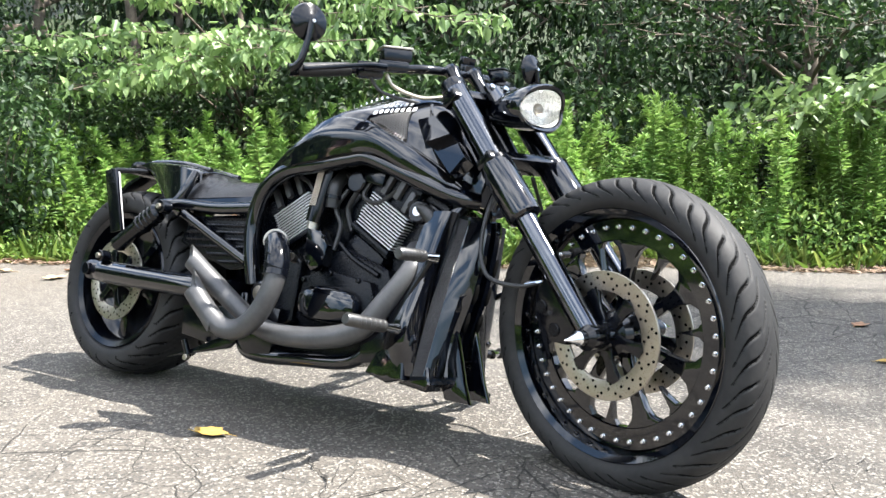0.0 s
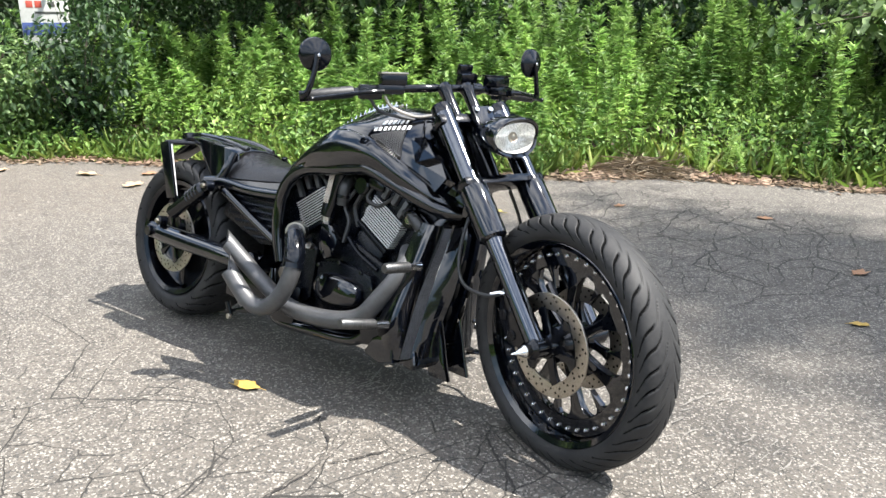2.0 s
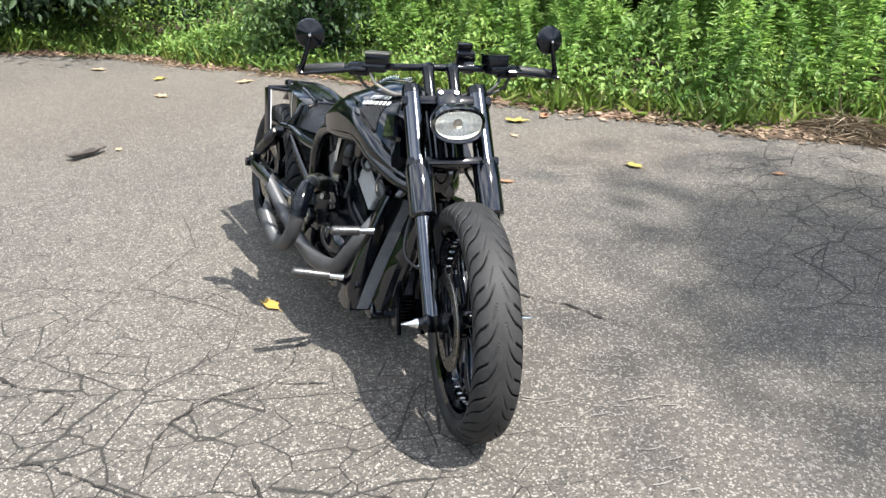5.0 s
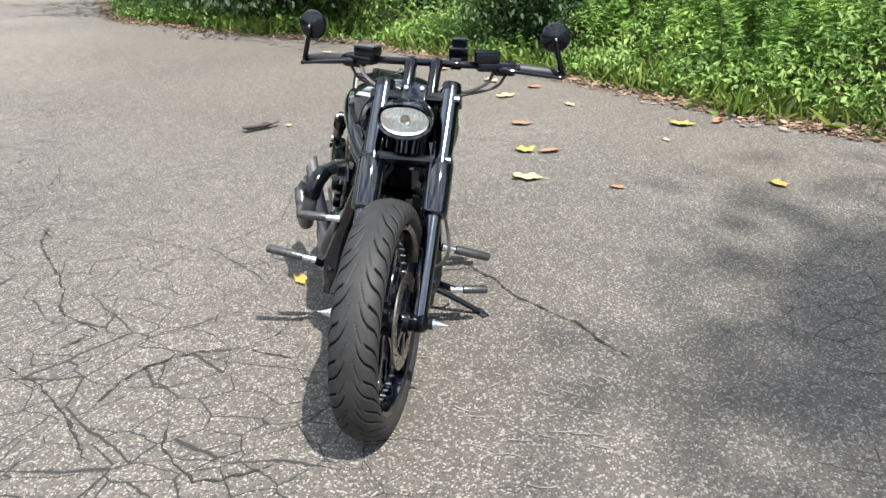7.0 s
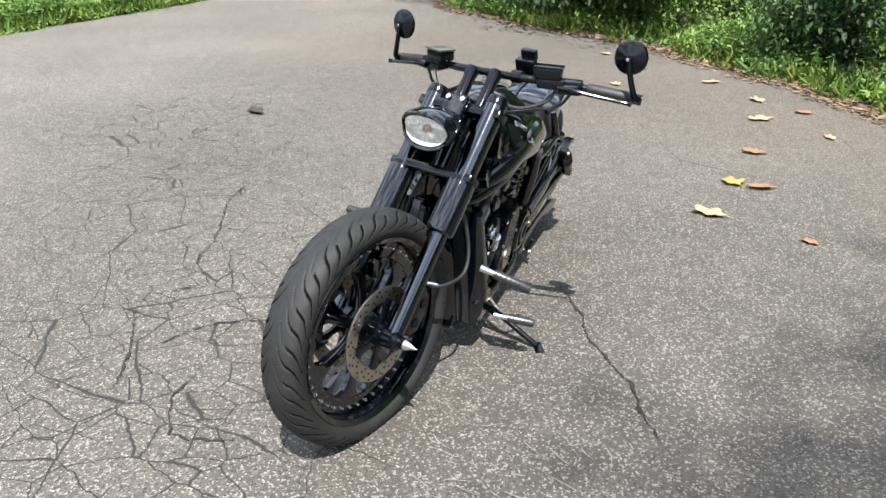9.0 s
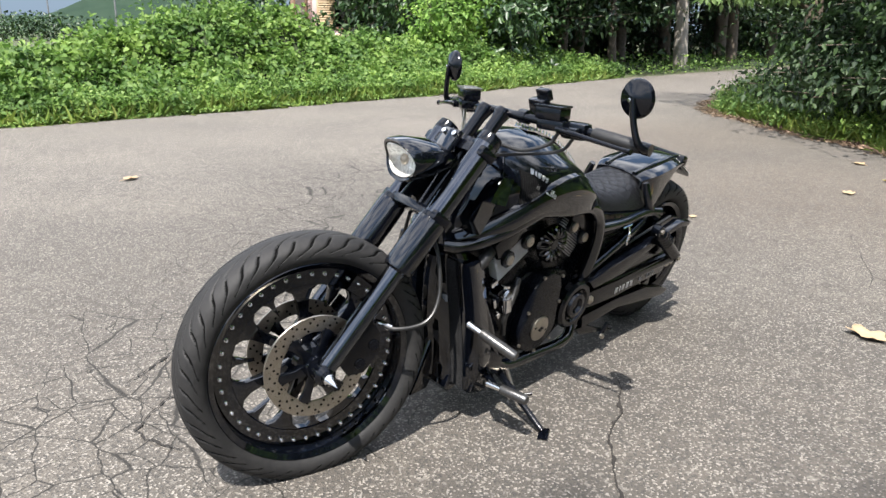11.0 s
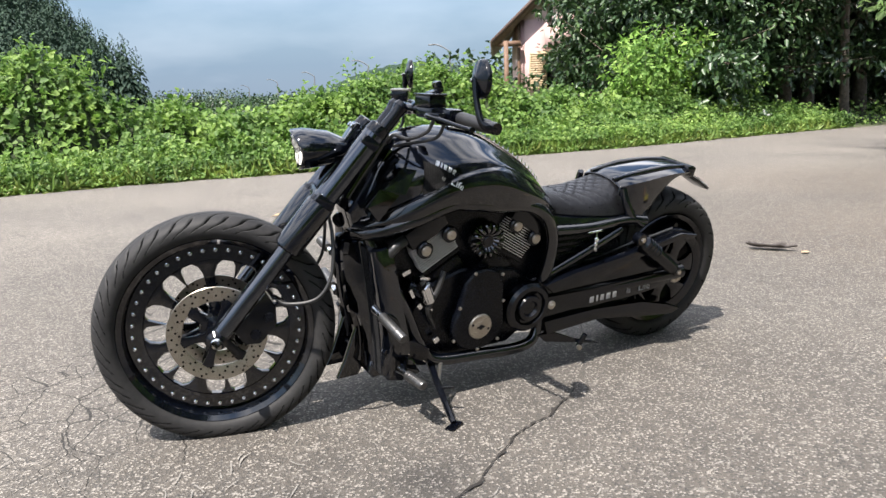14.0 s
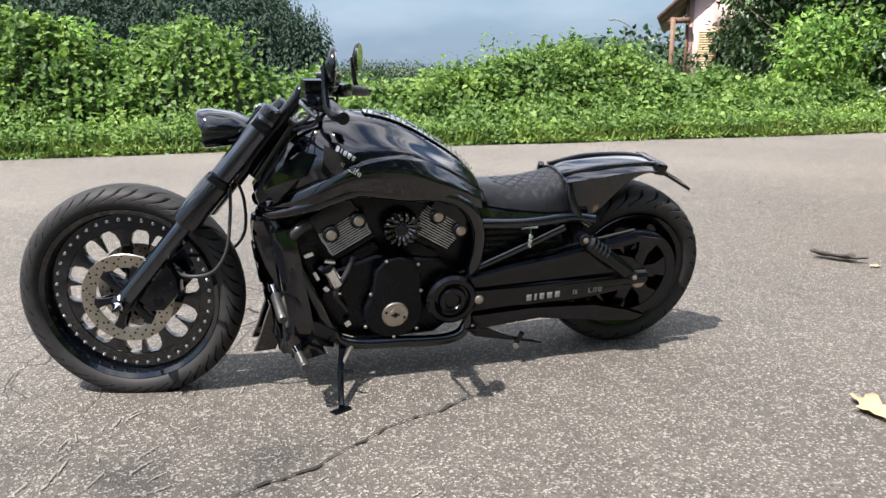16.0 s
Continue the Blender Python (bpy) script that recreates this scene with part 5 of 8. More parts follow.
# fork
for s in (1, -1):
    y = 0.11 * s
    leg = part("fork_leg", tube([leg_at(0.02, y), leg_at(0.30, y)], 0.034, 24), SMOKED, bike, "black fork leg", STEER)
    part("leg_cap", both(tube([leg_at(-0.002, y), leg_at(0.002, y), leg_at(0.028, y), leg_at(0.032, y)], [0.020, 0.031, 0.0355, 0.0345], 24)), SATIN, leg)
    part("fork_sleeve", tube([leg_at(0.286, y), leg_at(0.290, y), leg_at(0.30, y), leg_at(0.445, y), leg_at(0.452, y), leg_at(0.458, y)], [0.036, 0.042, 0.0435, 0.0435, 0.042, 0.034], 28), PAINT, leg)
    part("sleeve_band", tube([leg_at(0.275, y), leg_at(0.277, y), leg_at(0.292, y), leg_at(0.294, y)], [0.036, 0.040, 0.040, 0.036], 28), SATIN, leg)
    part("slider", tube([leg_at(0.44, y), leg_at(0.76, y), leg_at(0.80, y), leg_at(0.812, y)], [0.0275, 0.0275, 0.026, 0.012], 24), SMOKED, leg, "glossy dark slider tube")
    cal = part("brake_caliper", prism([leg_at(0.60, 0, -0.030)[::2], leg_at(0.62, 0, -0.085)[::2], leg_at(0.66, 0, -0.118)[::2], leg_at(0.735, 0, -0.115)[::2], leg_at(0.765, 0, -0.080)[::2], leg_at(0.75, 0, -0.030)[::2]], 0.045 * s, 0.108 * s, 0.008), SATIN, bike, "black four-piston brake caliper", STEER)
    for c in ((0.655, -0.085), (0.72, -0.085)):
        part("piston_cap", shift(disc((0, 0, 0), 0.016, 0.104, 0.112, 20), Matrix.Translation(leg_at(c[0], 0, c[1]))) if s > 0 else shift(flip_y(disc((0, 0, 0), 0.016, 0.104, 0.112, 20)), Matrix.Translation(leg_at(c[0], 0, c[1]))), ENGINE, cal)
    part("brake_hose", tube([leg_at(0.60, 0.085 * s, -0.06), leg_at(0.585, 0.13 * s, -0.10), leg_at(0.52, 0.15 * s, -0.155), leg_at(0.44, 0.135 * s, -0.15), leg_at(0.35, 0.10 * s, -0.09), leg_at(0.29, 0.05 * s, -0.03)], 0.0055, 10, 40), HOSE, bike, m=STEER)
    part("hose_fitting", rod(leg_at(0.60, 0.085 * s, -0.06), leg_at(0.588, 0.12 * s, -0.092), 0.0075, 10), CHROME, bike, m=STEER)


def bridge(s, thick, depth, bevel=0.006):
    """A yoke that holds both legs."""
    b = block((0, 0, 0), (depth, 0.30, thick), bevel)
    for v in b.verts:
        k = max(0.0, 1 - abs(abs(v.co.y) - 0.11) / 0.05)
        v.co.x *= 0.72 + 0.55 * k
    return shift(b, Matrix.Translation(leg_at(s)) @ pose(0, 0, 0, 0, -38.5 + 0, 0))


part("top_yoke", bridge(0.060, 0.030, 0.062), SATIN, bike, "black upper fork yoke", STEER)
part("lower_yoke", bridge(0.276, 0.026, 0.066), SATIN, bike, "black lower fork yoke", STEER)
part("steering_stem", tube([leg_at(0.03, 0, -0.02), leg_at(0.28, 0, -0.028)], 0.026, 18), SATIN, bike, m=STEER)
br = part("headlight_bracket", block((0, 0, 0), (0.020, 0.078, 0.125), 0.008), PAINT, bike, "gloss black bracket with two bolts", STEER @ Matrix.Translation(leg_at(0.095, 0, 0.040)) @ pose(0, 0, 0, 0, -36, 0))
for s in (1, -1):
    part("bracket_bolt", shift(disc((0, 0, 0), 0.0085, 0, 0.007, 12), pose(0.010, 0.026 * s, 0.046, 0, 0, -90)), CHROME, br)
    part("riser", tube([(1.318, 0.043 * s, 0.910), (1.296, 0.043 * s, 0.938), (1.246, 0.043 * s, 1.000), (1.231, 0.043 * s, 1.020), (1.223, 0.043 * s, 1.031)], [0.020, 0.0195, 0.0195, 0.025, 0.019], 20), SATIN, bike, m=STEER)

# handlebar and what sits on it
BARS = STEER @ Matrix.Translation((-0.014, 0, -0.016))
bar = [(1.085, -0.455, 1.003), (1.140, -0.30, 1.020), (1.185, -0.19, 1.030), (1.222, -0.10, 1.036), (1.226, 0, 1.037), (1.222, 0.10, 1.036), (1.185, 0.19, 1.030), (1.140, 0.30, 1.020), (1.085, 0.455, 1.003)]
part("handlebar", tube(bar, 0.0125, 14, 60), SATIN, bike, "black drag handlebar", BARS)
for s in (1, -1):
    grip = part("grip", tube([(1.136, 0.31 * s, 1.0190), (1.134, 0.316 * s, 1.0185), (1.096, 0.425 * s, 1.0062), (1.090, 0.443 * s, 1.0045)], [0.016, 0.0185, 0.0185, 0.016], 20), GRIP, bike, "black ribbed rubber grip", BARS)
    part("bar_end", tube([(1.090, 0.443 * s, 1.0045), (1.082, 0.466 * s, 1.002)], 0.0165, 16), SATIN, grip)
    part("switch_housing", shift(block((0, 0, 0), (0.050, 0.075, 0.046), 0.012), pose(1.155, 0.262 * s, 1.020, 0, 0, 20 * s)), SATIN, bike, m=BARS)
    part("master_cylinder", both(shift(block((0, 0, 0), (0.055, 0.085, 0.030), 0.010), pose(1.195, 0.215 * s, 1.030, 0, 0, 20 * s)), shift(block((0, 0, 0), (0.030, 0.060, 0.022), 0.006), pose(1.195, 0.275 * s, 1.022, 0, 0, 24 * s))), SATIN, bike, m=BARS)
    res = part("fluid_reservoir", shift(block((0, 0, 0), (0.056, 0.082, 0.034), 0.007), pose(1.195, 0.205 * s, 1.060, 0, 0, 18 * s)), SATIN, bike, "black brake fluid reservoir with a flat lid", BARS)
    part("reservoir_lid", shift(block((0, 0, 0), (0.060, 0.086, 0.006), 0.002), pose(1.195, 0.205 * s, 1.079, 0, 0, 18 * s)), STEEL if s < 0 else SATIN, res, "flat metal lid")
    lever = spline([(1.215, 0.250 * s, 1.024, 0.008), (1.212, 0.30 * s, 1.022, 0.007), (1.180, 0.38 * s, 1.010, 0.0062), (1.150, 0.445 * s, 1.000, 0.006), (1.146, 0.460 * s, 0.999, 0.0085)], 24)
    part("lever", tube(lever[:, :3], lever[:, 3], 10), SATIN, bike, m=BARS)
    part("cable", tube([(1.19, 0.23 * s, 1.010), (1.205, 0.21 * s, 0.975), (1.245, 0.15 * s, 0.950), (1.275, 0.085 * s, 0.955), (1.285, 0.04 * s, 0.93)], 0.0055, 10, 30), STEEL if s < 0 else HOSE, bike, "braided brake line" if s < 0 else "", BARS)
    part("cable", tube([(1.17, 0.27 * s, 1.0), (1.185, 0.235 * s, 0.960), (1.235, 0.13 * s, 0.935), (1.27, 0.06 * s, 0.92)], 0.005, 10, 30), HOSE, bike, m=BARS)
    mirror = part("mirror", shift(lathe([(0, 0.016), (0.012, 0.0155), (0.018, 0.012), (0.036, 0.007), (0.047, 0.002), (0.0505, -0.004), (0.0505, -0.009), (0.048, -0.0105), (0, -0.0105)], 40), pose(1.118, 0.427 * s, 1.127, 0, 0, -90 + 8 * s)), SATIN, bike, "round black bar-end mirror", BARS)
    part("mirror_glass", shift(lathe([(0, -0.0112), (0.047, -0.0112), (0.047, -0.0108), (0, -0.0108)], 40), pose(1.118, 0.427 * s, 1.127, 0, 0, -90 + 8 * s)), CHROME, mirror, "mirror glass")
    part("mirror_stem", tube([(1.086, 0.456 * s, 1.003), (1.104, 0.460 * s, 1.006), (1.122, 0.454 * s, 1.022), (1.131, 0.440 * s, 1.072), (1.133, 0.429 * s, 1.128)], [0.012, 0.012, 0.0095, 0.0085, 0.0095], 12, 28), SATIN, mirror)
    part("stem_screw", shift(disc((0, 0, 0), 0.005, 0, 0.004, 10), pose(1.142, 0.429 * s, 1.124, 0, 0, -90)), CHROME, mirror)
gauge = part("gauge", both(shift(block((0, 0, 0), (0.030, 0.066, 0.050), 0.006), pose(1.160, 0.105, 1.062, 0, 18, 0)), shift(block((0, 0, 0), (0.020, 0.052, 0.034), 0.005), pose(1.148, 0.105, 1.097, 0, 20, 0))), SATIN, bike, "small black instrument on a bar clamp", BARS)
part("gauge_clamp", tube([(1.21, 0.088, 1.036), (1.21, 0.122, 1.036)], 0.020, 16), SATIN, gauge)

# headlight
HL = Vector((1.532, 0.002, 0.892))


def lens_ring(x, k, kz=1.0, up=0.0):
    out = []
    for a in np.linspace(0, 2 * math.pi, 40, endpoint=False):
        c, s = math.cos(a), math.sin(a)
        sq = (abs(c) ** 2.25 + abs(s) ** 2.25) ** (-1 / 2.25)
        ry = 0.077 * sq
        rz = 0.047 * sq
        brow = 0.020 * max(0.0, s) * k if x > -0.05 else 0.0
        out.append((HL.x + x + brow - 0.010 * abs(c) ** 2 * k, HL.y + ry * k * c, HL.z + up + rz * k * kz * s))
    return out


head = part("headlight", loft([lens_ring(0.006, 1.02), lens_ring(0.010, 1.08, 1.1), lens_ring(0.004, 1.12, 1.14), lens_ring(-0.03, 1.10, 1.16, 0.004), lens_ring(-0.08, 0.96, 1.14, 0.004), lens_ring(-0.13, 0.70, 1.06, 0.0), lens_ring(-0.165, 0.42, 0.86, -0.010), lens_ring(-0.178, 0.16, 0.5, -0.014)], caps=False), PAINT, bike, "gloss black oval headlight with a clear lens", STEER)
LENS = bpy.data.materials.new("clear_lens")
LENS.use_nodes = True
ln, ll = LENS.node_tree.nodes, LENS.node_tree.links
clear, gloss, both_mix, facing = ln.new("ShaderNodeBsdfTransparent"), ln.new("ShaderNodeBsdfGlossy"), ln.new("ShaderNodeMixShader"), ln.new("ShaderNodeFresnel")
gloss.inputs["Roughness"].default_value = 0.04
facing.inputs["IOR"].default_value = 1.5
ll.new(facing.outputs[0], both_mix.inputs[0])
ll.new(clear.outputs[0], both_mix.inputs[1])
ll.new(gloss.outputs[0], both_mix.inputs[2])
ll.new(both_mix.outputs[0], ln["Material Output"].inputs["Surface"])
REFLECTOR = mat("silvered_reflector", (0.78, 0.79, 0.77), (0.9, 0.9, 0.88), 0.28, metal=0.45, scale=40)
part("reflector", loft([lens_ring(0.004, 0.97), lens_ring(-0.018, 0.86), lens_ring(-0.034, 0.6), lens_ring(-0.040, 0.25), lens_ring(-0.041, 0.02)], caps=False), REFLECTOR, head, "silvered reflector bowl")
part("lens", loft([lens_ring(0.005, 0.985), lens_ring(0.011, 0.88), lens_ring(0.016, 0.55), lens_ring(0.018, 0.2), lens_ring(0.0182, 0.02)], caps=False), LENS, head, "clear lens").visible_shadow = False
part("bulb_shield", ball((HL.x - 0.014, HL.y, HL.z), (0.012, 0.016, 0.016), 14), STEEL, head)
part("headlight_mount", tube([(HL.x - 0.145, 0.008, HL.z - 0.012), (HL.x - 0.185, 0.004, HL.z - 0.004), leg_at(0.12, 0, 0.03)], [0.018, 0.017, 0.016], 14, 12), SATIN, bike, m=STEER)

# tank cover
TANK = [  # x, top, then (half width, height) of shoulder, crease, bulge, low edge
    (1.365, 0.760, 0.031, 0.745, 0.069, 0.676, 0.084, 0.660, 0.086, 0.640),
    (1.300, 0.868, 0.058, 0.848, 0.123, 0.712, 0.136, 0.690, 0.131, 0.664),
    (1.220, 0.930, 0.087, 0.895, 0.168, 0.762, 0.180, 0.735, 0.173, 0.700),
    (1.120, 0.948, 0.109, 0.908, 0.195, 0.816, 0.207, 0.785, 0.198, 0.742),
    (1.020, 0.940, 0.114, 0.902, 0.198, 0.840, 0.214, 0.800, 0.205, 0.738),
    (0.930, 0.914, 0.109, 0.878, 0.190, 0.836, 0.212, 0.795, 0.205, 0.722),
    (0.835, 0.864, 0.098, 0.832, 0.171, 0.796, 0.200, 0.762, 0.195, 0.708),
    (0.735, 0.798, 0.082, 0.772, 0.136, 0.738, 0.166, 0.716, 0.168, 0.676),
    (0.660, 0.730, 0.065, 0.712, 0.107, 0.688, 0.133, 0.670, 0.137, 0.640),
    (0.632, 0.692, 0.054, 0.682, 0.088, 0.666, 0.112, 0.653, 0.116, 0.632)]


def flank_line(row, n):
    """Half a cross-section: the set-in upper cover, a step at the crease, the bulging panel below."""
    top = spline([(0, row[1]), (row[2] * 0.55, row[1] - (row[1] - row[3]) * 0.28), (row[2], row[3]), (row[2] + (row[4] - row[2]) * 0.62, row[3] + (row[5] - row[3]) * 0.5), (row[4] - 0.016, row[5] + 0.006)], n // 2)
    low = spline([(row[4] - 0.004, row[5] + 0.003), (row[4] + 0.003, row[5] - 0.003), (row[6], row[7]), (row[6] + (row[8] - row[6]) * 0.4, row[7] + (row[9] - row[7]) * 0.6), (row[8], row[9])], n - n // 2)
    return np.vstack([top, low])


def tank_rows(n=46):
    return spline(TANK, n)


def tank_ring(row):
    h = np.vstack([flank_line(row, 40), [(row[8] - 0.02, row[9] - 0.004)]])
    right = [(row[0], -a, b) for a, b in h]
    left = [(row[0], a, b) for a, b in h[1:]]
    return right[::-1] + left


tank = part("tank_cover", loft([tank_ring(r) for r in tank_rows(60)]), PAINT, bike, "gloss black sculpted tank cover", sharp=38)


# studded plate along the top
rows = tank_rows(90)
sel_rows = [r for r in rows if 0.665 < r[0] < 1.055]
prings = []
for r in sel_rows:
    wdt = 0.034 * (0.75 + 0.35 * math.sin((r[0] - 0.665) / 0.39 * math.pi))
    prings.append([(r[0], -wdt, r[1] + 0.001), (r[0], -wdt, r[1] + 0.0045), (r[0], -wdt * 0.5, r[1] + 0.0065), (r[0], 0, r[1] + 0.007), (r[0], wdt * 0.5, r[1] + 0.0065), (r[0], wdt, r[1] + 0.0045), (r[0], wdt, r[1] + 0.001)])
dash = part("top_plate", loft(prings), CHROME, tank, "polished plate with oval openings and studs")
for k, x in enumerate((0.985, 0.885, 0.785, 0.715)):
    r = rows[int(np.argmin(np.abs(rows[:, 0] - x)))]
    r2 = rows[int(np.argmin(np.abs(rows[:, 0] - x - 0.03)))]
    slope = math.degrees(math.atan2(r2[1] - r[1], 0.03))
    part("plate_opening", shift(ball((0, 0, 0), (0.030 - 0.003 * k, 0.019 - 0.002 * k, 0.0035), 18), pose(x, 0, r[1] + 0.0068, 0, -slope, 0)), PAINT, dash, "black oval opening")
stud = finish(lathe([(0, 0), (0.0042, 0), (0.0036, 0.004), (0.0008, 0.013), (0, 0.0132)], 8))
for r in sel_rows[1::2]:
    for s in (1, -1):
        wdt = 0.031 * (0.75 + 0.35 * math.sin((r[0] - 0.665) / 0.39 * math.pi))
        part("stud", stud, CHROME, dash, m=pose(r[0], wdt * s, r[1] + 0.004, 90, 0, 0))
def tank_xz(x, z, lift=0.0):
    """The cover's half width at a station and a height, with a little lift off the surface."""
    rws = tank_rows(120)
    k = np.clip(np.interp(-x, -rws[:, 0], np.arange(120)), 0, 119)
    k0 = int(k)
    row = rws[k0] + (rws[min(k0 + 1, 119)] - rws[k0]) * (k - k0)
    h = flank_line(row, 60)
    return float(np.interp(-z, -h[:, 1], h[:, 0])) + lift


def on_tank(bm, s, start, end, lift, thick):
    """Lays a flat drawing (x along, y up, z out) on the cover's flank, from start towards end, both (x, z)."""
    d = Vector((end[0] - start[0], end[1] - start[1])).normalized()
    up = Vector((-d.y, d.x)) if s < 0 else Vector((d.y, -d.x))
    for v in bm.verts:
        q = Vector(start) + d * v.co.x + up * v.co.y
        v.co = (q.x, (tank_xz(q.x, q.y, lift) + (thick if v.co.z > 0 else 0)) * s, q.y)
    return bm


# one mesh in two tones: the left darkened against sun, the right lighter
MESH_LEFT = mat("wire_mesh_darkened_left", (0.004, 0.004, 0.0045), (0.007, 0.007, 0.007), 0.55, scale=60, spec=0.2)
MESH_RIGHT = mat("wire_mesh_lighter_right", (0.10, 0.10, 0.104), (0.14, 0.14, 0.14), 0.35, metal=0.6, scale=60)
for s in (1, -1):
    # triangular mesh inlay at the front of the flank
    tri = [(1.085, 0.838), (1.190, 0.872), (1.205, 0.775)]
    back = bmesh.new()
    vs = {}
    for a in range(11):
        for b in range(11 - a):
            u, w = a / 10, b / 10
            x, z = [tri[0][k] * (1 - u - w) + tri[1][k] * u + tri[2][k] * w for k in (0, 1)]
            vs[a, b] = back.verts.new((x, tank_xz(x, z, 0.0015) * s, z))
    for a in range(10):
        for b in range(10 - a):
            back.faces.new((vs[a, b], vs[a + 1, b], vs[a, b + 1]))
            if a + b < 9:
                back.faces.new((vs[a + 1, b], vs[a + 1, b + 1], vs[a, b + 1]))
    # near-black sheet: the shade behind the wires, as colour
    ins = part("mesh_backing", back, RECESS, tank, "dark sheet for the shade behind the mesh")
    wires = bmesh.new()
    for fam in (0, 2):
        for k in range(1, 16):
            q = k / 16
            p0_, p1_ = (((q, 0), (q, 1 - q)), ((0, q), (1 - q, q)), ((q, 0), (0, q)))[fam]
            ring = []
            for u in np.linspace(0, 1, 8):
                a, b = p0_[0] + (p1_[0] - p0_[0]) * u, p0_[1] + (p1_[1] - p0_[1]) * u
                x, z = [tri[0][c] * (1 - a - b) + tri[1][c] * a + tri[2][c] * b for c in (0, 1)]
                ring.append((x, tank_xz(x, z, 0.0028) * s, z))
            wires = both(wires, tube(ring, 0.0007, 4))
    part("mesh_inlay", wires, MESH_LEFT if s > 0 else MESH_RIGHT, ins, "fine metal mesh")
    part("trim_line", tube([(x, tank_xz(x, z, 0.001) * s, z) for x, z in ((1.350, 0.672), (1.28, 0.728), (1.18, 0.786), (1.08, 0.832))], 0.0026, 8, 24), PAINT, tank)
    part("trim_line", tube([(x, tank_xz(x, z, 0.001) * s, z) for x, z in ((1.345, 0.690), (1.285, 0.775), (1.245, 0.845), (1.215, 0.905))], 0.0045, 8, 24), PAINT, tank)

# two glossy cover plates at the steering neck
for s in (1, -1):
    for q in (((1.214, 0.080, 0.845), (1.262, 0.076, 0.856), (1.332, 0.099, 0.799), (1.262, 0.104, 0.777)), ((1.264, 0.102, 0.772), (1.334, 0.101, 0.794), (1.376, 0.114, 0.742), (1.343, 0.120, 0.697))):
        grid = [(u, v, [(q[0][c] * (1 - u) + q[1][c] * u) * (1 - v) + (q[3][c] * (1 - u) + q[2][c] * u) * v for c in range(3)]) for u in (0, 0.25, 0.5, 0.75, 1) for v in (0, 0.25, 0.5, 0.75, 1)]
        clear = max(tank_xz(p[0], p[2], 0.003) - p[1] for u, v, p in grid)
        face = [Vector((x, (y + clear) * s, z)) for x, y, z in q]
        inner = [Vector((v.x, v.y - 0.05 * s, v.z - 0.012)) for v in face]
        part("neck_cover", loft([inner, face]), PAINT, tank, "glossy plate at the steering neck", sharp=20)

# rear wheel
RW = Matrix.Translation((0.017, -0.0225, 0.3242)) @ Matrix.Scale(0.965, 4)
rear_prof = [(0.215, -0.060), (0.222, -0.104), (0.240, -0.112), (0.245, -0.106), (0.242, -0.098), (0.230, -0.090), (0.222, 0), (0.230, 0.090), (0.242, 0.098), (0.245, 0.106), (0.240, 0.112), (0.222, 0.104), (0.215, 0.060), (0.210, 0)]
rear_wheel = part("rear_wheel", lathe(rear_prof, 80, True), SATIN, bike, "wide satin black rear rim", RW)
part("tyre", tyre(0.333, 0.120, 0.052, 15, 500, 72, 0.62), None, rear_wheel, "very wide black rubber rear tyre")
part("rim_face", lathe([(0.05, -0.030), (0.09, -0.022), (0.15, -0.02), (0.19, -0.034), (0.214, -0.05), (0.214, 0.05), (0.19, 0.034), (0.15, 0.02), (0.09, 0.022), (0.05, 0.030)], 64, True), SATIN, rear_wheel, "dished black wheel face")
for k in range(5):
    part("rim_rib", finish(prism([(0.05, -0.028), (0.12, -0.018), (0.20, -0.024), (0.212, 0), (0.20, 0.024), (0.12, 0.018), (0.05, 0.028)], -0.062, 0.062, 0.008)), SATIN, rear_wheel, m=Matrix.Rotation(radians(k * 72 + 20), 4, "Y"))
part("hub", lathe([(0.02, -0.13), (0.04, -0.128), (0.045, -0.05), (0.06, -0.04), (0.06, 0.04), (0.045, 0.05), (0.04, 0.128), (0.02, 0.13)], 32), SATIN, rear_wheel)
brake_disc(rear_wheel, -0.118, 0.146, 0.098, 6, "drilled steel rear brake disc")
pul = part("belt_pulley", lathe([(0.150, 0.118), (0.165, 0.112), (0.186, 0.112), (0.190, 0.118), (0.190, 0.146), (0.186, 0.150), (0.165, 0.150), (0.150, 0.144)], 72, True), SATIN, rear_wheel, "black belt pulley with openings")
for k in range(6):
    part("pulley_arm", finish(prism([(0.03, -0.030), (0.10, -0.024), (0.155, -0.05), (0.158, 0.05), (0.10, 0.024), (0.03, 0.030)], 0.120, 0.142, 0.005)), SATIN, pul, m=Matrix.Rotation(radians(k * 60 + 10), 4, "Y"))
part("axle_nut", both(disc((0, 0, 0), 0.030, 0.142, 0.200, 24, 0.004), disc((0, 0, 0), 0.016, 0.2, 0.212, 6)), STEEL, rear_wheel)

# swingarm, shocks, belt
part("swingarm_tube", tube([(0.0, -0.195, 0.346), (0.06, -0.197, 0.344), (0.30, -0.194, 0.336), (0.48, -0.188, 0.332), (0.62, -0.16, 0.332)], [0.034, 0.038, 0.038, 0.036, 0.032], 20, 24), PAINT, bike, "gloss black round swingarm")
part("swingarm_end", both(tube([(-0.035, -0.197, 0.348), (-0.030, -0.197, 0.348), (0.045, -0.197, 0.346), (0.05, -0.197, 0.346)], [0.026, 0.036, 0.036, 0.033], 20), disc((-0.005, -0.20, 0.348), 0.02, -0.045, 0.0, 18)), SATIN, bike)
part("swingarm_tube", tube([(0.0, 0.165, 0.346), (0.30, 0.160, 0.336), (0.62, 0.150, 0.332)], 0.030, 18, 16), SATIN, bike)
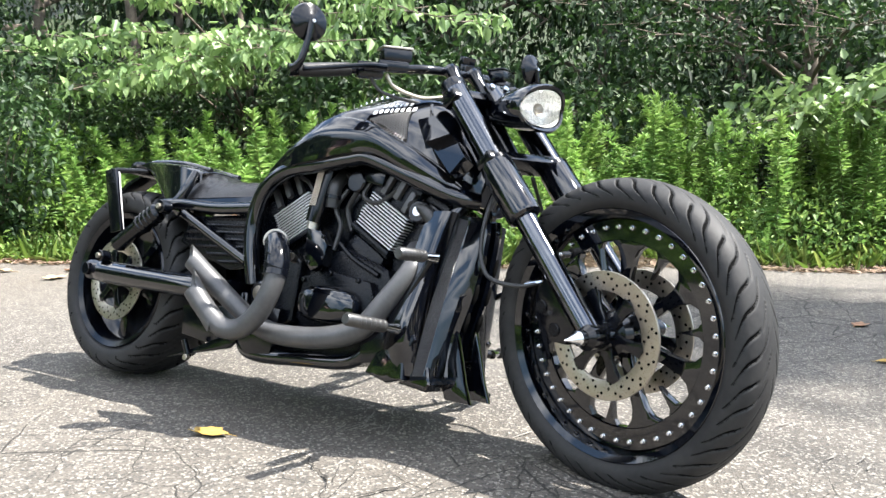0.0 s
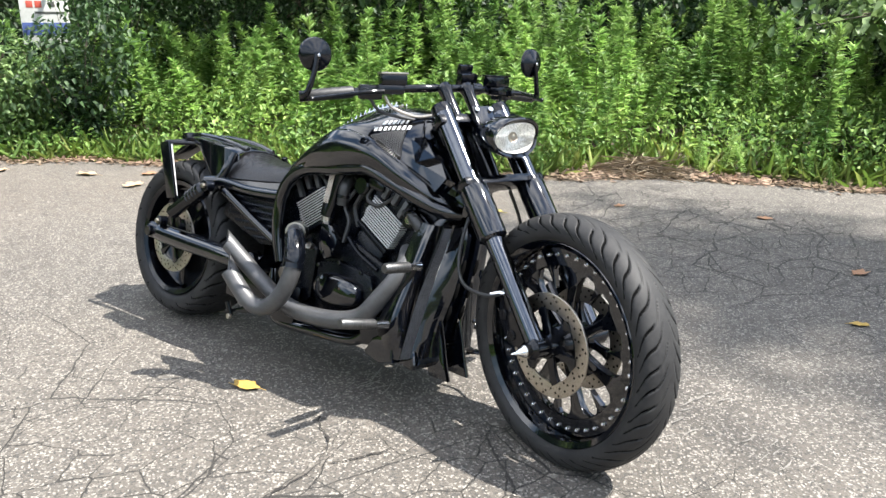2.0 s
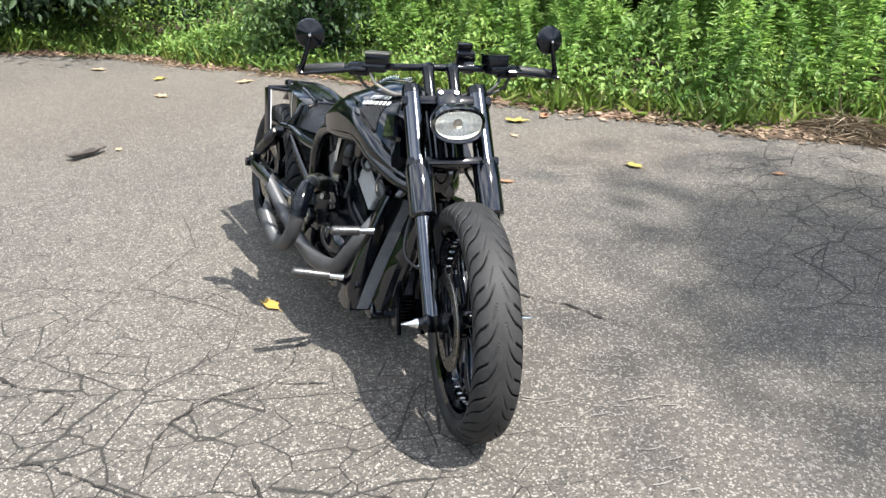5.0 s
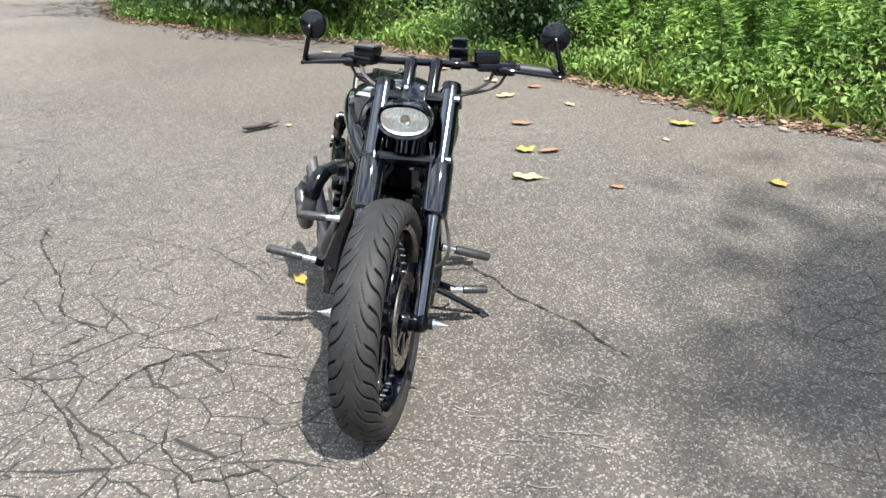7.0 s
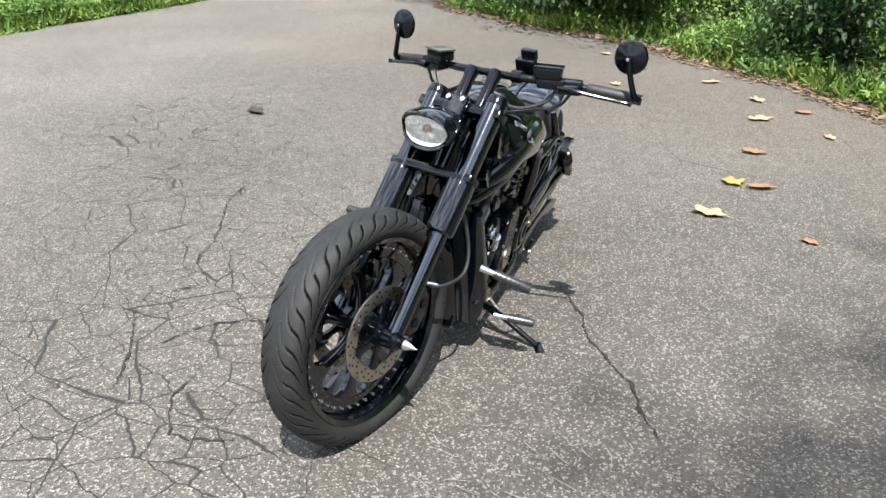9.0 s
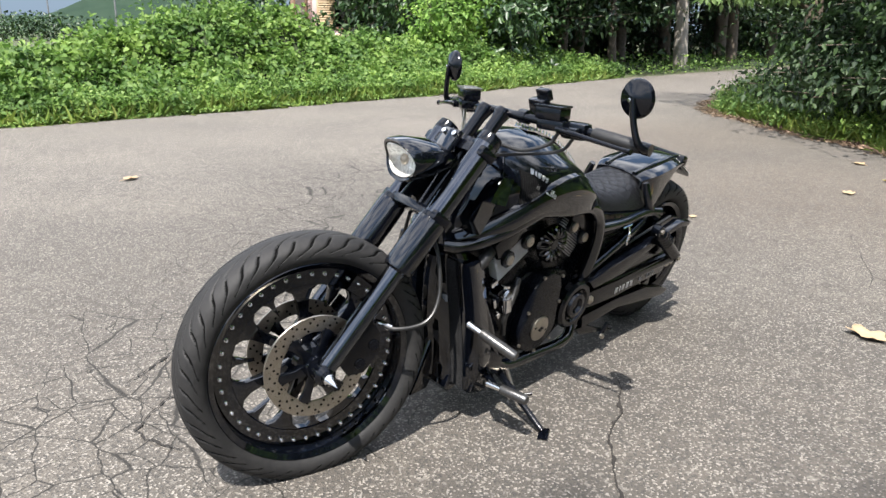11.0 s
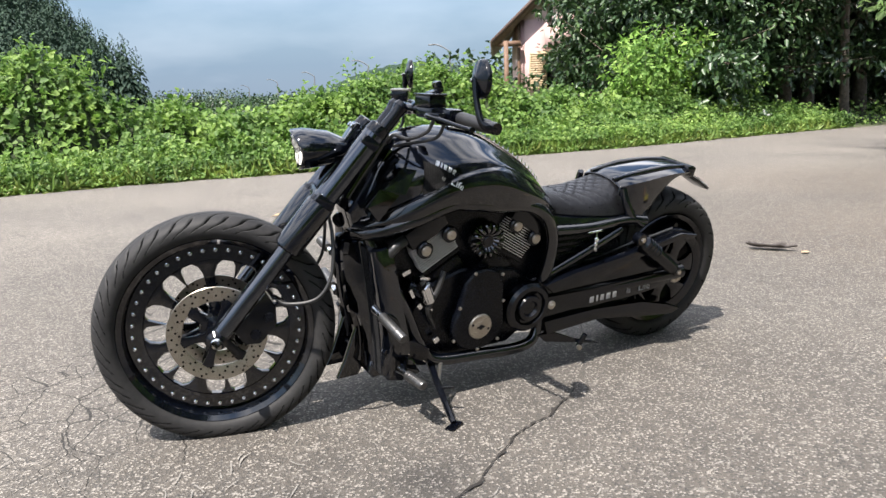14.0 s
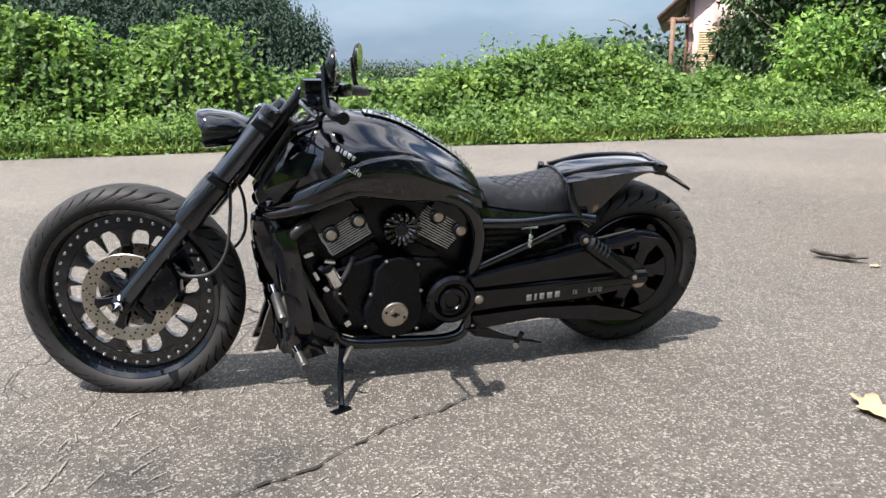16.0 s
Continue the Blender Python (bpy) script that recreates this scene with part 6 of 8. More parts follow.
part("swingarm_plate", prism([(0.72, 0.405), (0.56, 0.428), (0.35, 0.452), (0.20, 0.462), (0.06, 0.425), (0.0, 0.372), (0.0, 0.318), (0.08, 0.292), (0.30, 0.262), (0.50, 0.235), (0.70, 0.200)], 0.140, 0.168, 0.01), SATIN, bike, "broad black swingarm plate")
part("swingarm_crossmember", rod((0.60, -0.16, 0.33), (0.60, 0.16, 0.33), 0.032), SATIN, bike)
for s in (1, -1):
    t, b = (Vector((0.296, 0.205, 0.533)), Vector((0.082, 0.212, 0.376))) if s > 0 else (Vector((0.308, -0.205, 0.572)), Vector((0.042, -0.214, 0.396)))
    d = (b - t).normalized()
    sh = part("shock_absorber", tube([t + d * 0.02, t + d * 0.03, t + d * 0.12, t + d * 0.125, t + d * 0.24, t + d * 0.25], [0.020, 0.030, 0.030, 0.026, 0.026, 0.018], 22), SATIN, bike, "black covered shock absorber")
    for p_, r_ in ((t, 0.022), (b, 0.019)):
        eye = part("shock_eye", shift(disc((0, 0, 0), r_, -0.018, 0.018, 20, 0.003), Matrix.Translation(p_)), SATIN, sh)
        nut = disc((0, 0, 0), 0.010, 0.016, 0.026, 6)
        part("shock_bolt", shift(nut if s > 0 else flip_y(nut), Matrix.Translation(p_)), STEEL, sh)
    for q in (0.045, 0.065, 0.085, 0.105):
        part("shock_ring", tube([t + d * q, t + d * (q + 0.003), t + d * (q + 0.006)], [0.030, 0.0325, 0.030], 22), SATIN, sh)
guard = part("belt_guard", prism([(0.70, 0.400), (0.56, 0.432), (0.35, 0.462), (0.19, 0.492), (0.06, 0.520), (-0.03, 0.505), (-0.02, 0.487), (0.06, 0.495), (0.19, 0.465), (0.34, 0.425), (0.46, 0.380), (0.66, 0.365)], 0.150, 0.192, 0.006), SATIN, bike, "black upper belt guard")
band_l = part("swingarm_cover", prism([(0.69, 0.350), (0.49, 0.350), (0.10, 0.364), (0.085, 0.34), (0.10, 0.302), (0.46, 0.277), (0.67, 0.284)], 0.172, 0.186, 0.005), SATIN, bike, "black swingarm cover with grey blackletter writing")
part("belt_guard", prism([(0.68, 0.252), (0.44, 0.262), (0.20, 0.250), (0.06, 0.215), (-0.02, 0.185), (0.02, 0.168), (0.12, 0.176), (0.42, 0.216), (0.66, 0.196)], 0.150, 0.186, 0.006), SATIN, bike, "black lower belt guard")
part("drive_belt", tube([(0.72, 0.132, 0.400), (0.05, 0.132, 0.519)], 0.006, 6), HOSE, bike)
part("drive_belt", tube([(0.72, 0.132, 0.245), (0.05, 0.132, 0.157)], 0.006, 6), HOSE, bike)

# frame
for s in (1, -1):
    def rail(pts):
        return [(x, y * s, z) for x, y, z in pts]
    part("frame_rail", tube(rail([(1.385, 0.055, 0.640), (1.335, 0.100, 0.645), (1.22, 0.150, 0.690), (1.10, 0.167, 0.734), (1.04, 0.170, 0.732), (0.93, 0.172, 0.716), (0.80, 0.166, 0.700), (0.715, 0.160, 0.652), (0.672, 0.154, 0.575), (0.668, 0.150, 0.480), (0.690, 0.142, 0.360)]), 0.024, 16, 60), PAINT, bike, "gloss black frame rail")
    part("frame_rail", tube(rail([(1.355, 0.060, 0.650), (1.300, 0.130, 0.515), (1.235, 0.158, 0.375), (1.180, 0.168, 0.250), (1.120, 0.172, 0.190), (0.95, 0.172, 0.172), (0.76, 0.168, 0.162), (0.690, 0.155, 0.200), (0.672, 0.145, 0.330)]), 0.0205, 16, 60), PAINT, bike)
    part("frame_rail", tube(rail([(0.690, 0.150, 0.590), (0.50, 0.152, 0.582), (0.33, 0.150, 0.592), (0.24, 0.165, 0.585)]), 0.019, 14, 24), PAINT, bike)
    part("frame_rail", tube(rail([(0.350, 0.155, 0.560), (0.50, 0.156, 0.495), (0.660, 0.150, 0.425)]), 0.0165, 14, 16), PAINT, bike)
    # ribbed side panel
    panel = part("side_panel", prism([(0.36, 0.555), (0.655, 0.572), (0.665, 0.480), (0.63, 0.405), (0.56, 0.395), (0.32, 0.470)], 0.112 * s, 0.134 * s, 0.006), ENGINE, bike, "dark ribbed side panel")
    for k in range(7):
        z = 0.418 + k * 0.022
        x0 = 0.335 if z > 0.48 else 0.335 + (0.48 - z) * 2.6
        part("panel_rib", tube([(x0 + 0.02, 0.134 * s, z), (0.645, 0.134 * s, z + 0.006)], 0.006, 8), ENGINE, panel)
part("steering_head", tube([(1.262, 0, 0.925), (1.385, 0, 0.735)], 0.036, 20), PAINT, bike)
part("gusset", prism([(1.27, 0.90), (1.40, 0.70), (1.38, 0.63), (1.20, 0.66), (1.15, 0.80)], -0.06, 0.06, 0.01), PAINT, bike)

STUDGREY = mat("grey_cast_metal", (0.07, 0.07, 0.072), (0.11, 0.11, 0.11), 0.45, metal=0.5, scale=60)
# engine
part("battery_box", prism([(0.655, 0.36), (0.65, 0.60), (0.74, 0.66), (0.86, 0.64), (0.84, 0.46), (0.80, 0.40), (0.76, 0.34)], -0.10, 0.10, 0.01), ENGINE, bike, "black battery box behind the engine")
part("radiator_duct", prism([(1.15, 0.20), (1.26, 0.24), (1.30, 0.40), (1.345, 0.60), (1.25, 0.66), (1.12, 0.56), (1.16, 0.40)], -0.085, 0.085, 0.01), ENGINE, bike, "black duct behind the radiator")
CR = Vector((0.965, 0, 0.30))
part("crankcase", prism([(0.70, 0.24), (0.72, 0.40), (0.80, 0.46), (1.02, 0.49), (1.17, 0.44), (1.215, 0.34), (1.19, 0.22), (1.05, 0.165), (0.80, 0.17)], -0.135, 0.135, 0.02, 3), ENGINE, bike, "black engine crankcase")
for s, ang in ((1, 30), (-1, -31)):
    # s: 1 front cylinder, -1 rear cylinder
    M = Matrix.Translation(CR) @ Matrix.Rotation(radians(ang), 4, "Y")
    cyl = part("cylinder", both(shift(block((0, 0, 0.20), (0.135, 0.20, 0.16), 0.02), M), shift(block((0, 0, 0.315), (0.118, 0.19, 0.10), 0.010), M)), ENGINE, bike, "black engine cylinder with bright fin edges")
    part("fin_core", shift(block((0, 0, 0.3135), (0.143, 0.229, 0.106), 0.004), M), ENGINE, cyl)
    for k in range(12):
        z = 0.266 + k * 0.0086
        w = 0.156 - 0.0012 * abs(k - 5)
        part("cooling_fin", shift(block((0.002 * math.sin(k), 0, z), (w, 0.240, 0.0026), 0.0008), M), FIN, cyl)
    part("cylinder_head", both(shift(block((0, 0, 0.395), (0.150, 0.20, 0.062), 0.014), M), shift(block((0.0, 0, 0.436), (0.115, 0.17, 0.03), 0.012), M)), ENGINE, bike, "black cylinder head")
    for yy in (-0.07, -0.03, 0.03, 0.07):
        part("head_boss", shift(block((-0.02 * s, yy, 0.452), (0.026, 0.018, 0.05), 0.004), M), ENGINE, cyl)
    cover = part("head_cover", shift(block((0.0, 0.128, 0.398), (0.150, 0.026, 0.070), 0.018), M), SATIN, bike, "black head cover with two bright round caps")
part("airbox", prism([(0.74, 0.62), (0.80, 0.69), (1.06, 0.725), (1.24, 0.665), (1.20, 0.56), (1.06, 0.60), (0.965, 0.46), (0.86, 0.58), (0.76, 0.56)], -0.105, 0.105, 0.012), ENGINE, bike, "black air box under the tank cover")
part("electrics_box", prism([(0.36, 0.56), (0.66, 0.58), (0.66, 0.40), (0.40, 0.42)], -0.108, 0.108, 0.012), ENGINE, bike)
part("thermostat", block((1.24, 0, 0.60), (0.10, 0.16, 0.12), 0.02), ENGINE, bike)
part("coolant_hose", tube([(1.20, 0.10, 0.62), (1.27, 0.13, 0.60), (1.31, 0.12, 0.55)], 0.018, 14, 16), HOSE, bike)
part("coolant_hose", tube([(1.20, -0.10, 0.62), (1.27, -0.13, 0.60), (1.31, -0.12, 0.55)], 0.018, 14, 16), HOSE, bike)
for s, ang in ((1, 30), (-1, -31)):
    M = Matrix.Translation(CR) @ Matrix.Rotation(radians(ang), 4, "Y")
    for q, (xx, hh) in enumerate(((-0.045, 0.405), (0.0, 0.415), (0.045, 0.400))):
        part("head_stud", shift(block((xx, -0.112, hh), (0.018, 0.018, 0.062), 0.004), M), STUDGREY, bike)
    part("barrel_band", shift(block((0, -0.004, 0.252), (0.158, 0.245, 0.016), 0.005), M), ENGINE, bike)
    part("barrel", shift(block((0, 0, 0.19), (0.146, 0.232, 0.10), 0.03), M), ENGINE, bike)
for a in ([(0.98, -0.115, 0.70), (1.03, -0.125, 0.66), (1.00, -0.12, 0.60), (1.02, -0.115, 0.54)], [(1.08, -0.112, 0.70), (1.05, -0.12, 0.64), (1.10, -0.118, 0.62), (1.16, -0.115, 0.655)], [(0.99, -0.118, 0.655), (0.965, -0.13, 0.60), (0.99, -0.13, 0.55), (0.985, -0.14, 0.48)], [(0.80, -0.115, 0.69), (0.84, -0.122, 0.675), (0.87, -0.118, 0.64)]):
    part("wiring", tube(a, 0.007, 8, 22), HOSE, bike)
part("throttle_body", shift(disc((0, 0, 0), 0.030, -0.02, 0.012, 24, 0.004), pose(1.03, -0.118, 0.675)), SATIN, bike)
part("coil_pack", block((1.09, -0.118, 0.690), (0.07, 0.03, 0.04), 0.006, (0, 12, 0)), SATIN, bike)
part("hose_elbow", tube([(0.955, -0.10, 0.70), (0.958, -0.135, 0.66), (0.955, -0.135, 0.60)], 0.020, 14, 16), HOSE, bike)
part("hose_ring", tube([(0.957, -0.136, 0.635), (0.956, -0.136, 0.625)], 0.023, 16), SATIN, bike)
part("case_rib", tube([(1.00, -0.132, 0.50), (1.06, -0.140, 0.46), (1.15, -0.138, 0.42)], 0.008, 8, 12), ENGINE, bike)
part("gear_cover", prism([(0.74, 0.28), (0.75, 0.42), (0.84, 0.47), (0.89, 0.44), (0.88, 0.27), (0.80, 0.23)], -0.165, -0.13, 0.012, 3), ENGINE, bike)
part("sensor", tube([(0.86, -0.15, 0.44), (0.87, -0.185, 0.45)], 0.012, 12), STEEL, bike)
# left: bright caps
for x, y, z in ((1.171, 0.146, 0.580), (1.082, 0.146, 0.624), (0.811, 0.135, 0.618), (0.728, 0.135, 0.563)):
    part("cover_cap", both(disc((x, y, z), 0.017, 0, 0.010, 24, 0.002), disc((x, y, z), 0.010, 0.010, 0.012, 20, 0.0005)), STEEL, bike, "bright round metal cap")
    part("cap_surround", disc((x, y - 0.014, z), 0.028, 0, 0.018, 24, 0.004), SATIN, bike)
# left: polished brackets and clips in the gap ahead of the engine
for x, z, w, h, tilt in ((1.246, 0.522, 0.030, 0.016, 20), (1.178, 0.492, 0.036, 0.010, -12), (1.222, 0.445, 0.012, 0.034, 25), (1.190, 0.395, 0.016, 0.022, 40), (1.150, 0.375, 0.018, 0.010, 0), (1.118, 0.258, 0.022, 0.020, 30)):
    part("polished_clip", shift(block((0, 0, 0), (w, 0.014, h), 0.003), pose(x, 0.160, z, 0, tilt, 0)), CHROME, bike, "small polished bracket")
# left: round horn cover with a ring of claws
horn = part("horn_cover", lathe([(0, 0.0), (0.060, 0.0), (0.064, 0.004), (0.060, 0.014), (0.045, 0.020), (0.030, 0.026), (0.018, 0.026), (0, 0.024)], 40), PAINT, bike, "round black ornament with a ring of claws", pose(0.936, 0.124, 0.584))
CLAW = mat("dark_chrome", (0.10, 0.10, 0.105), (0.14, 0.14, 0.14), 0.14, metal=1.0, scale=40)
claw = finish(tube([(0.024, 0.024, 0), (0.040, 0.034, 0.003), (0.056, 0.032, 0.0), (0.067, 0.016, -0.003)], [0.004, 0.0068, 0.006, 0.002], 8, 10))
for k in range(14):
    part("claw", claw, CLAW, horn, m=Matrix.Rotation(radians(k * 360 / 14), 4, "Y"))
part("horn_badge", disc((0, 0.024, 0), 0.019, 0, 0.006, 24), SATIN, horn)
# left: clutch cover with a round plate
cl_poly = []
for a in np.linspace(-190, 40, 22):
    cl_poly.append((0.962 + 0.104 * math.cos(radians(a)), 0.292 + 0.098 * math.sin(radians(a))))
cl_poly += [(1.035, 0.40), (1.030, 0.455), (0.995, 0.492), (0.945, 0.498), (0.895, 0.480), (0.872, 0.43), (0.866, 0.36)]
clutch = part("clutch_cover", prism(cl_poly, 0.13, 0.182, 0.014, 3), ENGINE, bike, "black clutch cover with a bright round plate")
part("derby_plate", both(disc((0.959, 0.180, 0.288), 0.046, 0, 0.009, 40, 0.003), disc((0.959, 0.189, 0.288), 0.022, 0, 0.0015, 30, 0.0005)), STEEL, clutch, "bright metal plate with a plain emblem")
part("plate_emblem", both(block((0.959, 0.1912, 0.288), (0.030, 0.0012, 0.007), 0.0003), block((0.959, 0.1912, 0.288), (0.012, 0.0012, 0.018), 0.0003)), SATIN, clutch)
for a in (20, 200):
    part("plate_screw", disc((0.959 + 0.034 * math.cos(radians(a)), 0.189, 0.288 + 0.034 * math.sin(radians(a))), 0.0045, 0, 0.002, 12), SATIN, clutch)
for x, z in ((1.045, 0.37), (0.995, 0.488), (0.885, 0.47), (0.872, 0.37), (1.06, 0.25), (0.88, 0.225), (0.96, 0.20)):
    part("cover_bolt", disc((x, 0.178, z), 0.006, 0, 0.009, 8), STEEL, clutch)
# left: pulley cover
pc = part("pulley_cover", lathe([(0, 0), (0.088, 0), (0.094, 0.008), (0.092, 0.03), (0.082, 0.040), (0.066, 0.040), (0.060, 0.030), (0.052, 0.030), (0.046, 0.044), (0.030, 0.046), (0.024, 0.036), (0, 0.036)], 48), SATIN, bike, "round black pulley cover with rings", pose(0.757, 0.150, 0.322))
for a in (30, 150, 270):
    part("cover_slot", finish(prism([(0.050, -0.030), (0.064, -0.030), (0.064, 0.030), (0.050, 0.030)], 0.026, 0.0335, 0.002)), RECESS, pc, m=Matrix.Rotation(radians(a), 4, "Y"))
part("pivot_bolt", both(disc((0.66, 0.178, 0.318), 0.016, 0, 0.016, 24, 0.003), disc((0.66, 0.194, 0.318), 0.008, 0, 0.004, 6)), STEEL, bike)
part("oil_line", tube([(1.12, 0.15, 0.30), (1.16, 0.17, 0.38), (1.12, 0.16, 0.45), (1.10, 0.15, 0.50)], 0.009, 10, 20), HOSE, bike)
part("starter_motor", tube([(1.20, 0.10, 0.44), (1.13, 0.15, 0.40)], 0.026, 18), SATIN, bike)
part("oil_filter", tube([(1.155, 0.16, 0.41), (1.185, 0.17, 0.47)], 0.022, 16), CHROME, bike, "small bright canister")
# right: oval cam cover, intake tube, side covers
ov = []
for k, sc_ in ((0.0, 1.0), (0.020, 1.0), (0.034, 0.93), (0.044, 0.76), (0.048, 0.45), (0.049, 0.15)):
    ov.append([(1.018 + 0.106 * sc_ * math.copysign(abs(math.cos(a)) ** 0.8, math.cos(a)), -0.155 - k, 0.328 + 0.052 * sc_ * math.copysign(abs(math.sin(a)) ** 0.8, math.sin(a))) for a in np.linspace(0, 2 * math.pi, 40, endpoint=False)])
part("oval_cover", loft(ov), PAINT, bike, "gloss black oval engine cover")
part("cover_plate", prism([(0.89, 0.28), (0.90, 0.40), (1.00, 0.42), (1.14, 0.40), (1.17, 0.33), (1.13, 0.25), (0.95, 0.24)], -0.158, -0.13, 0.008), ENGINE, bike)
for x, z in ((0.905, 0.39), (1.0, 0.415), (1.10, 0.402), (1.155, 0.36)):
    part("cover_bolt", flip_y(disc((x, 0.155, z), 0.007, 0, 0.010, 8)), SATIN, bike)
intake = part("intake_tube", tube([(0.930, -0.128, 0.725), (0.926, -0.132, 0.71), (0.908, -0.140, 0.60), (0.900, -0.142, 0.555)], [0.022, 0.027, 0.027, 0.026], 20, 16), SATIN, bike, "black intake tube with a perforated strip")
part("perforated_strip", lattice([(0.938, -0.168, 0.70), (0.918, -0.170, 0.70), (0.900, -0.172, 0.60), (0.920, -0.168, 0.60)], 5, 26, 0.0010), STEEL, intake)
part("intake_clamp", tube([(0.900, -0.142, 0.560), (0.897, -0.143, 0.535)], 0.018, 16), STEEL, bike)
part("side_cover", prism([(0.905, 0.535), (0.955, 0.530), (0.985, 0.49), (0.978, 0.435), (0.935, 0.415), (0.900, 0.45)], -0.172, -0.135, 0.009), PAINT, bike, "small gloss black engine cover")
for x, z in ((0.968, 0.512), (0.972, 0.452), (0.925, 0.438)):
    part("cover_bolt", flip_y(disc((x, 0.168, z), 0.006, 0, 0.008, 8)), SATIN, bike)
part("round_cap", both(flip_y(disc((1.250, 0.108, 0.598), 0.032, 0, 0.03, 28, 0.006)), shift(block((0, 0, 0), (0.07, 0.03, 0.06), 0.01), pose(1.275, -0.10, 0.588, 0, 30, 0))), SATIN, bike)
part("round_badge", flip_y(disc((1.250, 0.137, 0.598), 0.014, 0, 0.004, 24)), CHROME, bike, "small bright round emblem")
for x, y, z, r in ((0.777, 0.172, 0.337, 0.034), (0.60, 0.185, 0.345, 0.030)):
    rb = part("round_cover", flip_y(disc((x, y, z), r, 0, 0.03, 28, 0.006)), SATIN, bike)
    part("round_badge", flip_y(disc((x, y + 0.029, z), r * 0.62, 0, 0.003, 28)), STEEL, rb, "grey round emblem plate")

# exhaust
part("exhaust_pipe", tube([(1.235, -0.10, 0.500), (1.275, -0.165, 0.445), (1.225, -0.195, 0.350), (1.165, -0.205, 0.278), (1.06, -0.212, 0.243), (0.93, -0.218, 0.232), (0.83, -0.228, 0.245), (0.75, -0.255, 0.297), (0.67, -0.285, 0.360), (0.602, -0.309, 0.414)], [0.027, 0.028, 0.029, 0.0295, 0.0295, 0.029, 0.028, 0.027, 0.0275, 0.028], 22, 80, cut=(0.5, 0.85, 0.0)), EXHAUST, bike, "grey ceramic-coated exhaust with a slash-cut tip")
part("exhaust_pipe", tube([(0.78, -0.14, 0.480), (0.815, -0.195, 0.490), (0.870, -0.250, 0.482), (0.920, -0.285, 0.435), (0.925, -0.294, 0.370), (0.892, -0.298, 0.290), (0.835, -0.300, 0.240), (0.782, -0.310, 0.232), (0.742, -0.320, 0.254), (0.702, -0.332, 0.292), (0.667, -0.341, 0.330)], [0.025, 0.026, 0.027, 0.0275, 0.028, 0.028, 0.028, 0.028, 0.028, 0.0285, 0.029], 22, 80, cut=(0.5, 0.85, 0.0)), EXHAUST, bike, "grey ceramic-coated exhaust with a slash-cut tip")
shield = part("heat_shield", tube([(0.872, -0.252, 0.481), (0.902, -0.272, 0.458), (0.921, -0.286, 0.428), (0.926, -0.293, 0.388)], [0.0315, 0.0325, 0.033, 0.0335], 22, 14), SATIN, bike, "slotted black heat shield")
for q in (0.25, 0.55, 0.8):
    p = spline([(0.872, -0.252, 0.481), (0.902, -0.272, 0.458), (0.921, -0.286, 0.428), (0.926, -0.293, 0.388)], 40)[int(q * 39)]
    part("shield_band", tube([p + (0.002, 0, 0.006), p, p + (-0.001, 0, -0.006)], 0.0345, 22), ENGINE, shield)
part("pipe_clamp", tube([(0.800, -0.175, 0.487), (0.835, -0.218, 0.488)], 0.034, 18), STEEL, bike, "pipe clamp")
part("exhaust_hanger", prism([(0.70, 0.20), (0.80, 0.30), (0.86, 0.30), (0.84, 0.17), (0.74, 0.16)], -0.19, -0.175, 0.004), SATIN, bike)

# radiator and its shrouds
part("radiator_core", block((1.318, 0, 0.385), (0.04, 0.15, 0.36), 0.006), ENGINE, bike, "black radiator core")
part("radiator_grille", lattice([(1.341, -0.07, 0.22), (1.341, 0.07, 0.22), (1.341, 0.07, 0.56), (1.341, -0.07, 0.56)], 16, 38, 0.0012), SATIN, bike)
# rows: height, then the crest, the strip's outer and inner edge and the nose, each as x, y
SHROUD = [(0.600, 1.362, 0.146, 1.352, 0.085, 1.356, 0.052, 1.408, 0.030), (0.545, 1.352, 0.160, 1.345, 0.092, 1.348, 0.056, 1.412, 0.030), (0.400, 1.330, 0.190, 1.328, 0.130, 1.336, 0.088, 1.394, 0.032),
          (0.280, 1.312, 0.213, 1.322, 0.158, 1.328, 0.112, 1.364, 0.036), (0.180, 1.302, 0.196, 1.322, 0.180, 1.324, 0.136, 1.362, 0.046)]


def shroud_ring(row, s):
    z, cx, cy, ox, oy, ix, iy, nx, ny = row
    p = [(nx - 0.034, ny - 0.020), (nx - 0.006, ny - 0.017), (nx, ny - 0.004), (nx - 0.003, ny + 0.010), (nx - 0.016, ny + 0.020), ((nx + ix) / 2 + 0.003, (ny + iy) / 2 + 0.008), (ix + 0.005, iy - 0.004), (ix, iy),
         (ox, oy), (ox + 0.004, oy + 0.004), ((ox + cx) / 2 + 0.009, (oy + cy) / 2), (cx, cy), (cx - 0.010, cy + 0.004), (cx - 0.028, cy + 0.002), (cx - 0.075, cy - 0.014), (cx - 0.078, ny + 0.03)]
    return [(x, y * s, z) for x, y in p]


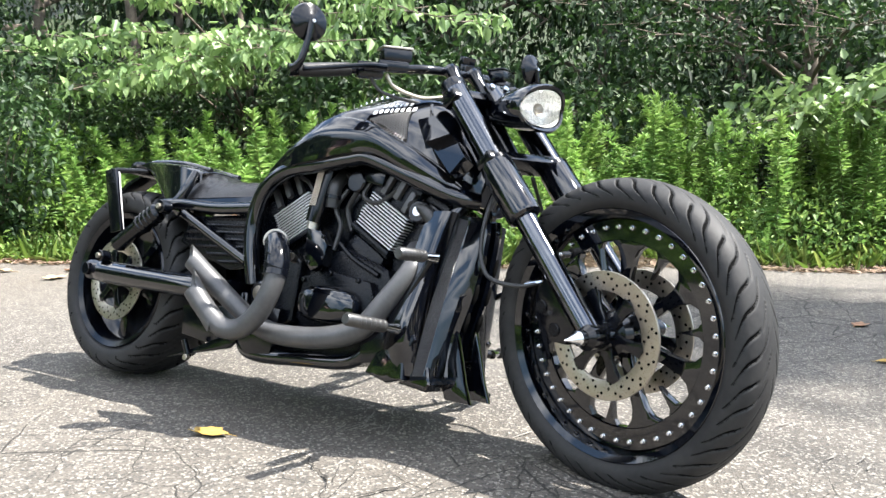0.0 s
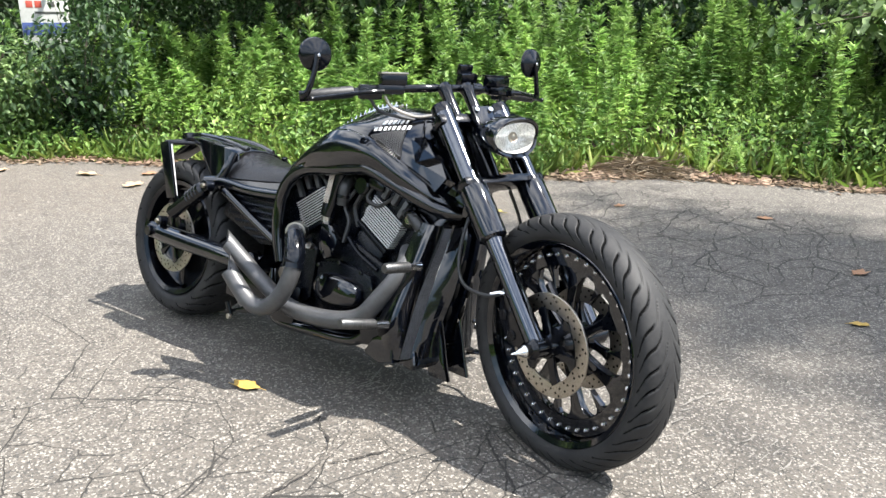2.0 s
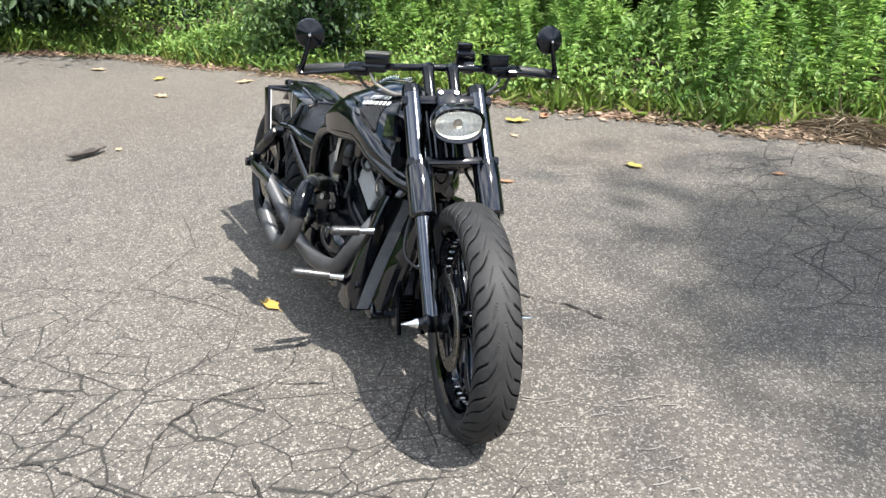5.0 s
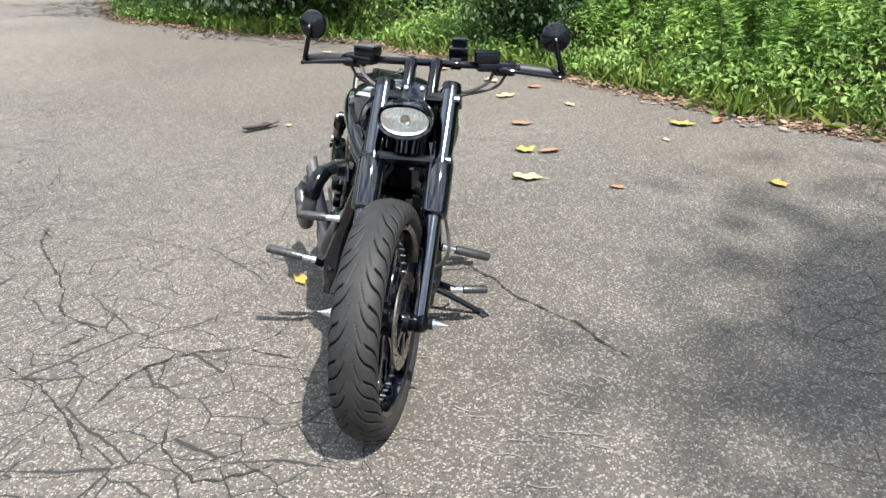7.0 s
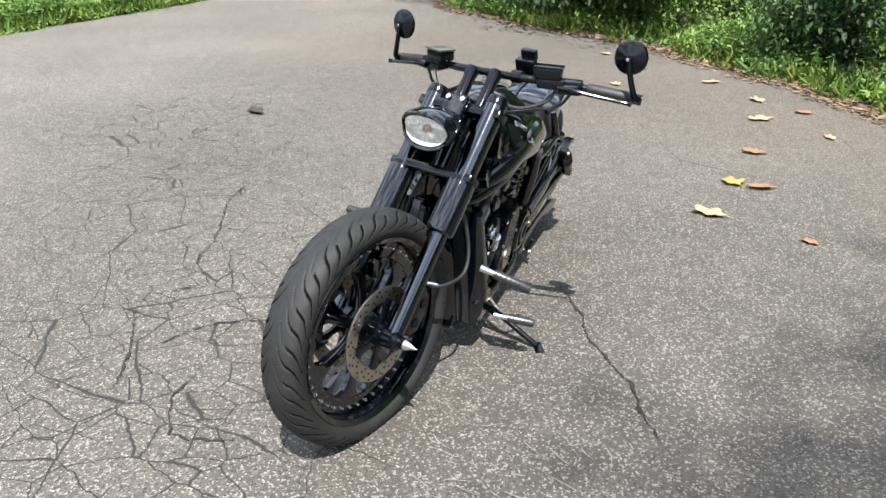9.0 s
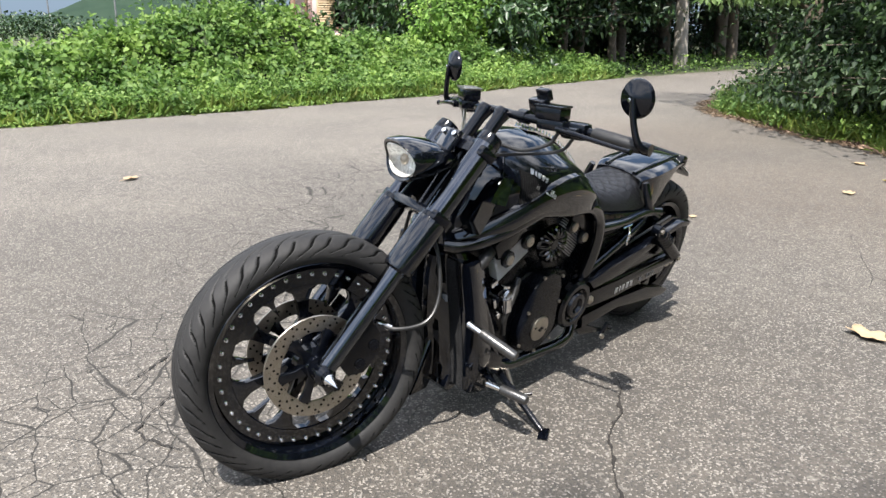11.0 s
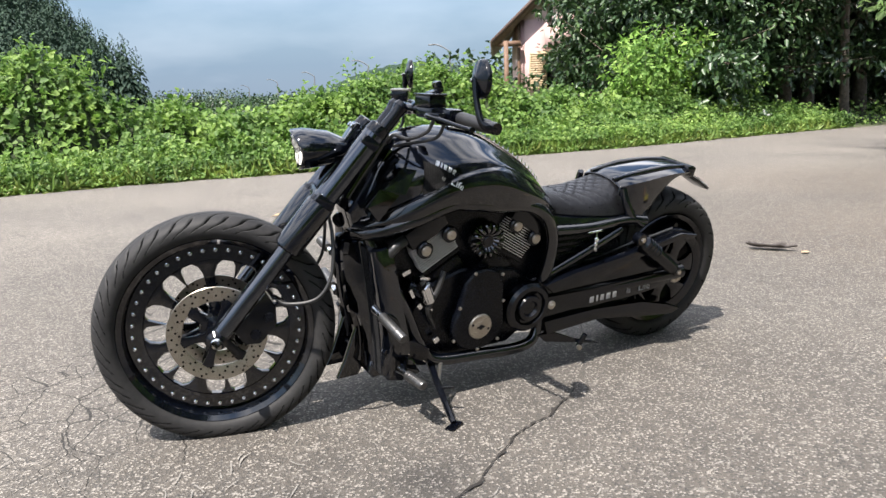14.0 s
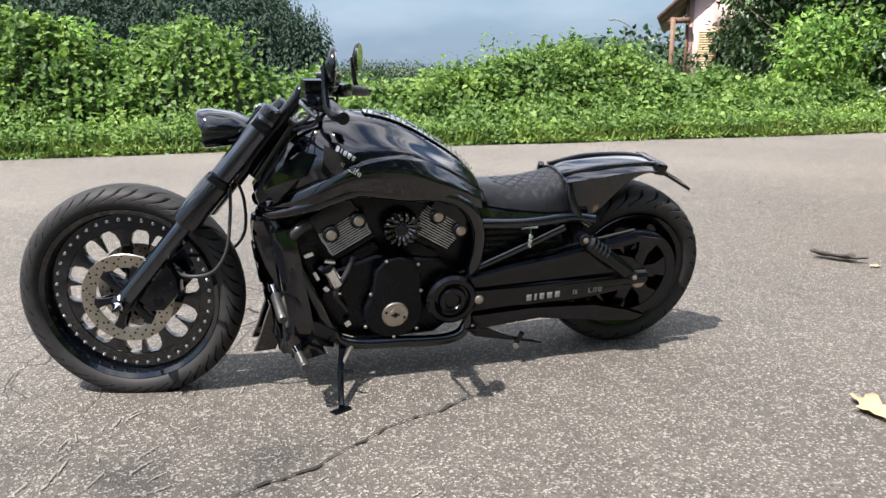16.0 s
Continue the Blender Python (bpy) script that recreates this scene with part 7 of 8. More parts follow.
for s in (1, -1):
    rings = [shroud_ring(r, s) for r in spline(SHROUD, 19)]
    shroud = part("radiator_shroud", loft(rings), PAINT, bike, "gloss black radiator shroud with mesh strip", sharp=30)
    for q in range(1, 17, 3):
        p_, n_ = rings[q + 3 if q < 15 else 18], rings[q]
        off = Vector((0.0032, 0.0008 * s, 0))
        cs = [Vector(c) + off for c in (p_[7], p_[8], n_[8], n_[7])]
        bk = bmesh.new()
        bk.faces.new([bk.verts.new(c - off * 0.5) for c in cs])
        part("mesh_backing", bk, RECESS, shroud)
        part("shroud_mesh", lattice(cs, 6, 18 if q < 15 else 12, 0.0011), MESH_LEFT if s > 0 else MESH_RIGHT, shroud, "fine metal mesh strip")
    # near-black ovals draw the slots as shade, nothing is cut
    for z, x in ((0.475, 1.4055), (0.400, 1.3935), (0.325, 1.376)):
        part("shroud_slot", shift(ball((0, 0, 0), (0.005, 0.0085, 0.028), 14), pose(x, 0.033 * s, z, 0, 10, 0)), RECESS, shroud)
    part("chin_fin", prism([(1.362, 0.300), (1.384, 0.235), (1.402, 0.175), (1.424, 0.120), (1.350, 0.122), (1.338, 0.15), (1.346, 0.22)], 0.038 * s, 0.060 * s, 0.006), PAINT, bike, "pointed gloss black chin fin")
    part("shroud_foot", prism([(1.192, 0.172), (1.222, 0.226), (1.262, 0.250), (1.304, 0.262), (1.312, 0.168), (1.262, 0.154)], 0.08 * s, 0.204 * s, 0.010, 3), PAINT, shroud, "gloss black box at the shroud's foot")
part("chin_spoiler", prism([(1.305, 0.235), (1.335, 0.20), (1.345, 0.160), (1.330, 0.140), (1.24, 0.150), (1.19, 0.175), (1.20, 0.235)], -0.13, 0.13, 0.012, 3), PAINT, bike, "gloss black chin spoiler")
for k in range(7):
    part("spoiler_slat", block((1.352, 0, 0.150 + 0.013 * k), (0.035, 0.07, 0.004), 0.001, (0, 20, 0)), SATIN, bike)

# foot controls
def peg(a, b, parent, hinge=True):
    a, b = Vector(a), Vector(b)
    d = (b - a).normalized()
    p = part("footpeg", tube([a + d * 0.028, a + d * 0.030, b - d * 0.006, b], [0.012, 0.0155, 0.0155, 0.012], 18), PEG, parent, "worn dark steel footpeg with a bright joint")
    for k in range(6):
        q = a + d * (0.036 + k * (b - a).length * 0.105)
        part("peg_rib", tube([q, q + d * 0.002, q + d * 0.004], [0.0150, 0.0163, 0.0150], 14), PEG, p)
    part("peg_joint", tube([a - d * 0.02, a, a + d * 0.03], [0.013, 0.011, 0.009], 12), CHROME, p, "bright steel joint")


for s, pts in ((-1, (((1.352, -0.200, 0.476), (1.342, -0.323, 0.471)), ((1.306, -0.262, 0.294), (1.288, -0.417, 0.306)))), (1, (((1.362, 0.205, 0.425), (1.350, 0.362, 0.404)), ((1.300, 0.275, 0.238), (1.290, 0.395, 0.250))))):
    for a, b in pts:
        peg(a, b, bike)
    part("control_bracket", prism([(1.17, 0.19), (1.30, 0.215), (1.33, 0.27), (1.30, 0.315), (1.22, 0.29), (1.16, 0.25)], 0.175 * s, 0.198 * s, 0.006), SATIN, bike)
    (a1, b1), (a2, b2) = pts
    part("control_lever", tube([(1.25, 0.185 * s, 0.28), (1.295, 0.190 * s, 0.38), (a1[0] - 0.01, a1[1] * 0.93, a1[2] - 0.01), (a1[0], a1[1], a1[2])], [0.010, 0.009, 0.009, 0.010], 12, 16), SATIN, bike)
    part("control_arm", tube([(1.24, 0.18 * s, 0.235), (a2[0], a2[1], a2[2])], 0.013, 12), SATIN, bike)
part("side_stand", tube([(1.135, 0.165, 0.175), (1.160, 0.27, 0.150), (1.178, 0.38, 0.112), (1.181, 0.410, 0.101)], [0.014, 0.0115, 0.0105, 0.010], 14, 18), SATIN, bike, "black side stand holding the motorcycle up")
part("stand_foot", shift(block((0, 0, 0), (0.062, 0.034, 0.012), 0.004), pose(1.186, 0.421, 0.0945, 12, 0, 28)), SATIN, bike)
part("stand_tang", tube([(1.165, 0.28, 0.149), (1.13, 0.315, 0.165)], 0.006, 10), SATIN, bike)
part("stand_spring", tube([(1.10, 0.175, 0.185), (1.15, 0.25, 0.158)], 0.007, 10), STEEL, bike)
for s in (1, -1):
    br2 = part("passenger_peg", prism([(0.39, 0.105), (0.66, 0.165), (0.70, 0.200), (0.62, 0.195), (0.52, 0.150)], 0.165 * s, 0.182 * s, 0.004), SATIN, bike, "folded black passenger footpeg")
    part("peg_post", tube([(0.50, 0.185 * s, 0.120), (0.485, 0.196 * s, 0.170)], 0.010, 12), SATIN, br2)
    part("peg_bolt", both(disc((0.505, 0.19, 0.118), 0.010, 0, 0.014, 12)) if s > 0 else flip_y(disc((0.505, 0.19, 0.118), 0.010, 0, 0.014, 12)), STEEL, br2)
part("chain_guard_plate", prism([(0.40, 0.27), (0.64, 0.29), (0.66, 0.19), (0.55, 0.165), (0.41, 0.18)], -0.150, -0.138, 0.006), SATIN, bike)

# seat, fender, tail
def seat_ring(x, top, half, low, quilt):
    pts = []
    for a in np.linspace(-1, 1, 41):
        y = half * a
        z = top - (top - low) * abs(a) ** 3.4
        if quilt and abs(a) < 0.8:
            u = ((x * 1.0 + y) / 0.046) % 1
            w = ((x * 1.0 - y) / 0.046) % 1
            z -= 0.0045 * max(0, 1 - min(u, 1 - u, w, 1 - w) * 9)
        pts.append((x, y, z))
    return pts + [(x, half * 0.9, low - 0.012), (x, -half * 0.9, low - 0.012)]


SEAT = [(0.660, 0.690, 0.082, 0.640), (0.62, 0.693, 0.098, 0.632), (0.54, 0.688, 0.122, 0.624), (0.46, 0.690, 0.138, 0.618), (0.39, 0.702, 0.143, 0.614), (0.335, 0.716, 0.136, 0.612), (0.305, 0.706, 0.126, 0.612), (0.292, 0.672, 0.118, 0.612)]
part("seat", loft([seat_ring(r[0], r[1], r[2], r[3], r[0] < 0.58) for r in spline(SEAT, 90)]), LEATHER, bike, "black leather seat with diamond stitching", sharp=60)
part("seat_base", loft([[(x, -w, z0), (x, w, z0), (x, w * 1.06, z0 - 0.03), (x, -w * 1.06, z0 - 0.03)] for x, w, z0 in ((0.67, 0.115, 0.634), (0.56, 0.135, 0.620), (0.42, 0.150, 0.610), (0.30, 0.150, 0.606))]), PAINT, bike, "gloss black seat pan")
FEN = [(0.335, 0.722, 0.100, 0.590), (0.285, 0.736, 0.118, 0.552), (0.235, 0.743, 0.124, 0.556), (0.185, 0.748, 0.122, 0.590), (0.130, 0.752, 0.117, 0.650), (0.07, 0.754, 0.110, 0.700), (0.01, 0.752, 0.100, 0.722), (-0.045, 0.746, 0.088, 0.722)]
frings = []
for x, top, half, low in spline(FEN, 40):
    ring = []
    for a in np.linspace(-1, 1, 33):
        k = abs(a)
        y = half * math.copysign(min(1, (k / 0.62) ** 0.9), a)
        z = top - 0.018 * min(1, k / 0.62) ** 2 if k < 0.62 else top - 0.018 - (top - 0.018 - low) * ((k - 0.62) / 0.38)
        x2 = x + (0.0 if k < 0.62 else 0.02 * (k - 0.62) / 0.38)
        ring.append((x2, y, z))
    frings.append(ring)
fender = part("rear_fender", loft(frings, caps=False, closed=False), PAINT, bike, "gloss black bobbed rear fender", sharp=40)
sol = fender.modifiers.new("thickness", "SOLIDIFY")
sol.thickness, sol.offset = 0.006, -1
for s in (1, -1):
    part("fender_ridge", tube([(0.335, 0.062 * s, 0.722), (0.20, 0.068 * s, 0.742), (0.05, 0.060 * s, 0.748), (-0.04, 0.05 * s, 0.742)], [0.008, 0.012, 0.012, 0.010], 12, 20), PAINT, fender)
    part("fender_strut", tube([(0.335, 0.122 * s, 0.705), (0.325, 0.140 * s, 0.650), (0.300, 0.152 * s, 0.600), (0.255, 0.168 * s, 0.570)], [0.012, 0.016, 0.017, 0.016], 14, 18), PAINT, fender)
part("tail_block", shift(block((0, 0, 0), (0.05, 0.165, 0.045), 0.012), pose(-0.055, 0, 0.728, 0, -12, 0)), SATIN, bike, "black tail block")
part("plate_arm", rod((-0.03, -0.03, 0.724), (-0.078, -0.158, 0.700), 0.009), SATIN, bike)
part("plate_arm", rod((0.04, -0.09, 0.712), (-0.045, -0.160, 0.702), 0.009), SATIN, bike)
WHITE = mat("white_plate", (0.5, 0.51, 0.5), (0.58, 0.58, 0.57), 0.5, scale=20)
GREENBAR = mat("plate_green", (0.04, 0.14, 0.07), (0.05, 0.16, 0.08), 0.5, scale=20)
PLATE = [(-0.092, 0.697), (-0.034, 0.709), (0.051, 0.492), (-0.006, 0.480)]
plate = part("number_plate", prism([(-0.020 + (a + 0.020) * 0.86, 0.5945 + (b - 0.5945) * 0.95) for a, b in PLATE], -0.158, -0.153, 0.0012), WHITE, bike, "white number plate hanging on edge, with plain bars")
part("plate_back", prism([(a * 1.0 - 0.002, b) for a, b in PLATE], -0.170, -0.159, 0.002), SATIN, plate, "black backing plate")
for k in range(4):
    part("plate_bar", block((-0.055 + k * 0.019, -0.1515, 0.662 - k * 0.042), (0.026, 0.002, 0.022), 0.0004), GREENBAR, plate)
part("tail_bracket", prism([(-0.065, 0.716), (-0.075, 0.704), (-0.215, 0.628), (-0.222, 0.636), (-0.150, 0.684)], -0.035, 0.045, 0.002), SATIN, bike, "slim black tail bracket")
part("bracket_edge", prism([(-0.10, 0.7035), (-0.105, 0.700), (-0.205, 0.645), (-0.205, 0.650)], 0.044, 0.048, 0.0008), WHITE, bike)

# hanging bright ornament on the flank
orn = part("ornament", both(ball((0.489, 0.186, 0.545), (0.009, 0.006, 0.011)), ball((0.489, 0.186, 0.528), (0.008, 0.005, 0.010)), ball((0.493, 0.186, 0.514), (0.004, 0.004, 0.009)), ball((0.486, 0.186, 0.508), (0.003, 0.003, 0.009))), CHROME, bike, "small bright metal ornament")
part("ornament_clip", both(rod((0.489, 0.178, 0.575), (0.489, 0.186, 0.553), 0.003, 8), rod((0.46, 0.172, 0.573), (0.52, 0.172, 0.570), 0.004, 8)), CHROME, bike)

# writing
DULLWHITE = mat("grey_lettering", (0.3, 0.3, 0.29), (0.38, 0.38, 0.36), 0.45, scale=90)
def lettering(text, size, m, material, parent, name="writing"):
    cu = bpy.data.curves.new(name, "FONT")
    cu.body, cu.size, cu.extrude, cu.resolution_u = text, size, 0.0006, 2
    tmp = bpy.data.objects.new(name, cu)
    me = bpy.data.meshes.new_from_object(tmp)
    bpy.data.objects.remove(tmp)
    bpy.data.curves.remove(cu)
    me.materials.clear()
    return part(name, me, material, parent, "pale lettering", m)


def bars(widths, h, m, material, parent, gap=0.004):
    """Plain bars in place of a name, one a letter."""
    out, x = [], 0.0
    for w in widths:
        out.append(block((x + w / 2, h / 2, 0), (w, h, 0.0012), 0.0003))
        x += w + gap
    return part("name_bars", both(*out), material, parent, "pale bars of a painted name", m)


def flat_bars(widths, h, gap):
    out, x = [], 0.0
    for w in widths:
        out.append(block((x + w / 2, h / 2, 0), (w, h, 0.001), 0.0002))
        x += w + gap
    return both(*out)


def flat_text(text, size):
    cu = bpy.data.curves.new("text", "FONT")
    cu.body, cu.size, cu.extrude, cu.resolution_u = text, size, 0.0005, 2
    tmp = bpy.data.objects.new("text", cu)
    me = bpy.data.meshes.new_from_object(tmp)
    bm = bmesh.new()
    bm.from_mesh(me)
    bpy.data.objects.remove(tmp)
    bpy.data.curves.remove(cu)
    bpy.data.meshes.remove(me)
    return bm


part("name_bars", on_tank(flat_bars((0.009, 0.004, 0.009, 0.010, 0.009), 0.015, 0.0045), 1, (1.158, 0.862), (1.096, 0.828), 0.0012, 0.001), SILVER, tank, "pale bars of a painted name")
part("writing", on_tank(flat_text("is", 0.022), 1, (1.148, 0.822), (1.091, 0.790), 0.0012, 0.001), DULLWHITE, tank, "small grey lettering")
part("writing", on_tank(flat_text("Life", 0.028), 1, (1.128, 0.812), (1.085, 0.788), 0.0012, 0.001), SILVER, tank, "pale lettering")
part("name_bars", on_tank(flat_bars((0.010, 0.008, 0.007, 0.004, 0.008, 0.007), 0.013, 0.0055), -1, (1.105, 0.876), (1.192, 0.892), 0.0012, 0.001), SILVER, tank, "pale bars of a painted name")
part("name_bars", on_tank(flat_bars((0.010, 0.008, 0.008, 0.004, 0.008, 0.007, 0.008, 0.008), 0.013, 0.006), -1, (1.093, 0.852), (1.200, 0.874), 0.0012, 0.001), SILVER, tank, "pale bars of a painted name")
DULL = mat("dull_grey_lettering", (0.22, 0.22, 0.22), (0.3, 0.3, 0.3), 0.45, scale=90)
sw = Matrix.Translation((0.478, 0.1876, 0.294)) @ pose(0, 0, 0, 90, 0, 180) @ Matrix.Rotation(radians(2), 4, "Z")
bars((0.019, 0.008, 0.017, 0.019, 0.018), 0.024, sw, DULL, band_l, 0.012)
lettering("is", 0.034, sw @ Matrix.Translation((0.180, 0.004, 0)), DULL, band_l)
lettering("Life", 0.042, sw @ Matrix.Translation((0.240, 0.002, 0)), DULL, band_l)

# ---------- fallen leaves and litter on the asphalt ----------
def leaf_colour(name, a, b):
    return mat(name, a, b, 0.65, scale=60, bump=0.3, bscale=300)


LC = {"yellow": leaf_colour("yellow_dead_leaf", (0.36, 0.26, 0.05), (0.3, 0.17, 0.04)), "lime": leaf_colour("yellow_green_leaf", (0.26, 0.26, 0.06), (0.3, 0.2, 0.06)),
      "tan": leaf_colour("tan_dead_leaf", (0.42, 0.32, 0.19), (0.33, 0.23, 0.13)), "rust": leaf_colour("rust_dead_leaf", (0.2, 0.1, 0.055), (0.3, 0.17, 0.09)), "dark": leaf_colour("dark_dead_bark", (0.025, 0.02, 0.017), (0.045, 0.035, 0.028))}
WORDS = {"yellow": "yellow fallen leaf with curled edges on the asphalt", "lime": "yellow-green fallen leaf on the asphalt", "tan": "pale tan dry leaf curled on the asphalt", "rust": "rust-brown dry leaf on the asphalt", "dark": "dark curled scrap of bark on the asphalt"}


def fallen_leaf(x, y, size, colour, turn, seed, slim=0.6):
    """A lobed leaf, bent along its rib, with curled edges."""
    r = np.random.default_rng(seed)
    n_ = 22
    ring = []
    for a in np.linspace(0, 2 * math.pi, n_, endpoint=False):
        lob = 1 + 0.16 * math.cos(5 * a) + 0.08 * r.normal()
        px_, py_ = math.cos(a) * 0.5 * lob, math.sin(a) * 0.5 * slim * lob
        ring.append((px_, py_, 0.10 * abs(py_) / slim * 2 * r.uniform(0.5, 1.3) + 0.10 * (px_ ** 2) * 2 + 0.02))
    bm = bmesh.new()
    rib = [bm.verts.new((px_, 0, 0.012 + 0.08 * px_ ** 2)) for px_ in np.linspace(-0.36, 0.36, 5)]
    out_ = [bm.verts.new(p) for p in ring]
    mid = [bm.verts.new((p[0] * 0.6, p[1] * 0.55, p[2] * 0.35 + 0.012)) for p in ring]
    for k_ in range(n_):
        bm.faces.new((out_[k_], out_[(k_ + 1) % n_], mid[(k_ + 1) % n_], mid[k_]))
    bm.faces.new(mid)
    bmesh.ops.delete(bm, geom=rib, context="VERTS")
    stalk = shift(tube([(0.45, 0, 0.04), (0.6, 0.03, 0.05), (0.78, 0.02, 0.03)], [0.014, 0.011, 0.009], 6), Matrix())
    root = tagged(new("fallen_leaf" if colour != "dark" else "bark_scrap"), WORDS[colour], "leaf" if colour != "dark" else "bark")
    root.matrix_basis = pose(x, y, 0.003, 0, 0, turn) @ Matrix.Scale(size, 4)
    b = part("blade", bm, LC[colour], root)
    sol_ = b.modifiers.new("thickness", "SOLIDIFY")
    sol_.thickness = 0.012
    if colour != "dark":
        part("stalk", stalk, LC[colour], root)


for q, (x, y, sz, colour, turn) in enumerate(((0.742, -0.365, 0.105, "yellow", 20), (-0.458, 0.842, 0.17, "tan", 70), (-1.02, 0.93, 0.14, "lime", 40), (-0.97, 1.09, 0.15, "rust", 100), (-0.132, 2.204, 0.12, "lime", 10), (-1.457, 2.133, 0.16, "lime", 60),
                                           (-1.50, 2.42, 0.15, "rust", 140), (-1.685, 1.025, 0.14, "rust", 80), (-2.604, 1.048, 0.17, "tan", 120), (-3.243, 1.013, 0.17, "tan", 30), (-0.219, 1.314, 0.085, "rust", 50), (-1.98, -0.694, 0.06, "tan", 0),
                                           (0.118, -4.672, 0.16, "tan", 15), (2.174, 1.644, 0.07, "yellow", 200), (2.0, 2.393, 0.10, "rust", 250), (-2.2, 1.5, 0.12, "tan", 20), (-2.9, 1.35, 0.13, "rust", 75), (-3.9, 0.6, 0.15, "tan", 110), (-4.4, -0.1, 0.16, "lime", 130), (-5.2, -0.6, 0.14, "tan", 60),
                                           (-3.6, -0.2, 0.12, "tan", 35), (-1.1, 1.9, 0.07, "tan", 10), (0.4, 2.9, 0.08, "rust", 70), (1.25, 3.2, 0.09, "rust", 20))):
    fallen_leaf(x, y, sz, colour, turn, 300 + q, 0.5 + 0.2 * (q % 3) / 2)
fallen_leaf(-1.91, -0.90, 0.29, "dark", 124, 400, 0.34)
fallen_leaf(-1.70, -2.78, 0.24, "dark", 60, 401, 0.4)

# ---------- long cracks ----------
# flat dark ribbons carry the shadow inside the cracks as colour
CRACK_DARK = mat("crack_shadow", (0.014, 0.012, 0.010), (0.022, 0.019, 0.016), 0.95, scale=40)


def crack(points, width, seed):
    r = np.random.default_rng(seed)
    p = np.array(points, float)
    s_ = np.r_[0, np.cumsum(np.linalg.norm(np.diff(p, axis=0), axis=1))]
    t_ = np.arange(0, s_[-1], 0.022)
    c = np.stack([np.interp(t_, s_, p[:, i_]) for i_ in (0, 1)], 1)
    d_ = unit(np.gradient(c, axis=0))
    nn = np.stack([-d_[:, 1], d_[:, 0]], 1)
    c += nn * (np.cumsum(r.normal(size=len(c))) * 0.004)[:, None] * np.sin(np.linspace(0, math.pi, len(c)))[:, None] + nn * r.normal(size=(len(c), 1)) * 0.004
    w = width * np.clip(0.55 + 0.5 * r.normal(size=len(c)), 0.25, 1.6)[:, None] * np.clip(np.minimum(np.arange(len(c)), len(c) - 1 - np.arange(len(c))) / 6, 0.15, 1)[:, None]
    v_ = np.concatenate([np.c_[c + nn * w, np.full(len(c), 0.0085)], np.c_[c - nn * w, np.full(len(c), 0.0085)]])
    k_ = np.arange(len(c) - 1)
    f_ = np.stack([k_, k_ + 1, k_ + 1 + len(c), k_ + len(c)], 1)
    tagged(put("crack", np_mesh("crack", v_, f_), CRACK_DARK), "dark crack in the worn asphalt", "crack", kind="structure")


LONG_CRACKS = (
        ([(0.62, 0.33), (0.826, 0.46), (0.989, 0.544), (1.124, 0.623), (1.251, 0.708), (1.429, 0.775), (1.62, 0.9)], 0.0055),
        ([(1.68, -0.98), (1.51, -0.93), (1.38, -0.85), (1.3, -0.69), (1.28, -0.53), (1.23, -0.43), (1.12, -0.37), (1.0, -0.31)], 0.0045),
        ([(1.68, -0.7), (1.82, -0.67), (2.01, -0.54), (2.02, -0.48), (1.98, -0.37), (1.96, -0.27)], 0.006),
        ([(1.27, -1.41), (1.44, -1.22), (1.66, -1.01), (1.93, -0.87)], 0.005),
        ([(1.28, -0.53), (1.36, -0.42), (1.42, -0.25)], 0.004),
        ([(-0.11, -1.74), (0.12, -1.7), (0.55, -1.45), (0.94, -1.28), (1.1, -1.12), (1.3, -1.28)], 0.0045))
for q, (line, w) in enumerate(LONG_CRACKS):
    crack(line, w, 500 + q)

# ---------- pale scrapes in the asphalt ----------
SCRAPE = mat("scraped_stone", (0.24, 0.225, 0.20), (0.15, 0.14, 0.125), 0.9, scale=60)


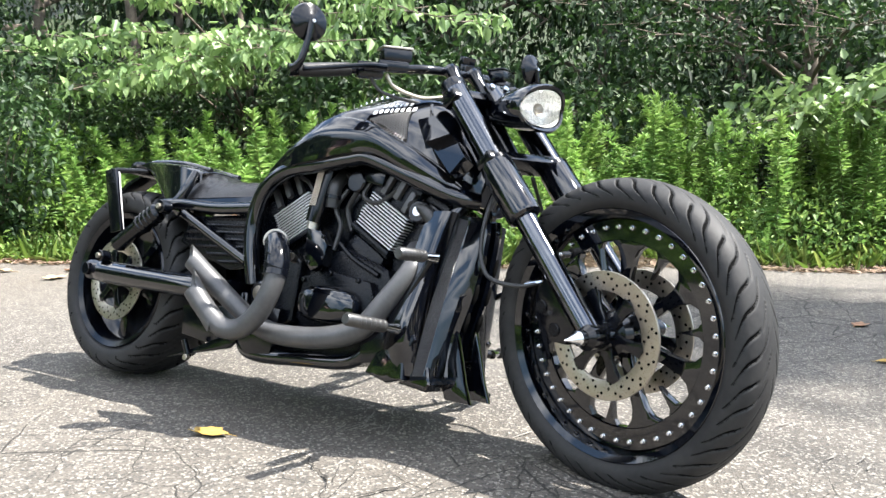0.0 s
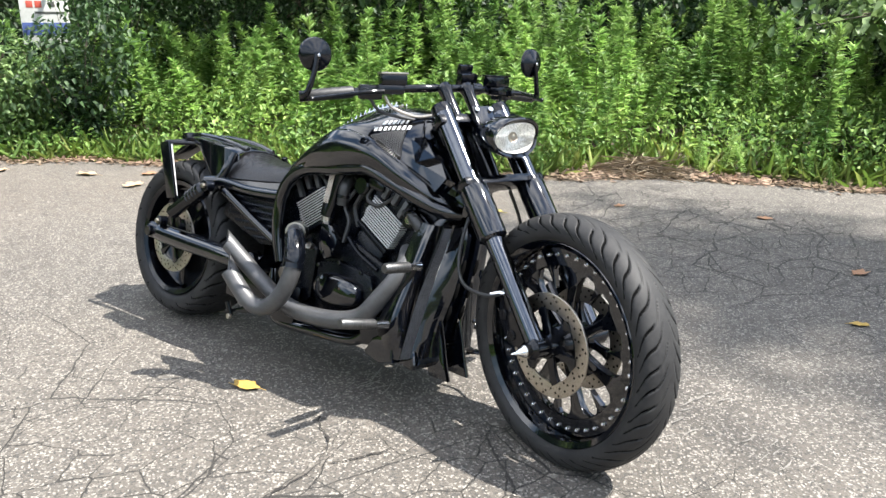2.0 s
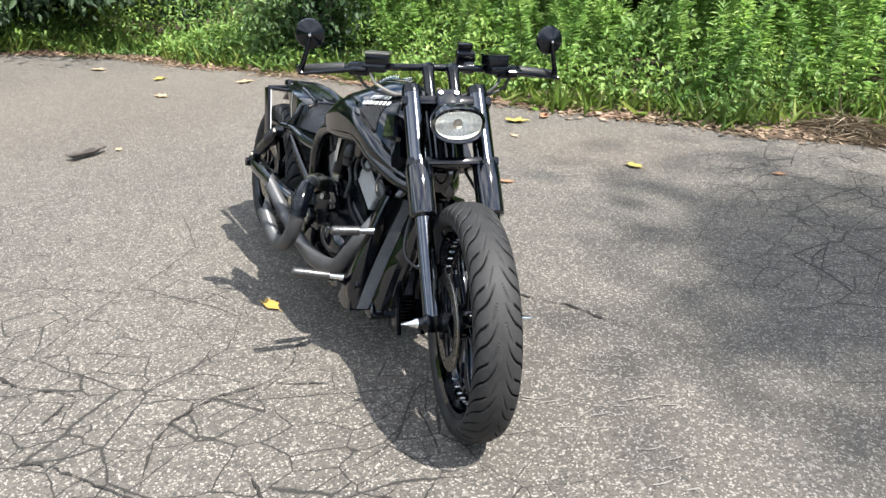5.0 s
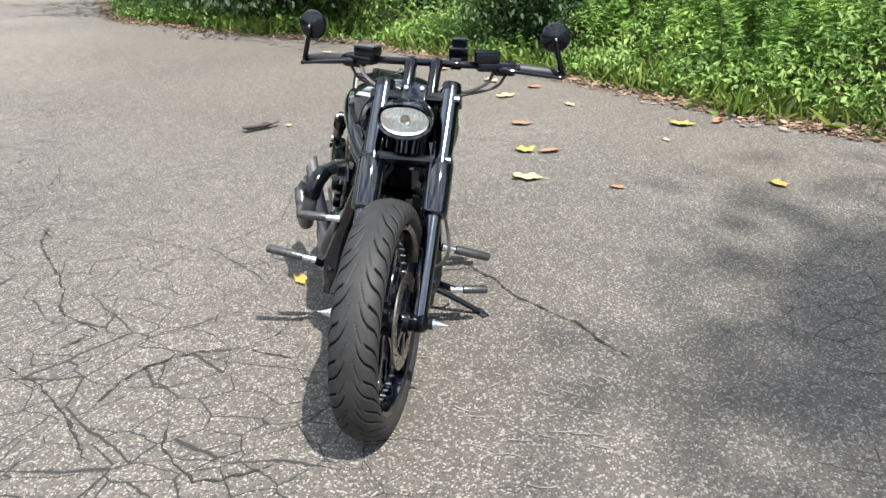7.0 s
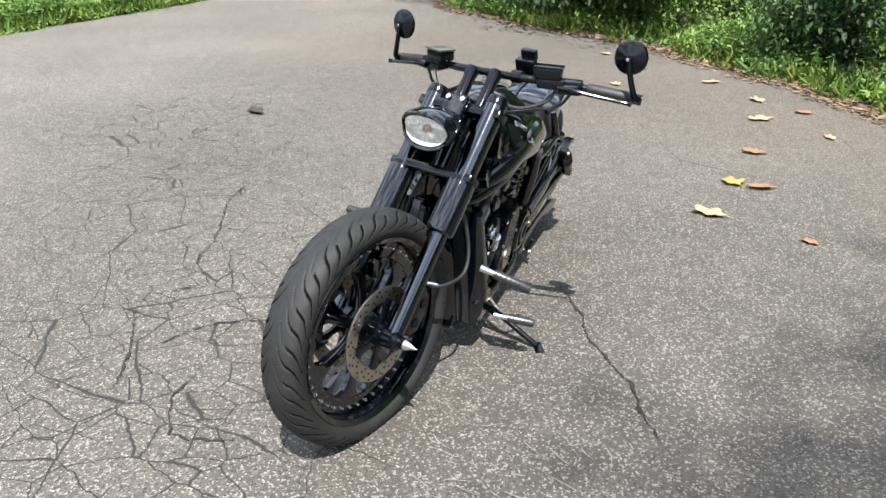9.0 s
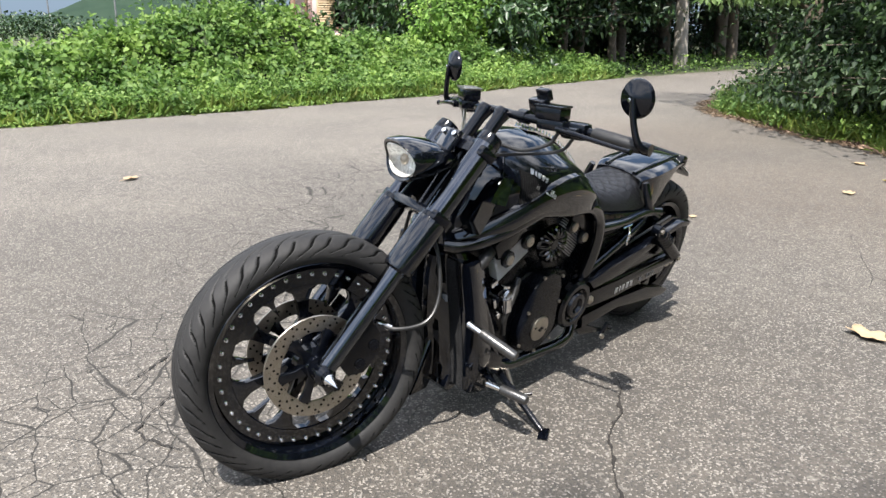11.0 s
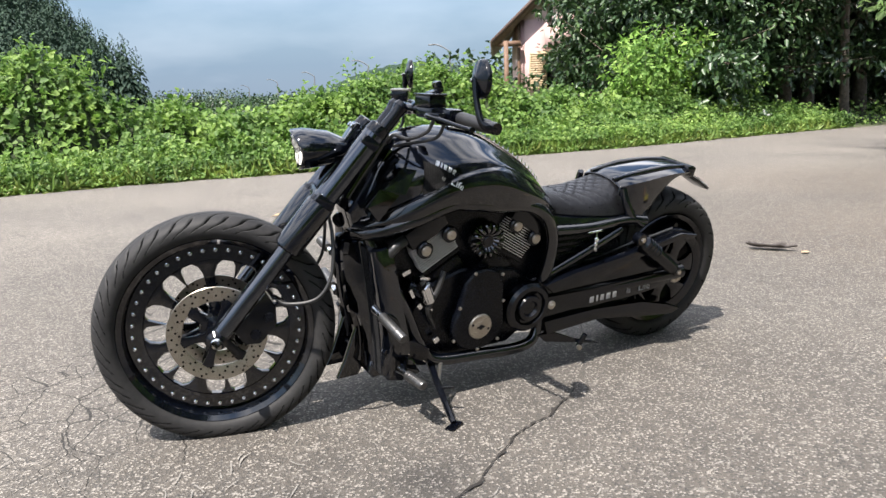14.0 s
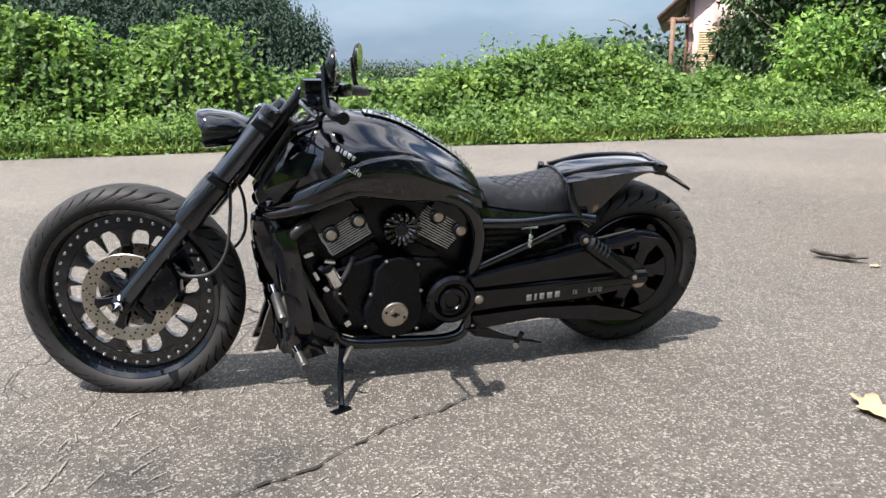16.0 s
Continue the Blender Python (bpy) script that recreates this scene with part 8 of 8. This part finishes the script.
def scrapes(x, y, spread, count, turn, length, seed):
    """A patch of short pale scratches, roughly alongside one another."""
    r = np.random.default_rng(seed)
    vs, fs = [], []
    for _ in range(count):
        a = radians(turn) + r.normal() * 0.35
        d_, n_ = np.array([math.cos(a), math.sin(a)]), np.array([-math.sin(a), math.cos(a)])
        c = np.array([x, y]) + r.normal(size=2) * spread
        ln = length * r.uniform(0.3, 1.3)
        k_ = np.linspace(-0.5, 0.5, 7)
        mid = c + d_ * (k_ * ln)[:, None] + n_ * (0.25 * ln * (k_ ** 2 - 0.1) * r.normal())[:, None]
        w = 0.0026 * r.uniform(0.4, 1.3, 7) * np.array([0.2, 0.8, 1, 1, 1, 0.8, 0.2])
        b_ = len(vs) * 14
        vs.append(np.concatenate([np.c_[mid + n_ * w[:, None], np.full(7, 0.0075)], np.c_[mid - n_ * w[:, None], np.full(7, 0.0075)]]))
        fs += [(b_ + q, b_ + q + 1, b_ + q + 8, b_ + q + 7) for q in range(6)]
    tagged(put("scrape_marks", np_mesh("scrape_marks", np.concatenate(vs), fs), SCRAPE), "pale scratches scraped into the asphalt", "scratches", kind="stuff")


scrapes(1.05, -0.05, 0.06, 10, 100, 0.10, 701)
scrapes(1.85, 0.42, 0.14, 22, 70, 0.09, 702)
scrapes(2.25, 0.40, 0.05, 6, 75, 0.07, 703)
scrapes(1.45, 0.72, 0.2, 8, 40, 0.05, 704)

# ---------- notice board in the weeds ----------
# white enamel greyed: the shade it stands in is in the colour
BOARD = mat("dimmed_white_enamel", (0.45, 0.45, 0.43), (0.36, 0.36, 0.33), 0.6, scale=6)
RED_INK = mat("faded_red_ink", (0.42, 0.06, 0.035), (0.34, 0.06, 0.04), 0.6, scale=30)
BLUE_INK = mat("blue_ink", (0.03, 0.05, 0.16), (0.04, 0.07, 0.2), 0.6, scale=30)
DARK_INK = mat("dark_ink", (0.04, 0.045, 0.04), (0.06, 0.06, 0.05), 0.6, scale=30)
sign = tagged(new("notice_board"), "small white notice board with red and blue bars on a post", "sign")
sign.matrix_basis = pose(-5.47, 1.81, 0, 0, 0, 66.7)
part("post", block((0, 0.03, 0.62), (0.05, 0.04, 1.24), 0.004), BARK, sign)
panel_ = part("panel", block((0, 0, 1.20), (0.44, 0.014, 0.54), 0.004), BOARD, sign, "white enamel panel")
for x, z, w, h, ink in [(-0.16 + 0.075 * q, 1.405, 0.055, 0.06, RED_INK) for q in range(5)] + [(-0.13, 1.315, 0.06, 0.065, RED_INK), (-0.05, 1.315, 0.06, 0.065, RED_INK), (0.07, 1.315, 0.05, 0.05, DARK_INK), (0.04, 1.235, 0.26, 0.022, DARK_INK), (0.0, 1.08, 0.43, 0.12, BLUE_INK)]:
    part("writing_bar", block((x, -0.0085, z), (w, 0.003, h), 0.0006), ink, panel_)
